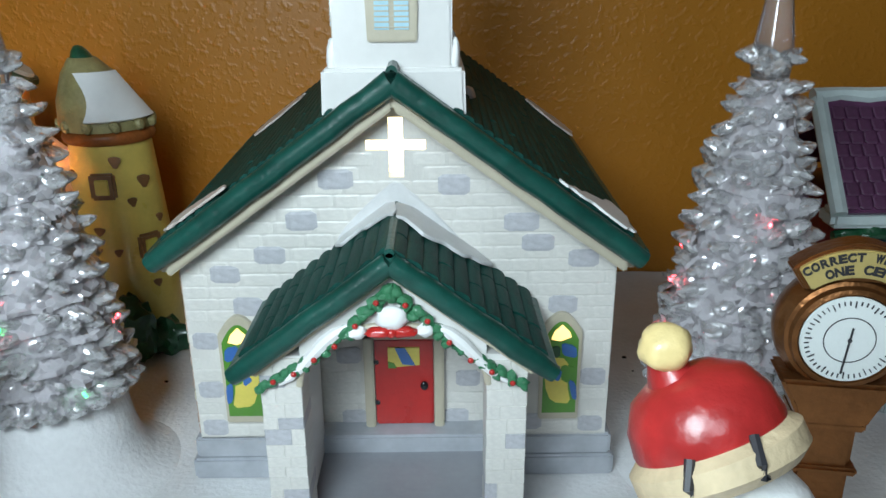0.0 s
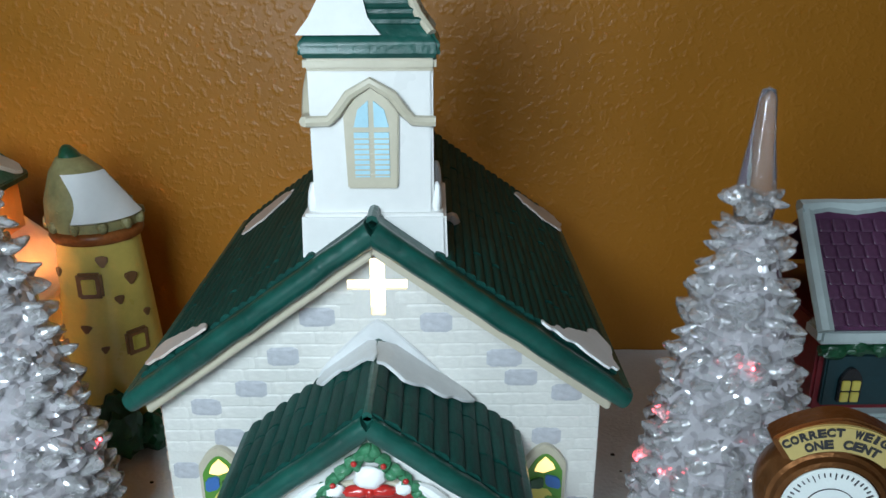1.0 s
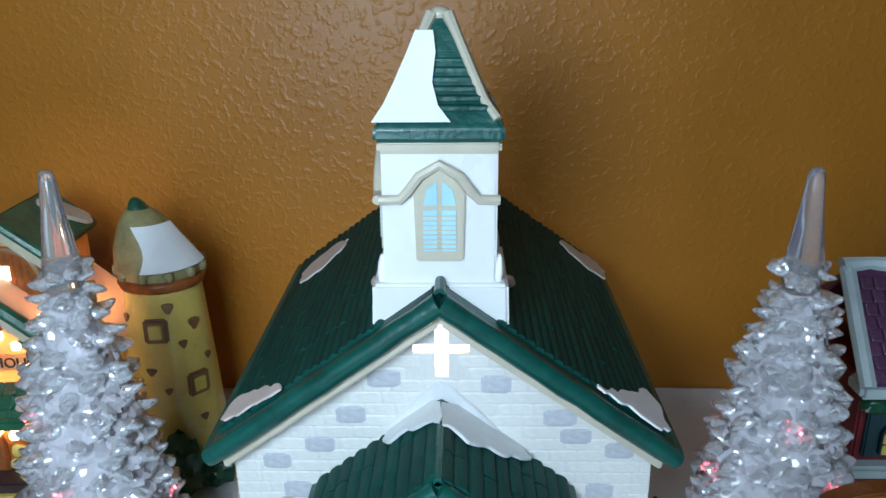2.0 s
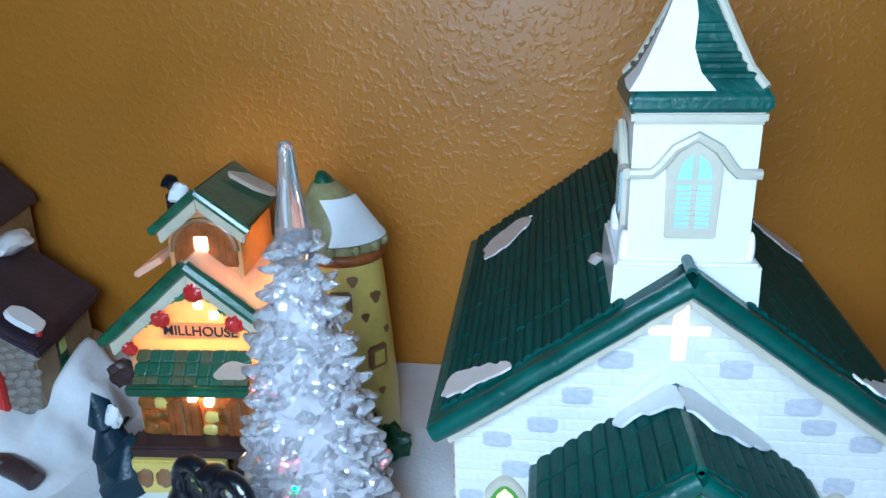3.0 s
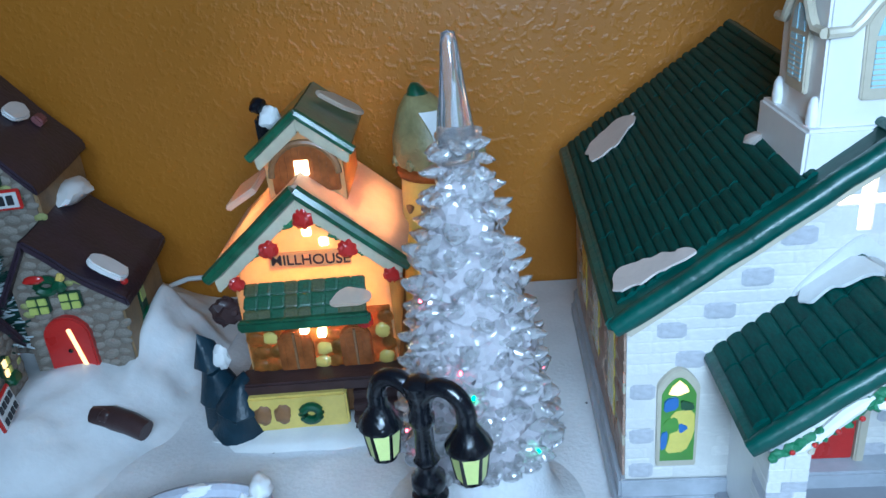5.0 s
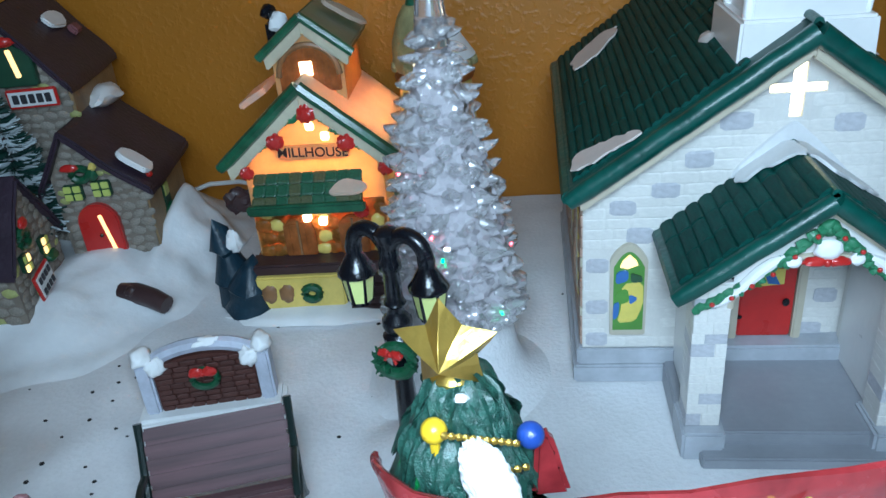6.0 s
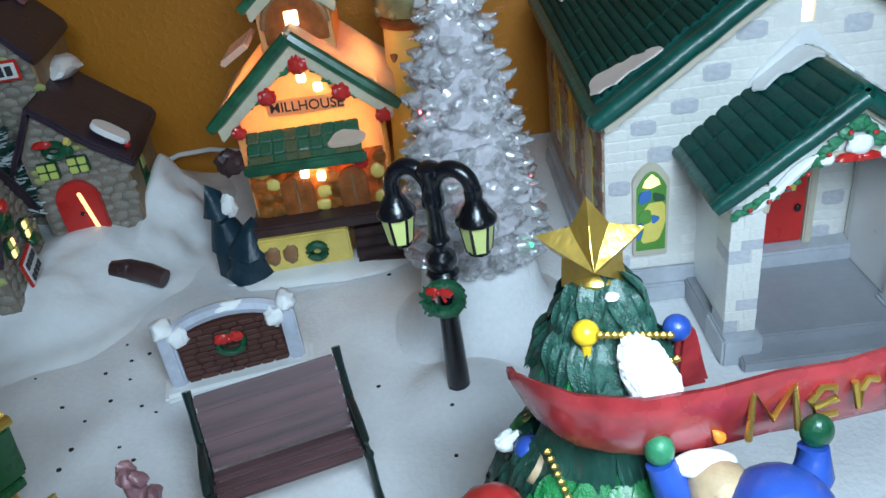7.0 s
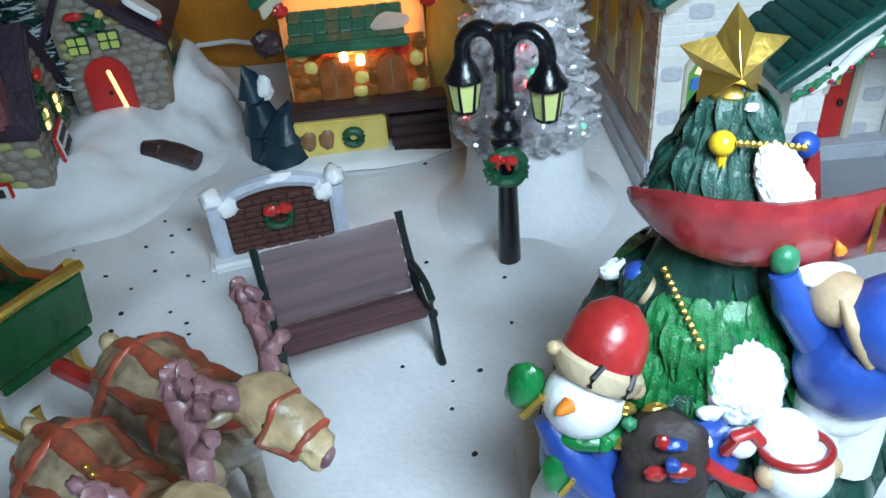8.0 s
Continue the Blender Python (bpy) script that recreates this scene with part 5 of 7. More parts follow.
def cottage(x, y, z, rz, left, right, drop_l, drop_r, d, ridge, over=0.08):
    """Walls, roof slabs and facing stones of one cottage; local x across its gable front, y into it; halves and drops of the roof's two sides."""
    tl, tr = drop_l / left, drop_r / right
    wl, wr = left - over, right - over
    top = ridge - 0.10
    body = part("cottage", prism([(-wl, -0.25), (wr, -0.25), (wr, top - wr * tr), (0, top), (-wl, top - wl * tl)], 0, d, 0.0), MORTAR, village, "stone cottage with a plum brown roof")
    body.matrix_basis = at(x + 7.3, y - 1.9, z, 0, 0, rz)
    for sgn, half, rise in ((-1, left, tl), (1, right, tr)):
        slab = bmesh.new()
        n, m = 7, 7
        grid = [[[slab.verts.new((sgn * half * i / n, -over + (d + 2 * over) * j / m, ridge - low - half * i / n * rise)) for i in range(n + 1)] for j in range(m + 1)] for low in (0, 0.10)]
        for layer in grid:
            for j in range(m):
                for i in range(n):
                    slab.faces.new((layer[j][i], layer[j][i + 1], layer[j + 1][i + 1], layer[j + 1][i]))
        up, dn = grid
        for j in range(m):
            for i in (0, n):
                slab.faces.new((up[j][i], up[j + 1][i], dn[j + 1][i], dn[j][i]))
        for i in range(n):
            for j in (0, m):
                slab.faces.new((up[j][i], up[j][i + 1], dn[j][i + 1], dn[j][i]))
        bmesh.ops.recalc_face_normals(slab, faces=slab.faces)
        rim = [e for e in slab.edges if e.calc_face_angle(0) > 0.5]
        bmesh.ops.bevel(slab, geom=rim, offset=0.022, segments=2, affect="EDGES", clamp_overlap=True)
        for v in slab.verts:
            v.co.z += 0.035 * noise.noise(v.co * 2.1 + Vector((x, y, 0)))
            v.co.y += 0.03 * noise.noise(v.co * 2.7 + Vector((y, x, 3)))
        part("roof", slab, ROOFBROWN, body, "plum brown roof slope", 50)
    zz = 0.0
    while zz < top - 0.02:
        lo = -min(wl, (top - zz) / tl)
        hi = min(wr, (top - zz) / tr)
        xx = lo + 0.03
        while xx < hi - 0.04:
            s = rnd.uniform(0.045, 0.085)
            yellow = noise.noise(Vector((xx * 2.4 + x, zz * 2.4, y))) > 0.24
            piece("stone", pebble, body, xx + s * 0.8, 0.005, zz + rnd.uniform(-0.015, 0.015), (s, 0.035, s * 0.80), (0, rnd.uniform(-30, 30), 0), STONEY if yellow else None)
            xx += s * 1.75
        zz += 0.098
    return body


def panes(parent, x, z, w, h, y, mats4):
    k = 0
    for dz in (-0.5, 0.5):
        for dx in (-0.5, 0.5):
            part("pane", box(x + dx * w - w * 0.40, x + dx * w + w * 0.40, y - 0.035, y - 0.01, z + dz * h - h * 0.40, z + dz * h + h * 0.40, 0.006), mats4[k], parent)
            k += 1


def window_at(house, x, z, w, h, mats4, y=-0.045):
    """A four-pane window as one part of the village, set on a cottage's front."""
    fr = part("window", box(x - w, x + w, y - 0.02, y + 0.04, z - h, z + h, 0.012), FRAMEG, village, "green framed window with yellow panes")
    fr.matrix_basis = house.matrix_basis.copy()
    panes(fr, x, z, w, h, y, mats4)
    return fr


def on_house(house, name, bm, material, label=""):
    ob = part(name, bm, material, village, label)
    ob.matrix_basis = house.matrix_basis.copy()
    return ob


Y4 = [PANEY] * 4
# cottage with the red door
ha = cottage(-6.403, 1.648, 0.485, 8.6, 0.36, 0.78, 0.62, 0.68, 1.31, 1.365, 0.12)
dr = on_house(ha, "red_door", prism(arch(0.136, -0.02, 0.56, 0.21, False), -0.075, 0.02, 0.015), RED, "round-headed red door standing ajar with light inside")
part("light_slit", moved(box(-0.02, 0.02, -0.09, -0.05, 0.0, 0.42, 0.008), 0.24, 0, 0.03, 0, -10, 0), LITLOW, dr, "glowing slit of the open door")
part("knob", blob(0.14, -0.09, 0.22, 0.022), BLACK, dr)
window_at(ha, -0.03, 0.70, 0.095, 0.085, Y4)
window_at(ha, 0.26, 0.72, 0.095, 0.085, Y4)
wg = on_house(ha, "wreath", moved(tube([(0.085 * math.cos(a), 0, 0.065 * math.sin(a)) for a in [2 * math.pi * k / 12 for k in range(12)]], 0.042, 7, True), 0.10, -0.07, 0.90), LEAFD, "green wreath with red bow")
part("bow", blob(0.02, -0.11, 0.985, 0.09, 0.03, 0.04, 0.3), RED, wg)
part("leaf", blob(0.21, -0.09, 0.90, 0.06, 0.03, 0.07, 0.4), LEAFD, wg)
part("leaf", blob(0.25, -0.10, 0.98, 0.035, 0.03, 0.04, 0.4), YELLOWC, wg)
on_house(ha, "roof_snow", moved(sheet(wavy([(-0.20, -0.13), (0.12, -0.15), (0.20, -0.02), (0.17, 0.13), (-0.08, 0.15), (-0.18, 0.08)], 0.03, 4, 7), 0.06, 0.022), 0.585, 0.13, 0.905, 0, 41, 4), SNOWC, "oval snow patch on the roof")
on_house(ha, "roof_snow", blob(0.02, 1.16, 1.38, 0.20, 0.34, 0.11, 0.3), SNOWC, "snow heaped on the ridge")
on_house(ha, "berry", blob(0.72, 0.10, 0.78, 0.035), RED)
sw = on_house(ha, "side_window", box(0.64, 0.69, 0.45, 0.65, 0.22, 0.55, 0.01), FRAMEG, "side window with an evergreen box")
part("pane", box(0.68, 0.70, 0.48, 0.62, 0.36, 0.50, 0.005), PANEY, sw)
part("planter", blob(0.70, 0.55, 0.20, 0.07, 0.14, 0.07, 0.35), LEAFD, sw)
part("side_facing", moved(box(-0.02, 0.02, 0.02, 1.3, -0.2, 0.62, 0.01), 0.655), TANSIDE, ha)
# front cottage, its gable end to the east
hb = cottage(-6.622, 1.005, 0.24, 97, 0.56, 0.56, 0.77, 0.77, 1.7, 1.40)
BARS = mat("dark_sign_bars", (0.03, 0.03, 0.035), 0.5)


def sign_bars(house, x, z, w, h, n, y=-0.08, m=None, rows=1):
    """A white red-edged sign whose writing is plain dark bars."""
    base = box(x - w, x + w, y - 0.02, y + 0.03, z - h, z + h, 0.012)
    edge = box(x - w - 0.013, x + w + 0.013, y - 0.010, y + 0.02, z - h - 0.013, z + h + 0.013, 0.010)
    for b in (base, edge):
        if m is not None:
            b.transform(m)
    sg = on_house(house, "sign", base, SIGNW, "white sign with dark bars and a red edge")
    part("sign_edge", edge, RED, sg)
    for j in range(rows):
        c = z + h * (2 * j + 1 - rows) / rows
        for k in range(n):
            f = x - w * 0.84 + 1.68 * w * (k + 0.5) / n
            b = box(f - 0.62 * w / n, f + 0.62 * w / n, y - 0.03, y, c - h * 0.55 / rows, c + h * 0.55 / rows, 0.004)
            if m is not None:
                b.transform(m)
            part("bar", b, BARS, sg)


TILTED = Matrix.Translation((-0.13, 0, 0.335)) @ Matrix.Rotation(radians(-12), 4, "Y") @ Matrix.Translation((0.13, 0, -0.335))
sign_bars(hb, -0.13, 0.335, 0.155, 0.13, 4, m=TILTED, rows=2)
window_at(hb, -0.27, 0.60, 0.06, 0.09, [LITLOW, PANEY, PANEY, LITLOW])
window_at(hb, 0.12, 0.60, 0.06, 0.09, [LITLOW, PANEY, LITLOW, PANEY])
part("planter", blob(0.13, -0.07, 0.47, 0.10, 0.06, 0.06, 0.35), LEAFD, hb)
w2 = on_house(hb, "wreath", moved(tube([(0.075 * math.cos(a), 0, 0.085 * math.sin(a)) for a in [2 * math.pi * k / 12 for k in range(12)]], 0.04, 7, True), -0.20, -0.06, 0.83), LEAFD, "green wreath with a red bow")
part("bow", blob(-0.20, -0.10, 0.98, 0.07, 0.03, 0.055, 0.3), RED, w2)
SIDE = Matrix.Translation((-0.48, 0.0, 0)) @ Matrix.Rotation(radians(-90), 4, "Z")
fw = box(-0.72, -0.46, -0.05, 0.02, 0.25, 0.49, 0.01)
fw.transform(SIDE)
f2 = on_house(hb, "window", fw, FRAMEG, "lit green framed window")
for k, (dx, dz) in enumerate(((-0.65, 0.315), (-0.53, 0.315), (-0.65, 0.425), (-0.53, 0.425))):
    b = box(dx - 0.05, dx + 0.05, -0.065, -0.04, dz - 0.045, dz + 0.045, 0.005)
    b.transform(SIDE)
    part("pane", b, LITLOW if k in (0, 3) else PANEY, f2)
sign_bars(hb, -0.58, 0.10, 0.24, 0.075, 5, m=SIDE)
for j in range(6):
    for k in range(10):
        piece("stone", pebble, hb, -0.48, 0.08 + 0.15 * k + 0.06 * (j % 2), 0.0 + 0.098 * j, (0.075, 0.035, 0.062), (0, 0, 90), STONEY if (k * 3 + j) % 4 == 0 else None)
CHX, CHY, CHZ = -0.40, 0.27, 1.06
chm = on_house(hb, "chimney", join(moved(box(-0.12, 0.12, -0.13, 0.13, -0.42, 0.30, 0.04), CHX, CHY, CHZ, 0, 12), moved(box(-0.14, 0.14, -0.15, 0.15, 0.26, 0.34, 0.03), CHX, CHY, CHZ, 0, 12)), CHIMNEY, "dusky pink brick chimney")
for j in range(8):
    for k in range(2):
        b = box(-0.135, -0.11, -0.125 + 0.13 * k, -0.005 + 0.13 * k - 0.01, -0.38 + 0.08 * j, -0.31 + 0.08 * j, 0.008)
        part("brick", moved(b, CHX, CHY, CHZ, 0, 12), CHIMNEY, chm)
# tall cottage behind
hc = cottage(-7.022, 1.983, 0.50, 10.4, 0.64, 0.64, 0.815, 0.815, 1.41, 2.49)
dd = on_house(hc, "dormer_door", prism([(-0.06, 1.72), (0.34, 1.72), (0.34, 2.02), (0.14, 2.16), (-0.06, 2.02)], -0.09, 0.02, 0.012), FRAMEG, "dark green hatch with a lit slit")
part("light_slit", moved(box(-0.026, 0.026, -0.105, -0.07, -0.14, 0.14, 0.008), 0.16, 0, 1.95, 0, -8, 0), LITLOW, dd)
part("bow", blob(0.10, -0.12, 2.17, 0.13, 0.04, 0.05, 0.3), RED, dd)
sign_bars(hc, 0.236, 1.594, 0.24, 0.085, 5)
on_house(hc, "roof_snow", moved(sheet(wavy([(-0.10, -0.28), (0.08, -0.26), (0.12, 0.1), (-0.02, 0.22), (-0.12, 0.05)], 0.03, 3, 9), 0.05, 0.02), 0.26, 0.95, 2.17, 0, 52, 0), SNOWC, "snow patch on the roof")
on_house(hc, "vent", moved(box(-0.07, 0.05, -0.09, 0.09, -0.02, 0.07, 0.02), 0.38, 1.10, 2.02, 0, 52, 0), CHIMNEY, "small pink brick stub in the roof")
part("side_facing", moved(box(-0.02, 0.02, 0.02, 1.4, -0.2, 1.66, 0.01), 0.57), TANSIDE, hc)
hd = cottage(-8.35, 1.25, 0.45, 20, 0.6, 0.6, 0.85, 0.85, 1.3, 2.0)
on_house(hd, "roof_snow", blob(0.40, 0.25, 1.45, 0.18, 0.30, 0.08, 0.3), SNOWC, "snow on the roof")
# bottle-brush tree between the cottages
BRISTLE = mat("dark_green_bristle", (0.012, 0.045, 0.035), 0.5, var=0.4, piece=0.5)
FROSTY = mat("frosted_bristle_tip", (0.62, 0.68, 0.70), 0.5, var=0.2)
NEEDLE = []
for k, m in enumerate((BRISTLE, FROSTY)):
    NEEDLE.append(mesh_of("twig", join(*[tube([(0, 0, 0), (0.6 * math.cos(radians(q)), 0.6 * math.sin(radians(q)), 0.05), (1.0 * math.cos(radians(q * 1.3)), 1.0 * math.sin(radians(q * 1.3)), 0.12 + 0.02 * q * 0.1)], [0.05, 0.045, 0.02], 4) for q in (-24, -12, 0, 12, 24)]), m))
fir = thing("bottle_brush_tree", -7.03, 1.66, mound_z(-7.03, 1.66) - 0.02, 4, "frosted dark green bottle-brush tree on the mound", "tree")
part("stem", tube([(0, 0, 0), (0, 0, 2.0)], [0.03, 0.012], 8), DARKBROWN, fir)
for i in range(22):
    f = i / 21
    z = 0.34 + 1.64 * f
    q = 0.46 * (1 - f) ** 0.92 + 0.03
    for k in range(13):
        piece("twig", NEEDLE[1 if rnd.random() < 0.36 else 0], fir, 0, 0, z + rnd.uniform(-0.03, 0.03), (q * rnd.uniform(0.8, 1.1), q, q), (rnd.uniform(-15, 15), rnd.uniform(-10, 12), 360 * k / 11 + rnd.uniform(-16, 16)))
# log lying in the snow
log = multi("log", [(moved(tube([(-0.27, 0, 0), (-0.1, 0.02, 0.02), (0.1, 0, 0.02), (0.27, -0.02, -0.01)], [0.10, 0.11, 0.105, 0.095], 10), 0, 0, 0), DARKBROWN), (blob(-0.12, -0.03, 0.07, 0.07, 0.06, 0.06, 0.3), DARKBROWN)],
            m=at(-5.67, 1.07, mound_z(-5.67, 1.07) + 0.06, 0, 8, -12), label="short dark brown log lying on the snow mound", category="log")
# lamp cord behind the houses
cord = single("cord", tube([(-6.3, 3.55, 0.30), (-5.9, 3.6, 0.42), (-5.5, 3.6, 0.44), (-5.0, 3.55, 0.36), (-4.5, 3.4, 0.20), (-4.2, 3.1, 0.05), (-4.0, 2.9, 0.02)], 0.03, 8), SIGNW, Matrix(), "white lamp cord running behind the houses", "cord")

# ---- resin ornament: tree, banner and snowmen ----
BLUE = mat("blue_gloss_paint", (0.03, 0.078, 0.36), 0.36, var=0.35, low=4, high=22, bump=0.3, coat=0.25)
SNOWB = mat("bright_white_paint", (0.86, 0.87, 0.88), 0.45, var=0.08, low=6, high=35, bump=0.25)
TAN = mat("tan_knit_paint", (0.50, 0.36, 0.21), 0.5, var=0.25, low=7, high=35, bump=0.25)
REDS = mat("red_gloss_paint", (0.44, 0.028, 0.027), 0.32, var=0.45, low=4, high=20, bump=0.25, coat=0.3)
REDB = mat("worn_red_banner_paint", (0.34, 0.032, 0.036), 0.26, var=0.5, low=4, high=18, bump=0.15, coat=0.45)
ORANGE = mat("orange_paint", (0.80, 0.24, 0.02), 0.4)
YELLOW = mat("yellow_paint", (0.80, 0.52, 0.02), 0.3, coat=0.4)
FIRG = mat("bright_green_fir", (0.018, 0.190, 0.045), 0.30, var=0.5, low=6, high=30, bump=0.5, coat=0.35, stretch=(1, 1, 0.3))
FIRD = mat("dull_green_fir", (0.024, 0.080, 0.058), 0.30, var=0.55, low=6, high=30, bump=0.5, coat=0.25, stretch=(1, 1, 0.3))
CREAMP = mat("cream_wool_paint", (0.60, 0.48, 0.31), 0.5, var=0.25, low=7, high=35, bump=0.3)
YCREAM = mat("yellowish_pompom_paint", (0.72, 0.56, 0.26), 0.4, var=0.2, low=6, high=30, bump=0.2, coat=0.3)
BAG = mat("dark_brown_sack", (0.045, 0.032, 0.028), 0.6, var=0.4, low=6, high=30, bump=0.4)

orn = thing("christmas_ornament", -2.03, -2.98, 0, 0, "painted resin Christmas tree with red Merry banner", "ornament")


def skirt(z0, z1, r0, r1, n, seed):
    """One drooping tier of the moulded tree, with pointed bough ends."""
    bm = bmesh.new()
    rows = []
    for i in range(7):
        f = i / 6
        ring = []
        for k in range(n * 4):
            a = 2 * math.pi * k / (n * 4)
            w = 0.5 + 0.5 * math.cos(k * math.pi / 2 + seed)
            r = r1 + (r0 - r1) * f ** 1.25 + (0.09 * w + 0.03 * noise.noise(Vector((k * 0.7, f * 3, seed)))) * f * r0 * 2
            ring.append(bm.verts.new((r * math.cos(a), r * math.sin(a), z1 + (z0 - z1) * f - 0.10 * f * f * w + 0.02 * noise.noise(Vector((k, f * 4, seed + 4))))))
        rows.append(ring)
    for a, b in zip(rows, rows[1:]):
        for k in range(len(a)):
            bm.faces.new((a[k], a[(k + 1) % len(a)], b[(k + 1) % len(a)], b[k]))
    bm.faces.new(rows[0])
    bm.faces.new(rows[-1][::-1])
    return bm


part("tree_tier", skirt(1.90, 2.36, 0.275, 0.05, 9, 1), FIRD, orn, "upper tier of dull green boughs", 60)
part("tree_tier", skirt(1.32, 1.92, 0.38, 0.12, 11, 2), FIRD, orn, "green moulded boughs", 60)
part("tree_tier", skirt(0.85, 1.50, 0.52, 0.30, 13, 3), FIRD, orn, "green moulded boughs", 60)
part("tree_tier", skirt(0.10, 0.95, 0.66, 0.42, 14, 5), FIRD, orn, "green moulded boughs", 60)


def needles(seed):
    """One moulded bough lying along x: a drooping leaf shape with raised ribs."""
    q = random.Random(seed)
    bm = bmesh.new()
    n, m = 7, 8
    grid = []
    for i in range(n + 1):
        f = i / n
        half = 0.34 * math.sin(math.pi * (0.12 + 0.86 * f) ** 0.85) ** 0.8 + 0.01
        row = []
        for k in range(m + 1):
            g = 2 * k / m - 1
            rib = 0.055 * (1 if k % 2 == 0 else -0.4) * math.sin(math.pi * min(1, f * 1.1 + 0.05))
            row.append(bm.verts.new((f + 0.10 * (1 if k % 2 == 0 else -1) * (f > 0.85) + q.uniform(-0.02, 0.02), g * half, 0.16 * math.sin(math.pi * f * 0.9) - 0.14 * g * g * f + rib)))
        grid.append(row)
    for i in range(n):
        for k in range(m):
            bm.faces.new((grid[i][k], grid[i + 1][k], grid[i + 1][k + 1], grid[i][k + 1]))
    bmesh.ops.solidify(bm, geom=list(bm.faces), thickness=0.05)
    return bm


sprays = [mesh_of("bough", needles(q), FIRG, 75) for q in (1, 2, 3)]
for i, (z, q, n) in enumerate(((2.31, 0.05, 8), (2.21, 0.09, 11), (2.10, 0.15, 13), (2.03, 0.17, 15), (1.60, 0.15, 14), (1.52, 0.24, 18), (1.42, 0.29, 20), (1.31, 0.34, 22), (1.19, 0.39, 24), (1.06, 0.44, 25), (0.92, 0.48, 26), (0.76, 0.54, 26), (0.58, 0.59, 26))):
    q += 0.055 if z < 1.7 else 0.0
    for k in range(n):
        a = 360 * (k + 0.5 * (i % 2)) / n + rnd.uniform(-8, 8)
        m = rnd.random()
        # FIRG mostly on mid-height boughs near the front bearing, FIRD elsewhere
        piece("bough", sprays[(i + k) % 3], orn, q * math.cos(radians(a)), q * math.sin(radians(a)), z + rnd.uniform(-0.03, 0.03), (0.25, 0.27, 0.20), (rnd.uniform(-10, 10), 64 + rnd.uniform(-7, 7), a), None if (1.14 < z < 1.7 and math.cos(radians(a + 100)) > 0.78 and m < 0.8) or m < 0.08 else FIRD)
part("foot", box(-0.82, 0.95, -0.82, 0.45, -0.02, 0.08, 0.045), SNOWB, orn, "white snowy foot of the ornament")


def star_shape():
    bm = bmesh.new()
    n = 5
    rim = []
    for k in range(2 * n):
        a = math.pi / 2 + math.pi * k / n
        r = 0.21 if k % 2 == 0 else 0.116
        rim.append(bm.verts.new((r * math.cos(a), 0, r * math.sin(a))))
    f, b = bm.verts.new((0, -0.15, -0.01)), bm.verts.new((0, 0.10, 0))
    for k in range(2 * n):
        bm.faces.new((rim[k], rim[(k + 1) % (2 * n)], f))
        bm.faces.new((rim[(k + 1) % (2 * n)], rim[k], b))
    bmesh.ops.subdivide_edges(bm, edges=list(bm.edges), cuts=2)
    for v in bm.verts:
        v.co += 0.006 * noise.noise_vector(v.co * 14)
    return bm


st = part("star", moved(star_shape(), -0.03, -0.01, 2.415, 4, -3, -8, (0.97, 1.0, 1.0)), GOLD, orn, "gold painted star", 22)
part("star_stem", moved(lathe([(0, 2.24), (0.08, 2.26), (0.09, 2.29), (0.06, 2.33), (0, 2.35)], 12), -0.02, 0.0), GOLD, st)
part("star_snow", blob(0.02, -0.12, 2.265, 0.026, 0.02, 0.016, 0.3), SNOWB, st)
part("ball", join(blob(-0.085, -0.16, 2.15, 0.05), moved(lathe([(0, -0.06), (0.018, -0.05), (0.02, 0), (0, 0.01)], 8), -0.085, -0.17, 2.105)), YELLOW, orn, "yellow glossy bauble")
part("ball", blob(0.26, -0.10, 2.08, 0.052), BLUE, orn, "blue glossy bauble")
part("ball", blob(-0.31, -0.02, 1.47, 0.065), BLUE, orn, "blue bauble with tan top")
part("ball", blob(-0.285, -0.10, 1.44, 0.074), TAN, orn)
bead_me = mesh_of("bead", blob(0, 0, 0, 1, level=1), GOLD)
for p0, p1, n in (((-0.04, -0.21, 2.17), (0.21, -0.19, 2.12), 11), ((-0.25, -0.17, 1.60), (-0.15, -0.41, 1.38), 12), ((0.10, -0.26, 2.03), (0.24, -0.18, 2.0), 6)):
    for k in range(n):
        f = k / (n - 1)
        piece("bead", bead_me, orn, *[a + (b - a) * f for a, b in zip(p0, p1)], (0.017, 0.014, 0.017))


def snow_tuft(x, y, z, rx, rz, seed, lean=0):
    """A tuft of white flock with a ragged, hairy surface."""
    bm = blob(0, 0, 0, 1, 1, 1, 0.12, 2.0, 5, seed)
    for v in bm.verts:
        v.co *= 1 + 0.10 * noise.noise(v.co * 9 + Vector((seed, 0, 0))) + 0.07 * noise.noise(v.co * 21 + Vector((0, seed, 0)))
    return part("snow_tuft", moved(bm, x, y, z, -20, lean, 0, (rx, rx * 0.5, rz)), SNOWB, orn, "fluffy white snow tuft", 120)


snow_tuft(0.115, -0.28, 2.02, 0.095, 0.165, 1, -24)
snow_tuft(0.035, -0.465, 1.20, 0.155, 0.185, 2)
snow_tuft(-0.37, 0.09, 1.43, 0.085, 0.05, 3, -20)
snow_tuft(0.80, -0.30, 1.06, 0.10, 0.15, 4)
part("tree_tier", blob(0.62, -0.10, 0.70, 0.34, 0.30, 0.42, 0.25, 3), FIRD, orn, "green moulded boughs")
for k in range(40):
    a, f = rnd.uniform(-150, 60), rnd.random()
    q = 0.12 + 0.20 * f
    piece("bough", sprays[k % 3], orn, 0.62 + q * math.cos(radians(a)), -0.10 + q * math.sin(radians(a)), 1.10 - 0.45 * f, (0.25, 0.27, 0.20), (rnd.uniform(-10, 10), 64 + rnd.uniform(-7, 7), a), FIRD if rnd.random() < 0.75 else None)


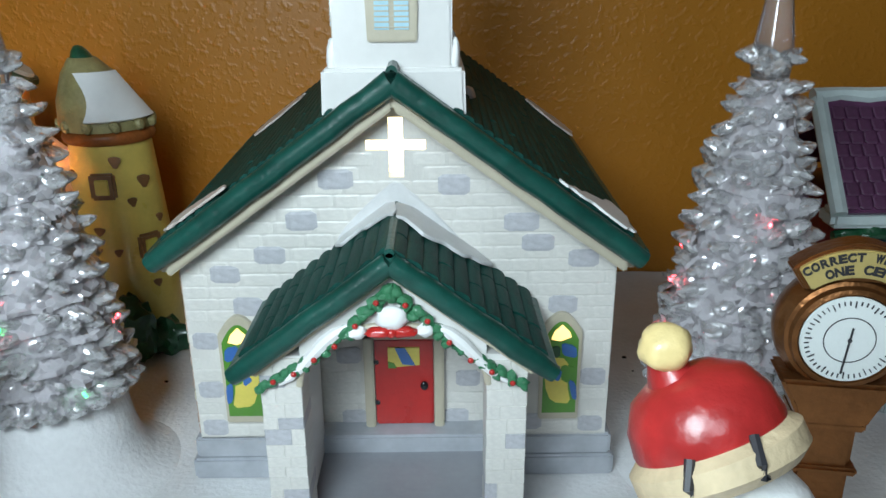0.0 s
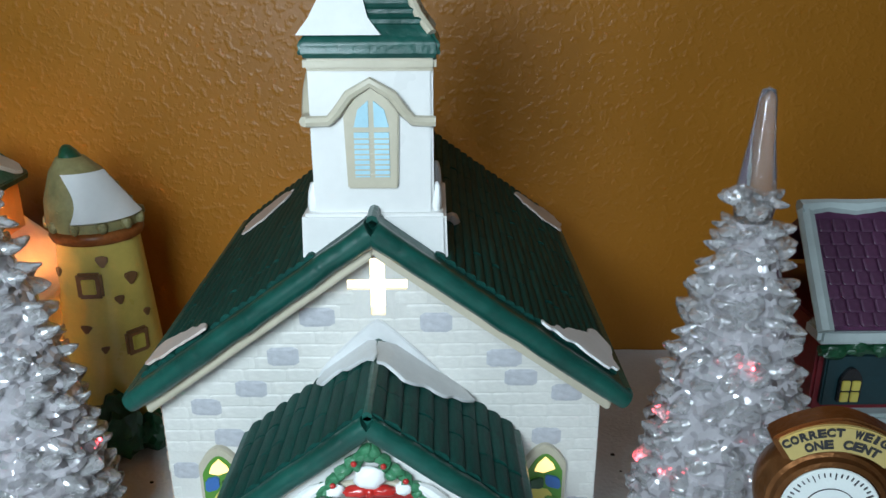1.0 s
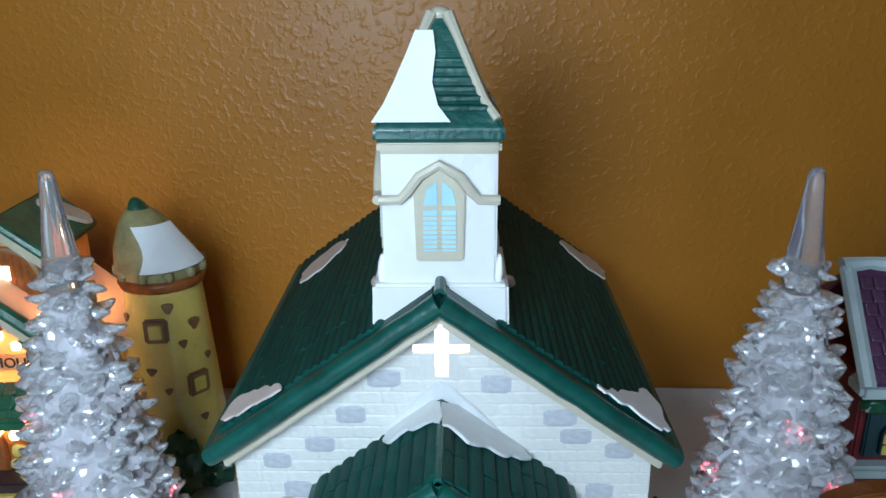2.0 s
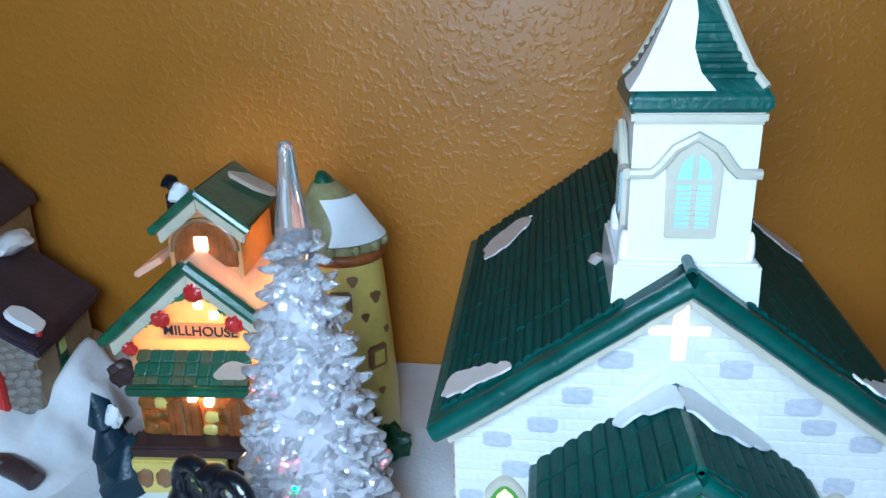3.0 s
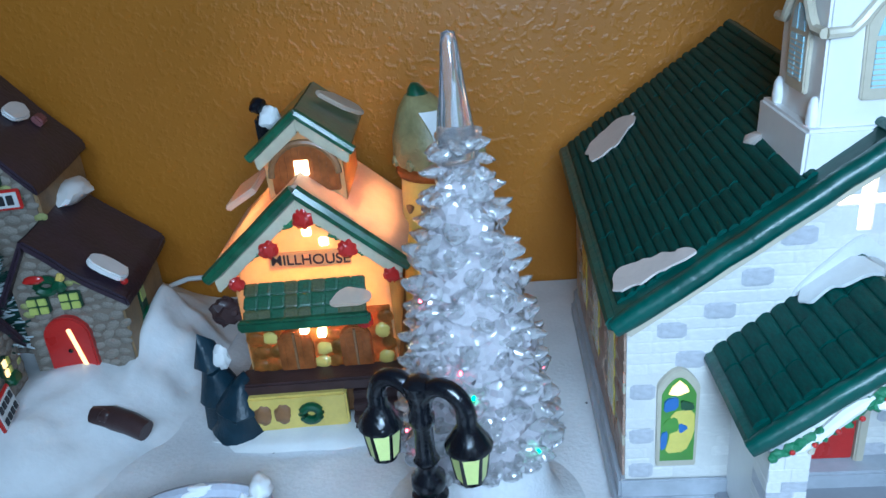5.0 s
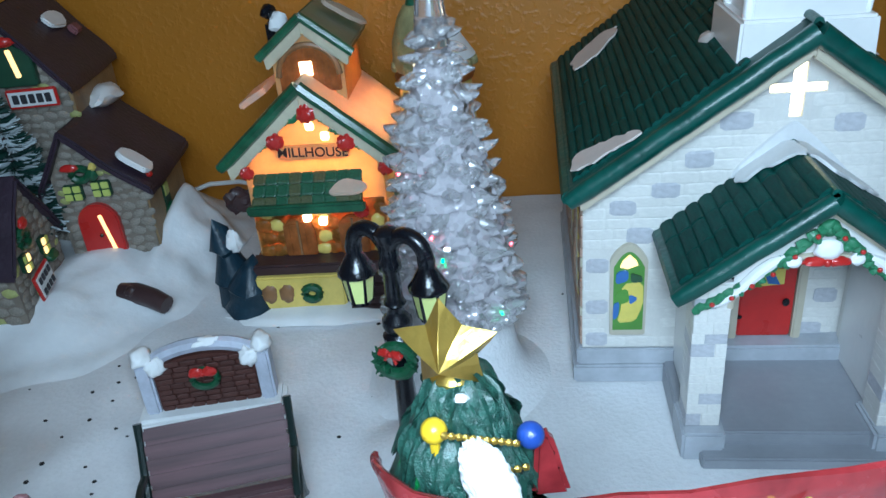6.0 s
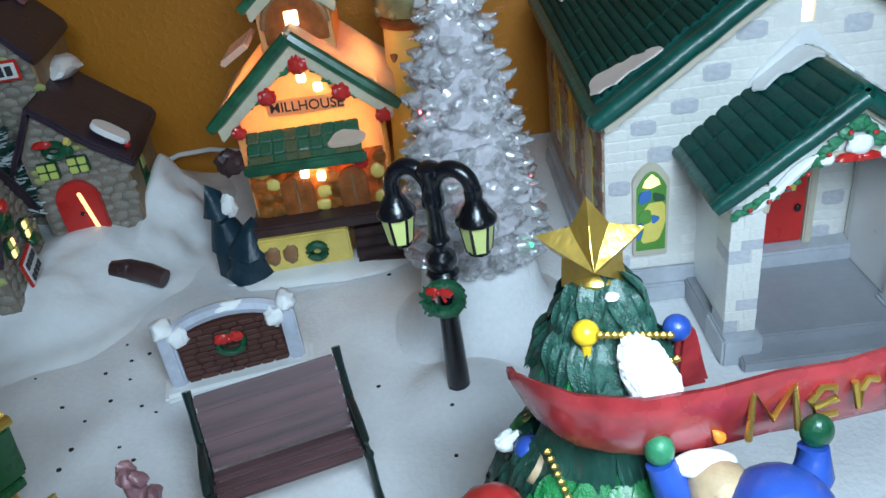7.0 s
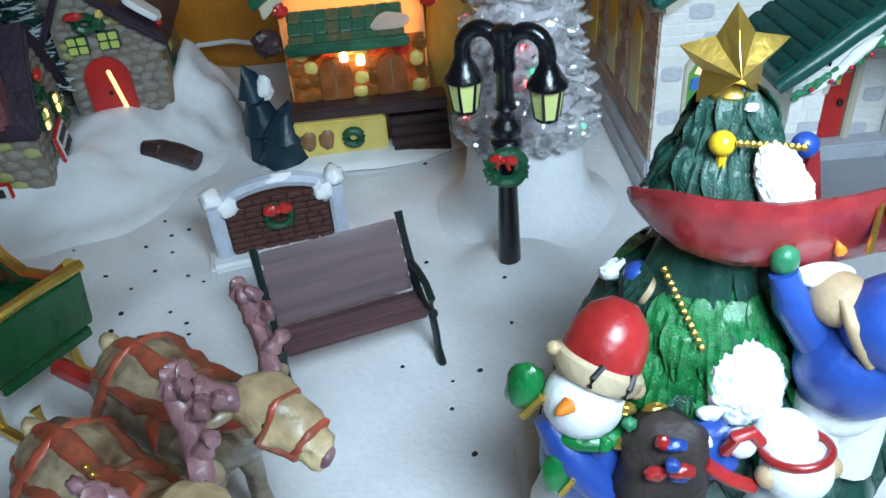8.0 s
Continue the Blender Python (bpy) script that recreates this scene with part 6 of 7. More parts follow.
def banner():
    """A red ribbon with a rolled edge, from the tree's west side round its front and off to the east."""
    line = [(-0.37, 0.0, 1.88), (-0.335, -0.07, 1.88), (-0.28, -0.17, 1.875), (-0.15, -0.29, 1.865), (0.08, -0.335, 1.845), (0.32, -0.31, 1.82), (0.56, -0.27, 1.82), (0.80, -0.24, 1.82), (1.05, -0.20, 1.82), (1.35, -0.14, 1.82), (1.70, -0.06, 1.82), (2.1, 0.0, 1.82), (2.6, 0.03, 1.82)]
    high = [0.02, 0.075, 0.12, 0.15, 0.165, 0.175, 0.18, 0.18, 0.18, 0.18, 0.18, 0.17, 0.15]
    bm = bmesh.new()
    rows = []
    for i, ((x, y, z), h) in enumerate(zip(line, high)):
        ring = []
        for k in range(10):
            a = 2 * math.pi * k / 10
            ring.append(bm.verts.new((x, y - 0.035 * math.cos(a) - 0.03 * math.sin(a), z + h * math.sin(a) + 0.022 * noise.noise(Vector((i * 0.8, k * 0.5, 2))))))
        rows.append(ring)
    for a, b in zip(rows, rows[1:]):
        for k in range(10):
            bm.faces.new((a[k], a[(k + 1) % 10], b[(k + 1) % 10], b[k]))
    bm.faces.new(rows[0][::-1])
    bm.faces.new(rows[-1])
    bmesh.ops.recalc_face_normals(bm, faces=bm.faces)
    bmesh.ops.subdivide_edges(bm, edges=list(bm.edges), cuts=1, smooth=1.0)
    return bm


ban = part("banner", banner(), REDB, orn, "worn red ribbon banner with gold lettering", 60)
part("banner_fold", moved(prism([(0.0, 0.02), (0.03, 0.04), (0.06, 0.01), (0.085, -0.07), (0.10, -0.15), (0.135, -0.28), (-0.02, -0.28)], -0.03, 0.03, 0.02), 0.275, -0.06, 2.04, 0, 0, 8), REDB, ban)
STROKES = {"M": [(0, 0), (0.02, 0.20), (0.09, 0.07), (0.17, 0.20), (0.19, 0.0)], "e": [(0.01, 0.07), (0.10, 0.09), (0.09, 0.14), (0.04, 0.15), (0.0, 0.10), (0.02, 0.03), (0.10, 0.03)],
           "r": [(0.02, 0.14), (0.04, 0.03), (0.045, 0.10), (0.07, 0.14), (0.11, 0.13)], "y": [(0.0, 0.14), (0.03, 0.07), (0.07, 0.06), (0.12, 0.15), (0.07, 0.02), (0.03, -0.09), (-0.01, -0.05), (0.04, -0.02)]}


def script(word, x, y, z, slope, turn):
    for c in word:
        pts = [(px, 0, pz) for px, pz in STROKES[c]]
        b = tube(pts, 0.014, 7)
        part("letter", moved(b, x, y, z, -8, 0, turn), GOLD, ban, "gold raised letter " + c)
        w = {"M": 0.235, "e": 0.145, "r": 0.135, "y": 0.15}[c]
        x, y, z = x + w * math.cos(radians(turn)), y + w * math.sin(radians(turn)), z + w * slope


script("Merry", 0.45, -0.365, 1.745, 0.04, 8)


# snowman in a red cap, a blue snowman seen from behind, a sack with toys and a small white bear shape
multi("snowman", [
    (blob(-0.62, -0.44, 1.18, 0.17, 0.16, 0.17), SNOWB),
    (moved(lathe([(0.165, 0.0), (0.17, 0.05), (0.16, 0.13), (0.125, 0.215), (0.06, 0.27), (0.0, 0.28)], 48), -0.555, -0.385, 1.325, -20, 28, 0), REDS),
    (moved(lathe([(0.12, -0.06), (0.17, -0.065), (0.192, -0.035), (0.192, 0.015), (0.165, 0.04), (0.12, 0.03)], 48), -0.555, -0.385, 1.315, -20, 28, 0), CREAMP),
    (moved(lathe([(0.0, -0.03), (0.036, 0.0), (0.022, 0.05), (0.0, 0.08)], 10), -0.70, -0.55, 1.27, 0, -100, 30), ORANGE),
    (blob(-0.58, -0.42, 0.82, 0.22, 0.20, 0.27), BLUE), (blob(-0.58, -0.42, 0.42, 0.27, 0.24, 0.33), SNOWB),
    (tube([(-0.77, -0.44, 1.10), (-0.72, -0.50, 1.0), (-0.63, -0.58, 0.90), (-0.55, -0.62, 0.80)], [0.06, 0.08, 0.085, 0.07], 12), BLUE), (blob(-0.53, -0.66, 0.76, 0.06, 0.05, 0.05), REDS),
    (blob(-0.85, -0.36, 1.20, 0.085, 0.07, 0.12, 0.2), FIRG), (blob(-0.74, -0.56, 0.88, 0.08, 0.06, 0.12, 0.2), FIRG), (tube([(-0.87, -0.43, 1.10), (-0.79, -0.45, 1.22)], 0.020, 6), GOLD), (tube([(-0.74, -0.62, 0.82), (-0.69, -0.63, 0.92)], 0.016, 6), GOLD),
    (tube([(-0.60 + 0.155 * math.cos(a), -0.42 + 0.15 * math.sin(a), 1.05) for a in [2 * math.pi * k / 16 for k in range(16)]], 0.036, 8, True), FIRG), *[(blob(-0.56 + 0.07 * k, -0.585 + 0.02 * k * k, 1.06 - 0.02 * k, 0.032, 0.028, 0.034, 0.3, seed=k), (FIRG, GOLD, FIRG)[k]) for k in range(3)],
    (blob(-0.655, -0.545, 1.245, 0.014), BLACK), (blob(-0.60, -0.56, 1.24, 0.014), BLACK),
    *[(moved(tube([(0.190 * math.cos(radians(q)), 0.190 * math.sin(radians(q)), -0.05), (0.199 * math.cos(radians(q)), 0.199 * math.sin(radians(q)), -0.01), (0.176 * math.cos(radians(q + 6)), 0.176 * math.sin(radians(q + 6)), 0.045)], 0.013, 6), -0.555, -0.385, 1.315, -20, 28, 0), BARS) for q in (-118, -72)], (blob(-0.735, -0.37, 1.41, 0.030), TAN), (blob(-0.40, -0.40, 1.17, 0.045), TAN),
], orn, label="white snowman in a red cap and blue coat")
multi("snowman", [
    (blob(0.44, -0.50, 1.31, 0.24, 0.21, 0.24), BLUE), (blob(0.43, -0.47, 1.06, 0.18, 0.15, 0.12), SNOWB), (tube([(0.345, -0.48, 1.14), (0.345, -0.50, 0.90), (0.345, -0.51, 0.72)], [0.10, 0.105, 0.10], 14), SNOWB), (tube([(0.53, -0.48, 1.14), (0.53, -0.50, 0.90), (0.53, -0.51, 0.72)], [0.10, 0.105, 0.10], 14), SNOWB), (blob(0.43, -0.40, 0.45, 0.30, 0.28, 0.28, 0.2), FIRD),
    (tube([(0.28, -0.45, 1.42), (0.17, -0.41, 1.58), (0.13, -0.38, 1.70)], [0.09, 0.075, 0.055], 10), BLUE), (blob(0.13, -0.37, 1.75, 0.055, 0.05, 0.065), LEAF),
    (tube([(0.58, -0.45, 1.42), (0.68, -0.41, 1.60), (0.68, -0.38, 1.70)], [0.09, 0.075, 0.055], 10), BLUE), (blob(0.69, -0.37, 1.76, 0.06, 0.05, 0.07), LEAFD),
    (blob(0.33, -0.44, 1.60, 0.115, 0.12, 0.11), TAN), (blob(0.29, -0.38, 1.67, 0.12, 0.06, 0.045), SNOWB), (blob(0.50, -0.56, 1.56, 0.20, 0.19, 0.19), BLUE),
    (blob(0.60, -0.70, 1.44, 0.062), TAN), (tube([(0.30, -0.52, 1.66), (0.31, -0.60, 1.60), (0.34, -0.64, 1.52), (0.38, -0.66, 1.45)], [0.02, 0.028, 0.028, 0.02], 8), TAN),
    (moved(lathe([(0.0, 0.0), (0.025, 0.0), (0.0, 0.09)], 8), 0.36, -0.33, 1.74, 20, -30, 0), ORANGE),
], orn, label="snowman in a blue coat and cap holding up the banner")
multi("sack", [(blob(-0.33, -0.62, 0.92, 0.20, 0.18, 0.30, 0.25), BAG), (blob(-0.16, -0.62, 1.02, 0.14, 0.10, 0.14, 0.4), BLUE),
               (tube([(-0.12, -0.70, 1.10), (-0.10, -0.72, 1.20), (-0.04, -0.72, 1.22), (0.0, -0.72, 1.16)], 0.026, 8), REDS), (blob(-0.06, -0.69, 1.13, 0.06), SNOWB),
               (tube([(-0.20, -0.72, 1.06), (-0.10, -0.74, 0.98), (0.0, -0.74, 0.92)], 0.03, 6), REDS), (blob(-0.36, -0.62, 0.40, 0.26, 0.22, 0.34, 0.2), BAG),
               *[(blob(-0.33 + 0.20 * math.cos(q * 2.4) * (0.5 + 0.5 * math.sin(q)), -0.62 + 0.16 * math.sin(q * 2.4), 1.12 + 0.06 * math.sin(q * 1.7), 0.03 + 0.025 * (q % 3) / 2, 0.03, 0.03, 0.3, seed=q), (BLUE, GOLD, REDS, SNOWB, LEAF)[q % 5]) for q in range(16)]], orn, label="dark sack with wrapped toys")
multi("bear", [(blob(0.17, -0.72, 0.98, 0.14, 0.13, 0.13), SNOWB), (moved(tube([(0.128 * math.cos(a), 0.120 * math.sin(a), 0.0) for a in [2 * math.pi * k / 22 for k in range(22)]], 0.019, 8, True), 0.17, -0.685, 1.06, -12, -6, 0), REDS), (blob(0.15, -0.62, 1.07, 0.125, 0.11, 0.10, 0.1), SNOWB),
               (blob(0.05, -0.74, 0.98, 0.05), TAN), (blob(0.30, -0.72, 0.98, 0.05), TAN), (blob(0.17, -0.70, 0.55, 0.20, 0.16, 0.34), SNOWB), (blob(0.17, -0.70, 0.22, 0.24, 0.18, 0.18), SNOWB)], orn, label="small white figure with a red band")

# ---- snowman in the red cap at the east end ----
multi("snowman_figurine", [
    (blob(0, 0, 0.55, 0.40, 0.36, 0.55), SNOWB), (blob(0, 0, 1.30, 0.32, 0.29, 0.38), BLUE), (blob(0.09, -0.02, 1.93, 0.235, 0.22, 0.24), SNOWB),
    (moved(lathe([(0.205, 0.0), (0.215, 0.05), (0.205, 0.12), (0.165, 0.19), (0.085, 0.235), (0.0, 0.245)], 52), 0.015, 0.02, 2.185, -26, -24, 0), REDS),
    (moved(lathe([(0.15, -0.06), (0.21, -0.065), (0.245, -0.035), (0.245, 0.02), (0.21, 0.05), (0.15, 0.04)], 52), 0.02, 0.02, 2.17, -26, -24, 0), CREAMP),
    (tube([(-0.06, 0.06, 2.33), (-0.11, 0.08, 2.37), (-0.13, 0.09, 2.43)], [0.11, 0.07, 0.045], 10), REDS), (blob(-0.130, 0.085, 2.462, 0.072, 0.068, 0.070, 0.15), YCREAM),
    *[(moved(tube([(0.236 * math.cos(radians(q)), 0.236 * math.sin(radians(q)), -0.045), (0.250 * math.cos(radians(q)), 0.250 * math.sin(radians(q)), -0.01), (0.222 * math.cos(radians(q + 6)), 0.222 * math.sin(radians(q + 6)), 0.055)], 0.014, 6), 0.02, 0.02, 2.17, -26, -24, 0), BARS) for q in (-118, -74)],
    (blob(0.12, -0.215, 1.93, 0.012), BLACK), (blob(0.19, -0.18, 1.95, 0.012), BLACK), (moved(lathe([(0, 0), (0.03, 0), (0, 0.12)], 8), 0.15, -0.21, 1.86, 95, 0, 15), ORANGE),
], m=at(1.02, -2.92, 0, 0, 0, 0), label="painted snowman figurine in a red cap with cream pompom", category="snowman")

# ---- penny weighing machine ----
COPPER = mat("antique_copper_paint", (0.26, 0.105, 0.035), 0.33, metal=0.75, var=0.35, low=5, high=30, bump=0.25)
DIALW = mat("white_dial_enamel", (0.80, 0.84, 0.82), 0.3, var=0.04)
BRASS = mat("yellow_brass_plate", (0.62, 0.48, 0.18), 0.35, metal=0.3, var=0.12, low=4, high=25)
scale = thing("weighing_machine", 2.40, -1.05, 0, -10, "antique copper penny weighing machine with a white dial", "scale")
part("platform", box(-0.42, 0.42, -0.62, 0.30, 0.0, 0.12, 0.03), COPPER, scale)
part("stem", join(box(-0.15, 0.15, -0.05, 0.19, 0.10, 1.12, 0.03), box(-0.18, 0.18, -0.08, 0.22, 0.78, 0.83, 0.015), box(-0.18, 0.18, -0.08, 0.22, 1.06, 1.12, 0.015), box(-0.20, 0.20, -0.10, 0.22, 0.10, 0.25, 0.02)), COPPER, scale, "square copper column with mouldings")
part("shoulder", prism([(-0.17, 1.10), (0.17, 1.10), (0.22, 1.22), (0.30, 1.36), (-0.30, 1.36), (-0.22, 1.22)], -0.10, 0.20, 0.02), COPPER, scale)
part("housing", moved(lathe([(0.0, -0.16), (0.27, -0.16), (0.325, -0.10), (0.340, -0.02), (0.335, 0.04), (0.315, 0.07), (0.305, 0.105), (0.285, 0.115), (0.275, 0.145), (0.25, 0.155), (0.235, 0.12), (0.0, 0.12)], 44), 0, 0.05, 1.62, 90), COPPER, scale, "round stepped copper housing")
dial = part("dial", moved(lathe([(0.0, 0.0), (0.235, 0.0), (0.24, 0.012), (0.235, 0.02), (0.0, 0.02)], 40), 0, -0.085, 1.62, 90), DIALW, scale, "white dial with black graduation")
for k in range(48):
    a = 2 * math.pi * k / 48
    ln = 0.022 if k % 4 else 0.036
    b = box(-0.0028, 0.0028, -0.004, 0.004, 0.218 - ln, 0.218, 0)
    part("mark", moved(b, 0, -0.107, 1.62, 0, math.degrees(a), 0), BARS, dial)
part("ring", moved(tube([(0.125 * math.cos(a), 0, 0.125 * math.sin(a)) for a in [2 * math.pi * k / 36 for k in range(36)]], 0.003, 5, True), 0, -0.107, 1.62), BARS, dial)
part("needle", moved(box(-0.004, 0.004, -0.004, 0.004, -0.19, 0.07, 0), 0, -0.112, 1.62, 0, 5, 0), BARS, dial, "thin black needle")
part("boss", moved(blob(0, 0, 0, 0.011), 0, -0.112, 1.62), BARS, dial)


def sign_plate():
    out = [(0.46 * math.cos(a), 1.62 + 0.49 * math.sin(a)) for a in [radians(50 + 80 * k / 14) for k in range(15)]]
    inn = [(0.34 * math.cos(a), 1.62 + 0.345 * math.sin(a)) for a in [radians(130 - 80 * k / 14) for k in range(15)]]
    return out + inn


part("sign_back", prism(grown(sign_plate(), 0, 2.05, 0.03), -0.09, 0.05, 0.012), COPPER, scale)
plate = part("sign_plate", prism(sign_plate(), -0.115, -0.08, 0.008), BRASS, scale, "brass plate lettered CORRECT WEIGHT ONE CENT")


def arched_text(text, radius, size, step_deg):
    n = len(text)
    for k, c in enumerate(text):
        if c == " ":
            continue
        a = 90 + step_deg * (n - 1) / 2 - step_deg * k
        b = lettering(c, size, size * (0.26 if c == "I" else 0.66), 0.004, 0.004)
        moved(b, radius * math.cos(radians(a)), -0.118, 1.62 + radius * 1.04 * math.sin(radians(a)), 0, 90 - a, 0)
        part("letter", b, BARS, plate)


arched_text("CORRECT WEIGHT", 0.437, 0.060, 5.6)
arched_text("ONE CENT", 0.374, 0.064, 6.8)

# ---- shop with a purple roof ----
PURPLE = mat("purple_plum_shingle", (0.085, 0.028, 0.070), 0.4, var=0.35, low=5, high=30, bump=0.3, coat=0.2, piece=0.3)
PALEG = mat("pale_blue_green_snow_trim", (0.52, 0.60, 0.60), 0.4, var=0.12, low=5, high=25, bump=0.15)
SHOPRED = mat("deep_red_wall_paint", (0.22, 0.022, 0.03), 0.4, var=0.25, low=4, high=25)
SHOPBLUE = mat("dark_blue_green_front", (0.015, 0.05, 0.06), 0.4, var=0.3, low=4, high=25)
shop = thing("ceramic_shop", 4.35, 0.95, 0, 0, "ceramic shop with purple roof and lit yellow windows", "shop")
part("wall", box(-0.98, 0.98, 0.08, 1.5, 0, 1.62, 0.02), SHOPRED, shop, "deep red wall")
part("front_band", box(-0.92, 0.92, 0.03, 0.10, 0.95, 1.40, 0.015), SHOPBLUE, shop, "dark blue shop front")
part("cornice", box(-1.06, 1.06, -0.06, 0.20, 1.52, 1.66, 0.035), PALEG, shop, "pale snowy cornice")
part("sill_band", box(-1.04, 1.04, -0.04, 0.16, 0.78, 0.90, 0.03), PALEG, shop)
rp = part("roof", moved(box(-0.98, 0.98, -0.03, 0.92, -0.04, 0.04, 0.01), 0, -0.02, 1.66, 52), PURPLE, shop, "purple plum roof slope")
for j in range(8):
    for k in range(18):
        c, sn = math.cos(radians(52)), math.sin(radians(52))
        s = 0.05 + 0.108 * j
        piece("shingle", shingle_me, rp, -0.93 + 0.109 * k + (0.03 if j % 2 else 0), -0.02 + s * c - 0.045 * sn, 1.66 + s * sn + 0.045 * c, (0.10, 0.12, 0.03), (49, 0, 0), PURPLE)
part("roof_edge", tube([(-1.02, -0.06, 1.64), (-1.02, 0.24, 2.02), (-1.02, 0.55, 2.42)], 0.065, 8), PALEG, shop, "pale snowy roof edge")
part("roof_edge", tube([(1.02, -0.06, 1.64), (1.02, 0.24, 2.02), (1.02, 0.55, 2.42)], 0.065, 8), PALEG, shop)
part("ridge", tube([(-1.06 + 0.212 * k, 0.56, 2.43 + 0.025 * (k % 2)) for k in range(11)], [0.075, 0.055] * 5 + [0.07], 8), PALEG, shop, "scalloped pale ridge")
part("roof", moved(box(-0.98, 0.98, -0.03, 1.1, -0.04, 0.04, 0.01), 0, 0.55, 2.40, -38), PURPLE, shop)
for x in (-0.72, -0.30, 0.15, 0.6):
    w = part("window", prism(arch(x, 1.0, 1.30, 0.09), -0.005, 0.05, 0.01), BLACK, shop, "dark framed window with lit yellow panes")
    for dx in (-0.04, 0.04):
        for dz in (1.05, 1.15):
            part("pane", box(x + dx - 0.032, x + dx + 0.032, -0.02, 0.01, dz - 0.042, dz + 0.042, 0.005), GLASSY, w)
shop_garland = part("garland", tube([(-1.0 + 0.2 * k, 0.02, 1.44 + 0.03 * math.sin(k * 1.3)) for k in range(11)], 0.045, 8), LEAFD, shop, "dark green garland")
for k in range(10):
    part("sprig", blob(-0.9 + 0.2 * k, 0.0, 1.44 + 0.03 * math.sin(k * 1.3), 0.11, 0.05, 0.06, 0.4, seed=k), LEAFD, shop_garland)
part("door_step", box(-0.5, 0.5, -0.25, 0.08, 0, 0.12, 0.02), PALEG, shop)

# ---- reindeer pair and sleigh ----
HIDE = mat("brown_reindeer_paint", (0.30, 0.24, 0.15), 0.34, var=0.8, low=5, high=18, bump=0.6, coat=0.3, second=(0.085, 0.045, 0.028))
HIDEL = mat("light_tan_paint", (0.50, 0.38, 0.21), 0.42, var=0.5, low=5, high=18, bump=0.5, coat=0.1, second=(0.22, 0.15, 0.08))
HARNESS = mat("red_brown_harness", (0.34, 0.060, 0.030), 0.36, var=0.6, low=6, high=24, bump=0.3, coat=0.25, second=(0.13, 0.065, 0.040))
ANTLER = mat("dusky_pink_antler", (0.26, 0.130, 0.135), 0.42, var=0.6, low=6, high=20, bump=0.5, coat=0.2, second=(0.13, 0.065, 0.075))


def smooth_tube(pts, radii, sides, steps=4):
    """A tube through the points on a rounded line, with its thickness carried smoothly along."""
    line, thick = [], []
    n = len(pts)
    for i in range(n - 1):
        p = [Vector(pts[max(0, min(n - 1, i + k))]) for k in (-1, 0, 1, 2)]
        for k in range(steps + (i == n - 2)):
            f = k / steps
            line.append(0.5 * (2 * p[1] + (p[2] - p[0]) * f + (2 * p[0] - 5 * p[1] + 4 * p[2] - p[3]) * f * f + (3 * p[1] - p[0] - 3 * p[2] + p[3]) * f ** 3))
            thick.append(radii[i] + (radii[i + 1] - radii[i]) * f)
    return tube(line, thick, sides)


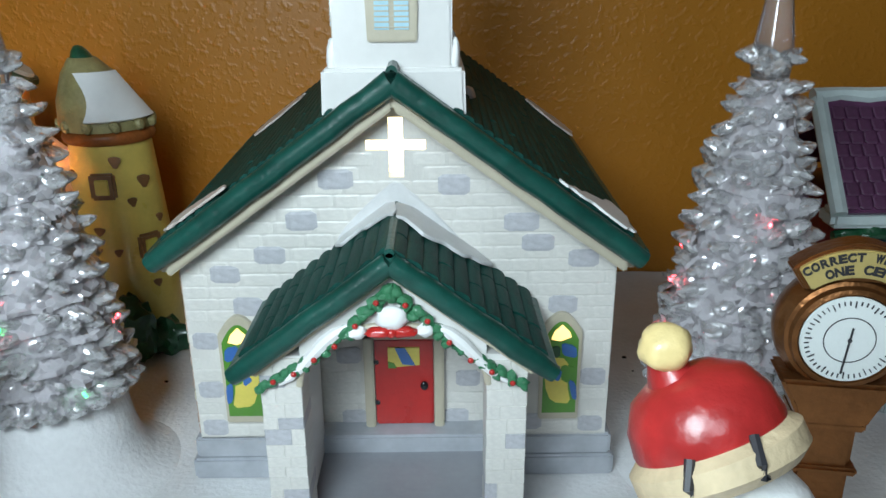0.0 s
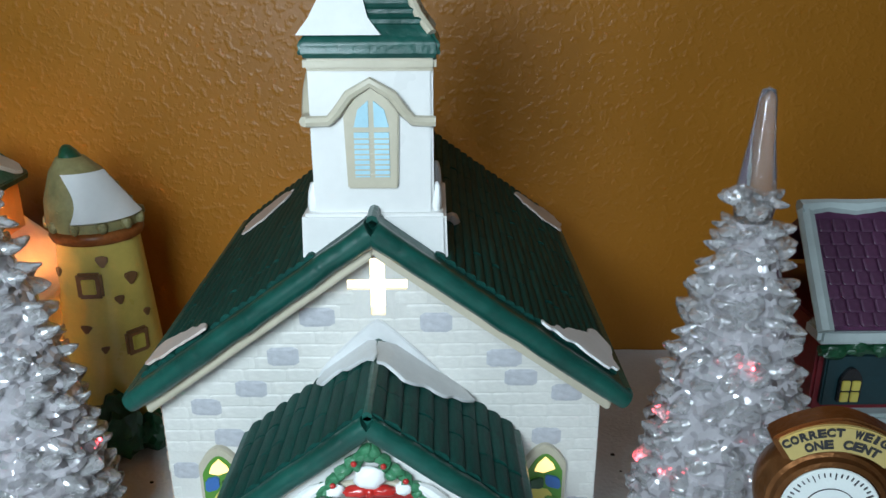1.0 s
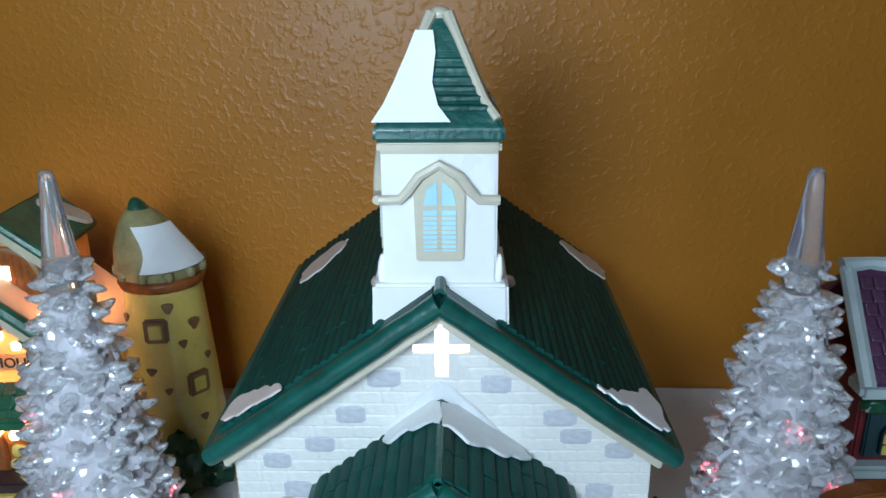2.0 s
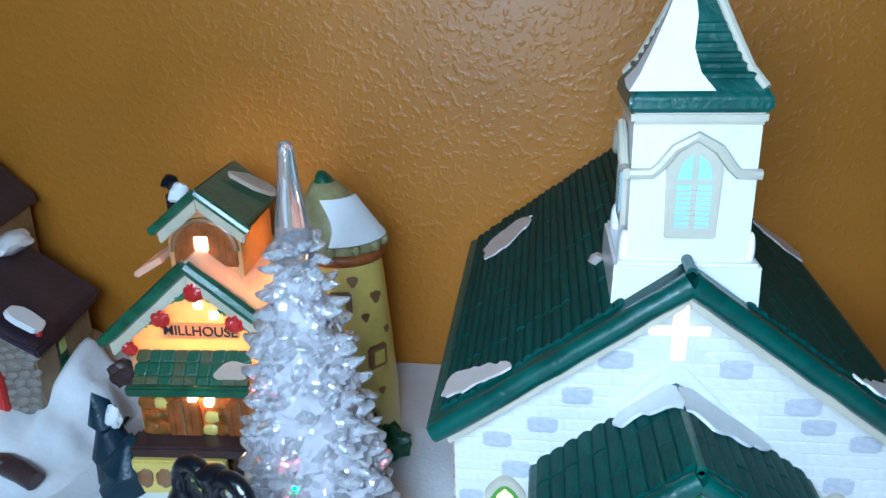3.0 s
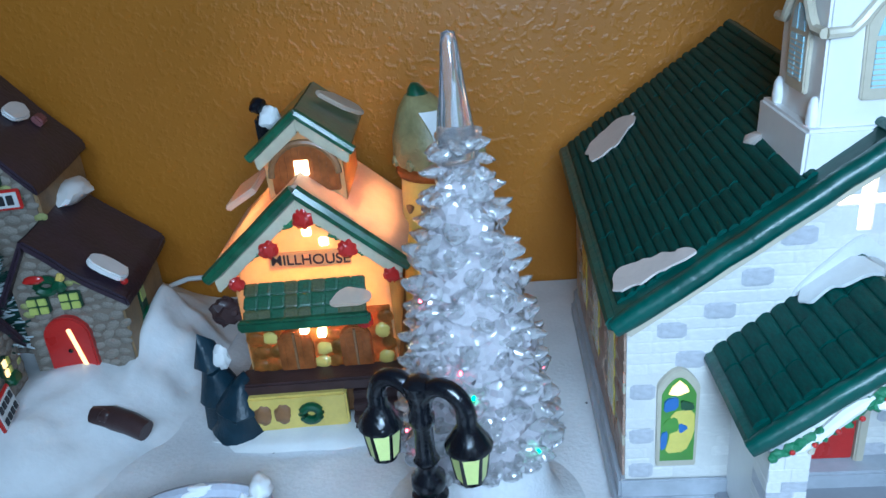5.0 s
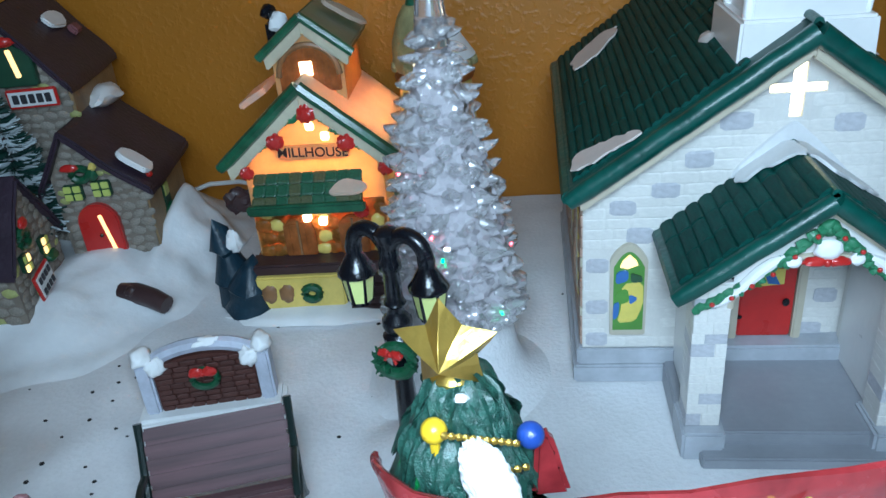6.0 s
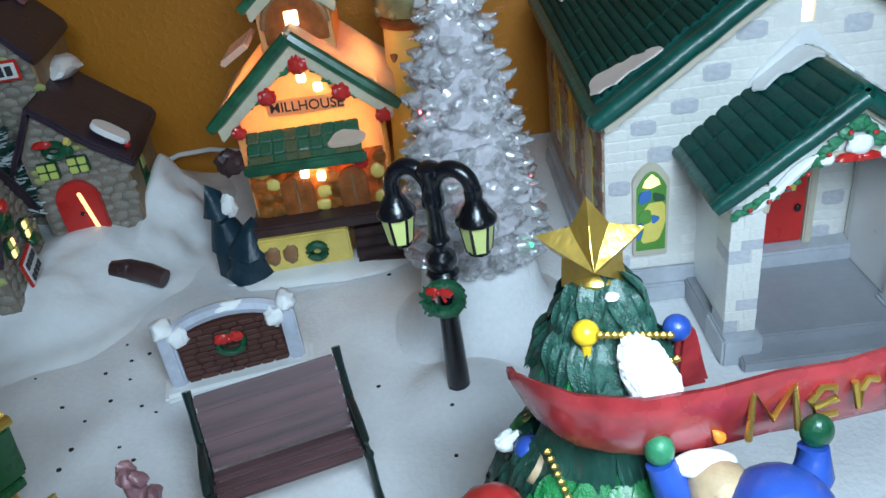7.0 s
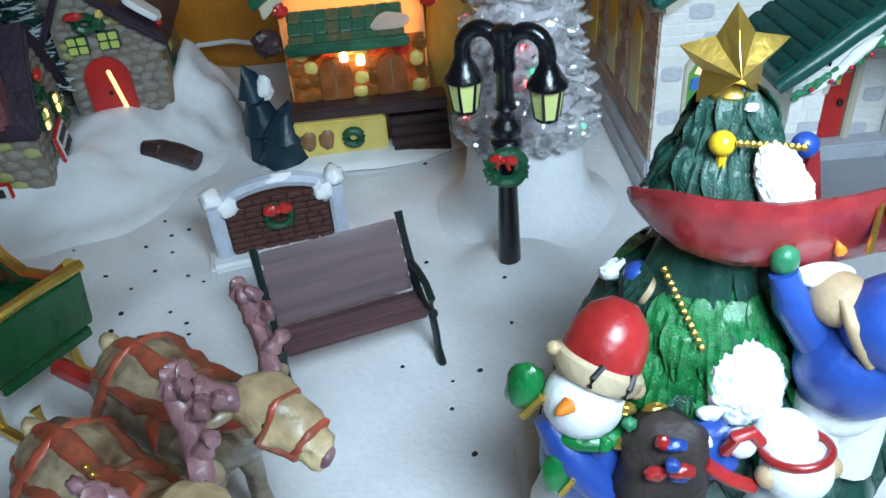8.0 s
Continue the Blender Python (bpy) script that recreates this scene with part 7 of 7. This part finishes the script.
def reindeer(x, y, rz, name="reindeer_figurine"):
    """A small harnessed reindeer statue, facing local +x."""
    body = smooth_tube([(-0.47, 0, 0.80), (-0.41, 0, 0.83), (-0.24, 0, 0.83), (0.0, 0, 0.80), (0.25, 0, 0.82), (0.42, 0, 0.92), (0.56, 0, 1.06), (0.66, 0, 1.16)], [0.06, 0.19, 0.255, 0.24, 0.235, 0.19, 0.135, 0.11], 28)
    head = smooth_tube([(0.58, 0, 1.14), (0.66, 0, 1.18), (0.76, 0, 1.19), (0.86, 0, 1.16), (0.96, 0, 1.11), (1.03, 0, 1.08), (1.07, 0, 1.065)], [0.07, 0.135, 0.145, 0.115, 0.082, 0.075, 0.025], 24)
    parts = [(body, HIDE), (head, HIDEL), (blob(-0.49, 0, 0.95, 0.06, 0.05, 0.09), HIDEL), (blob(1.055, 0, 1.085, 0.035, 0.045, 0.03), ANTLER)]
    for lx, ly in ((-0.34, -0.12), (-0.34, 0.12), (0.28, -0.12), (0.28, 0.12)):
        parts.append((moved(lathe([(0.0, 0.0), (0.058, 0.0), (0.062, 0.05), (0.046, 0.14), (0.045, 0.26), (0.055, 0.36), (0.062, 0.46), (0.085, 0.58), (0.11, 0.72), (0.0, 0.76)], 16), lx, ly), HIDE))
    for sgn in (-1, 1):
        parts.append((blob(-0.27, sgn * 0.13, 0.78, 0.17, 0.12, 0.20, 0.15, 3), HIDE))
        parts.append((blob(0.27, sgn * 0.12, 0.80, 0.14, 0.11, 0.19, 0.15, 3), HIDE))
    for cx, w in ((-0.28, 0.248), (0.12, 0.226), (0.40, 0.188)):
        parts.append((tube([(cx + 0.05 * math.sin(a), w * math.cos(a), 0.82 + (0.07 if cx > 0.3 else 0) + w * math.sin(a)) for a in [2 * math.pi * k / 36 for k in range(36)]], 0.029, 10, True), HARNESS))
    for sgn in (-1, 1):
        parts.append((smooth_tube([(-0.42, sgn * 0.13, 0.94), (-0.2, sgn * 0.185, 0.97), (0.1, sgn * 0.165, 0.985), (0.42, sgn * 0.135, 1.035), (0.72, sgn * 0.11, 1.19)], [0.033] * 5, 10), HARNESS))
        base = Vector((0.70, sgn * 0.08, 1.27))
        out = 1.0 if sgn > 0 else 0.72
        beam = [base + out * Vector((dx, sgn * dy, dz)) for dx, dy, dz in ((0, 0, 0), (-0.09, 0.07, 0.06), (-0.19, 0.13, 0.13), (-0.26, 0.15, 0.23))]
        parts.append((smooth_tube(beam, [0.046, 0.048, 0.055, 0.032], 12), ANTLER))
        for k, (i, d) in enumerate(((1, (0.06, 0.05, 0.08)), (2, (0.07, 0.03, 0.07)), (2, (-0.06, 0.02, 0.06)), (3, (0.05, 0.02, 0.02)), (3, (-0.04, 0.03, 0.03)), (1, (-0.02, 0.06, 0.02)), (2, (0.0, 0.07, 0.03)))):
            tip = beam[i] + out * Vector((d[0], sgn * d[1], d[2]))
            parts.append((smooth_tube([beam[i], (beam[i] + tip) / 2 + Vector((0, 0, -0.008)), tip], [0.045, 0.042, 0.022], 10), ANTLER))
            parts.append((blob(tip.x, tip.y, tip.z, 0.036, 0.034, 0.040, 0.3, seed=k), ANTLER))
        parts.append((blob(0.64, sgn * 0.15, 1.23, 0.05, 0.075, 0.035), HIDE))
        parts.append((blob(0.83, sgn * 0.10, 1.225, 0.014), BLACK))
    for cx, cz, w in ((0.82, 1.165, 0.124), (0.95, 1.11, 0.080)):
        parts.append((tube([(cx + 0.03 * math.sin(a), w * math.cos(a), cz + w * math.sin(a)) for a in [2 * math.pi * k / 28 for k in range(28)]], 0.020, 8, True), HARNESS))
    for sgn in (-1, 1):
        parts.append((tube([(0.82, sgn * 0.120, 1.15), (0.89, sgn * 0.105, 1.12), (0.95, sgn * 0.085, 1.09)], 0.020, 8), HARNESS))
    parts.append((blob(0.34, -0.05, 1.05, 0.055, 0.05, 0.03, 0.2), SNOWB))
    parts.append((smooth_tube([(-0.40, 0, 0.99), (-0.2, 0, 1.055), (0.1, 0, 1.02), (0.36, 0, 1.075)], [0.055] * 4, 12), HARNESS))
    for k in range(7):
        parts.append((blob(0.02 + 0.055 * k, -0.02 - 0.016 * k, 1.070 - 0.002 * k, 0.017), GOLD))
    for b, m in parts:
        rough = 0.012 if m in (GOLD, BLACK) else 0.030
        for v in b.verts:
            v.co += rough * noise.noise_vector(v.co * 8 + Vector((x, y, 0))) + 0.4 * rough * noise.noise_vector(v.co * 21)
    return multi(name, parts, m=at(x, y, 0, 0, 0, rz), label="brown reindeer statue in a red harness before the sleigh", category="reindeer", group="reindeer team")


reindeer(-4.54, -2.87, -38)
reindeer(-4.72, -3.42, -38)
SLEIGHG = mat("dark_green_sleigh_paint", (0.012, 0.075, 0.025), 0.28, var=0.3, low=4, high=25, coat=0.4)
sleigh = thing("sleigh", -6.10, -1.74, 0, -33, "dark green sleigh with gold trim and red seat", "sleigh")


def sleigh_side(y0, y1):
    o = [(-0.75, 0.45), (0.42, 0.45), (0.60, 0.55), (0.66, 0.95), (0.58, 0.98), (0.40, 0.80), (0.05, 0.72), (-0.15, 0.80), (-0.35, 1.05), (-0.55, 1.30), (-0.80, 1.38), (-0.92, 1.25), (-0.86, 0.8)]
    return prism(o, y0, y1, 0.02)


for sgn in (-1, 1):
    y0, y1 = sorted((sgn * 0.30, sgn * 0.36))
    sd = part("side", sleigh_side(y0, y1), SLEIGHG, sleigh, "dark green curved side")
    ys = sgn * 0.34
    part("gold_trim", tube([(0.62, ys, 0.98), (0.40, ys, 0.82), (0.05, ys, 0.74), (-0.15, ys, 0.82), (-0.35, ys, 1.07), (-0.55, ys, 1.32), (-0.80, ys, 1.40)], 0.04, 8), GOLD, sd, "gold rolled edge")
    part("runner", tube([(-0.9, sgn * 0.30, 0.05), (-0.4, sgn * 0.30, 0.03), (0.5, sgn * 0.30, 0.03), (0.80, sgn * 0.30, 0.10), (0.95, sgn * 0.30, 0.32), (0.88, sgn * 0.30, 0.48)], 0.035, 8), GOLD, sleigh, "gold runner")
    for x in (-0.5, 0.3):
        part("strut", tube([(x, sgn * 0.30, 0.04), (x + 0.05, sgn * 0.28, 0.48)], 0.03, 8), GOLD, sleigh)
part("dash", moved(box(-0.03, 0.03, -0.34, 0.34, -0.24, 0.20, 0.02), 0.66, 0, 0.78, 0, 12), SLEIGHG, sleigh, "dark green front panel")
part("dash_trim", tube([(0.70, -0.36, 0.99), (0.71, 0, 1.01), (0.70, 0.36, 0.99)], 0.035, 8), GOLD, sleigh, "gold rolled edge")
part("floor", box(-0.8, 0.62, -0.31, 0.31, 0.45, 0.52, 0.01), SLEIGHG, sleigh)
part("seat", box(-0.70, -0.20, -0.30, 0.30, 0.55, 0.78, 0.05), REDS, sleigh, "red seat")
part("backrest", moved(box(-0.06, 0.06, -0.30, 0.30, -0.05, 0.55, 0.04), -0.74, 0, 0.75, 0, -12), REDS, sleigh, "red backrest")
single("shaft", tube([(-5.40, -2.30, 0.62), (-5.0, -2.60, 0.68), (-4.62, -2.98, 0.72)], 0.055, 8), REDS, Matrix(), "red harness shaft between sleigh and reindeer", "shaft")
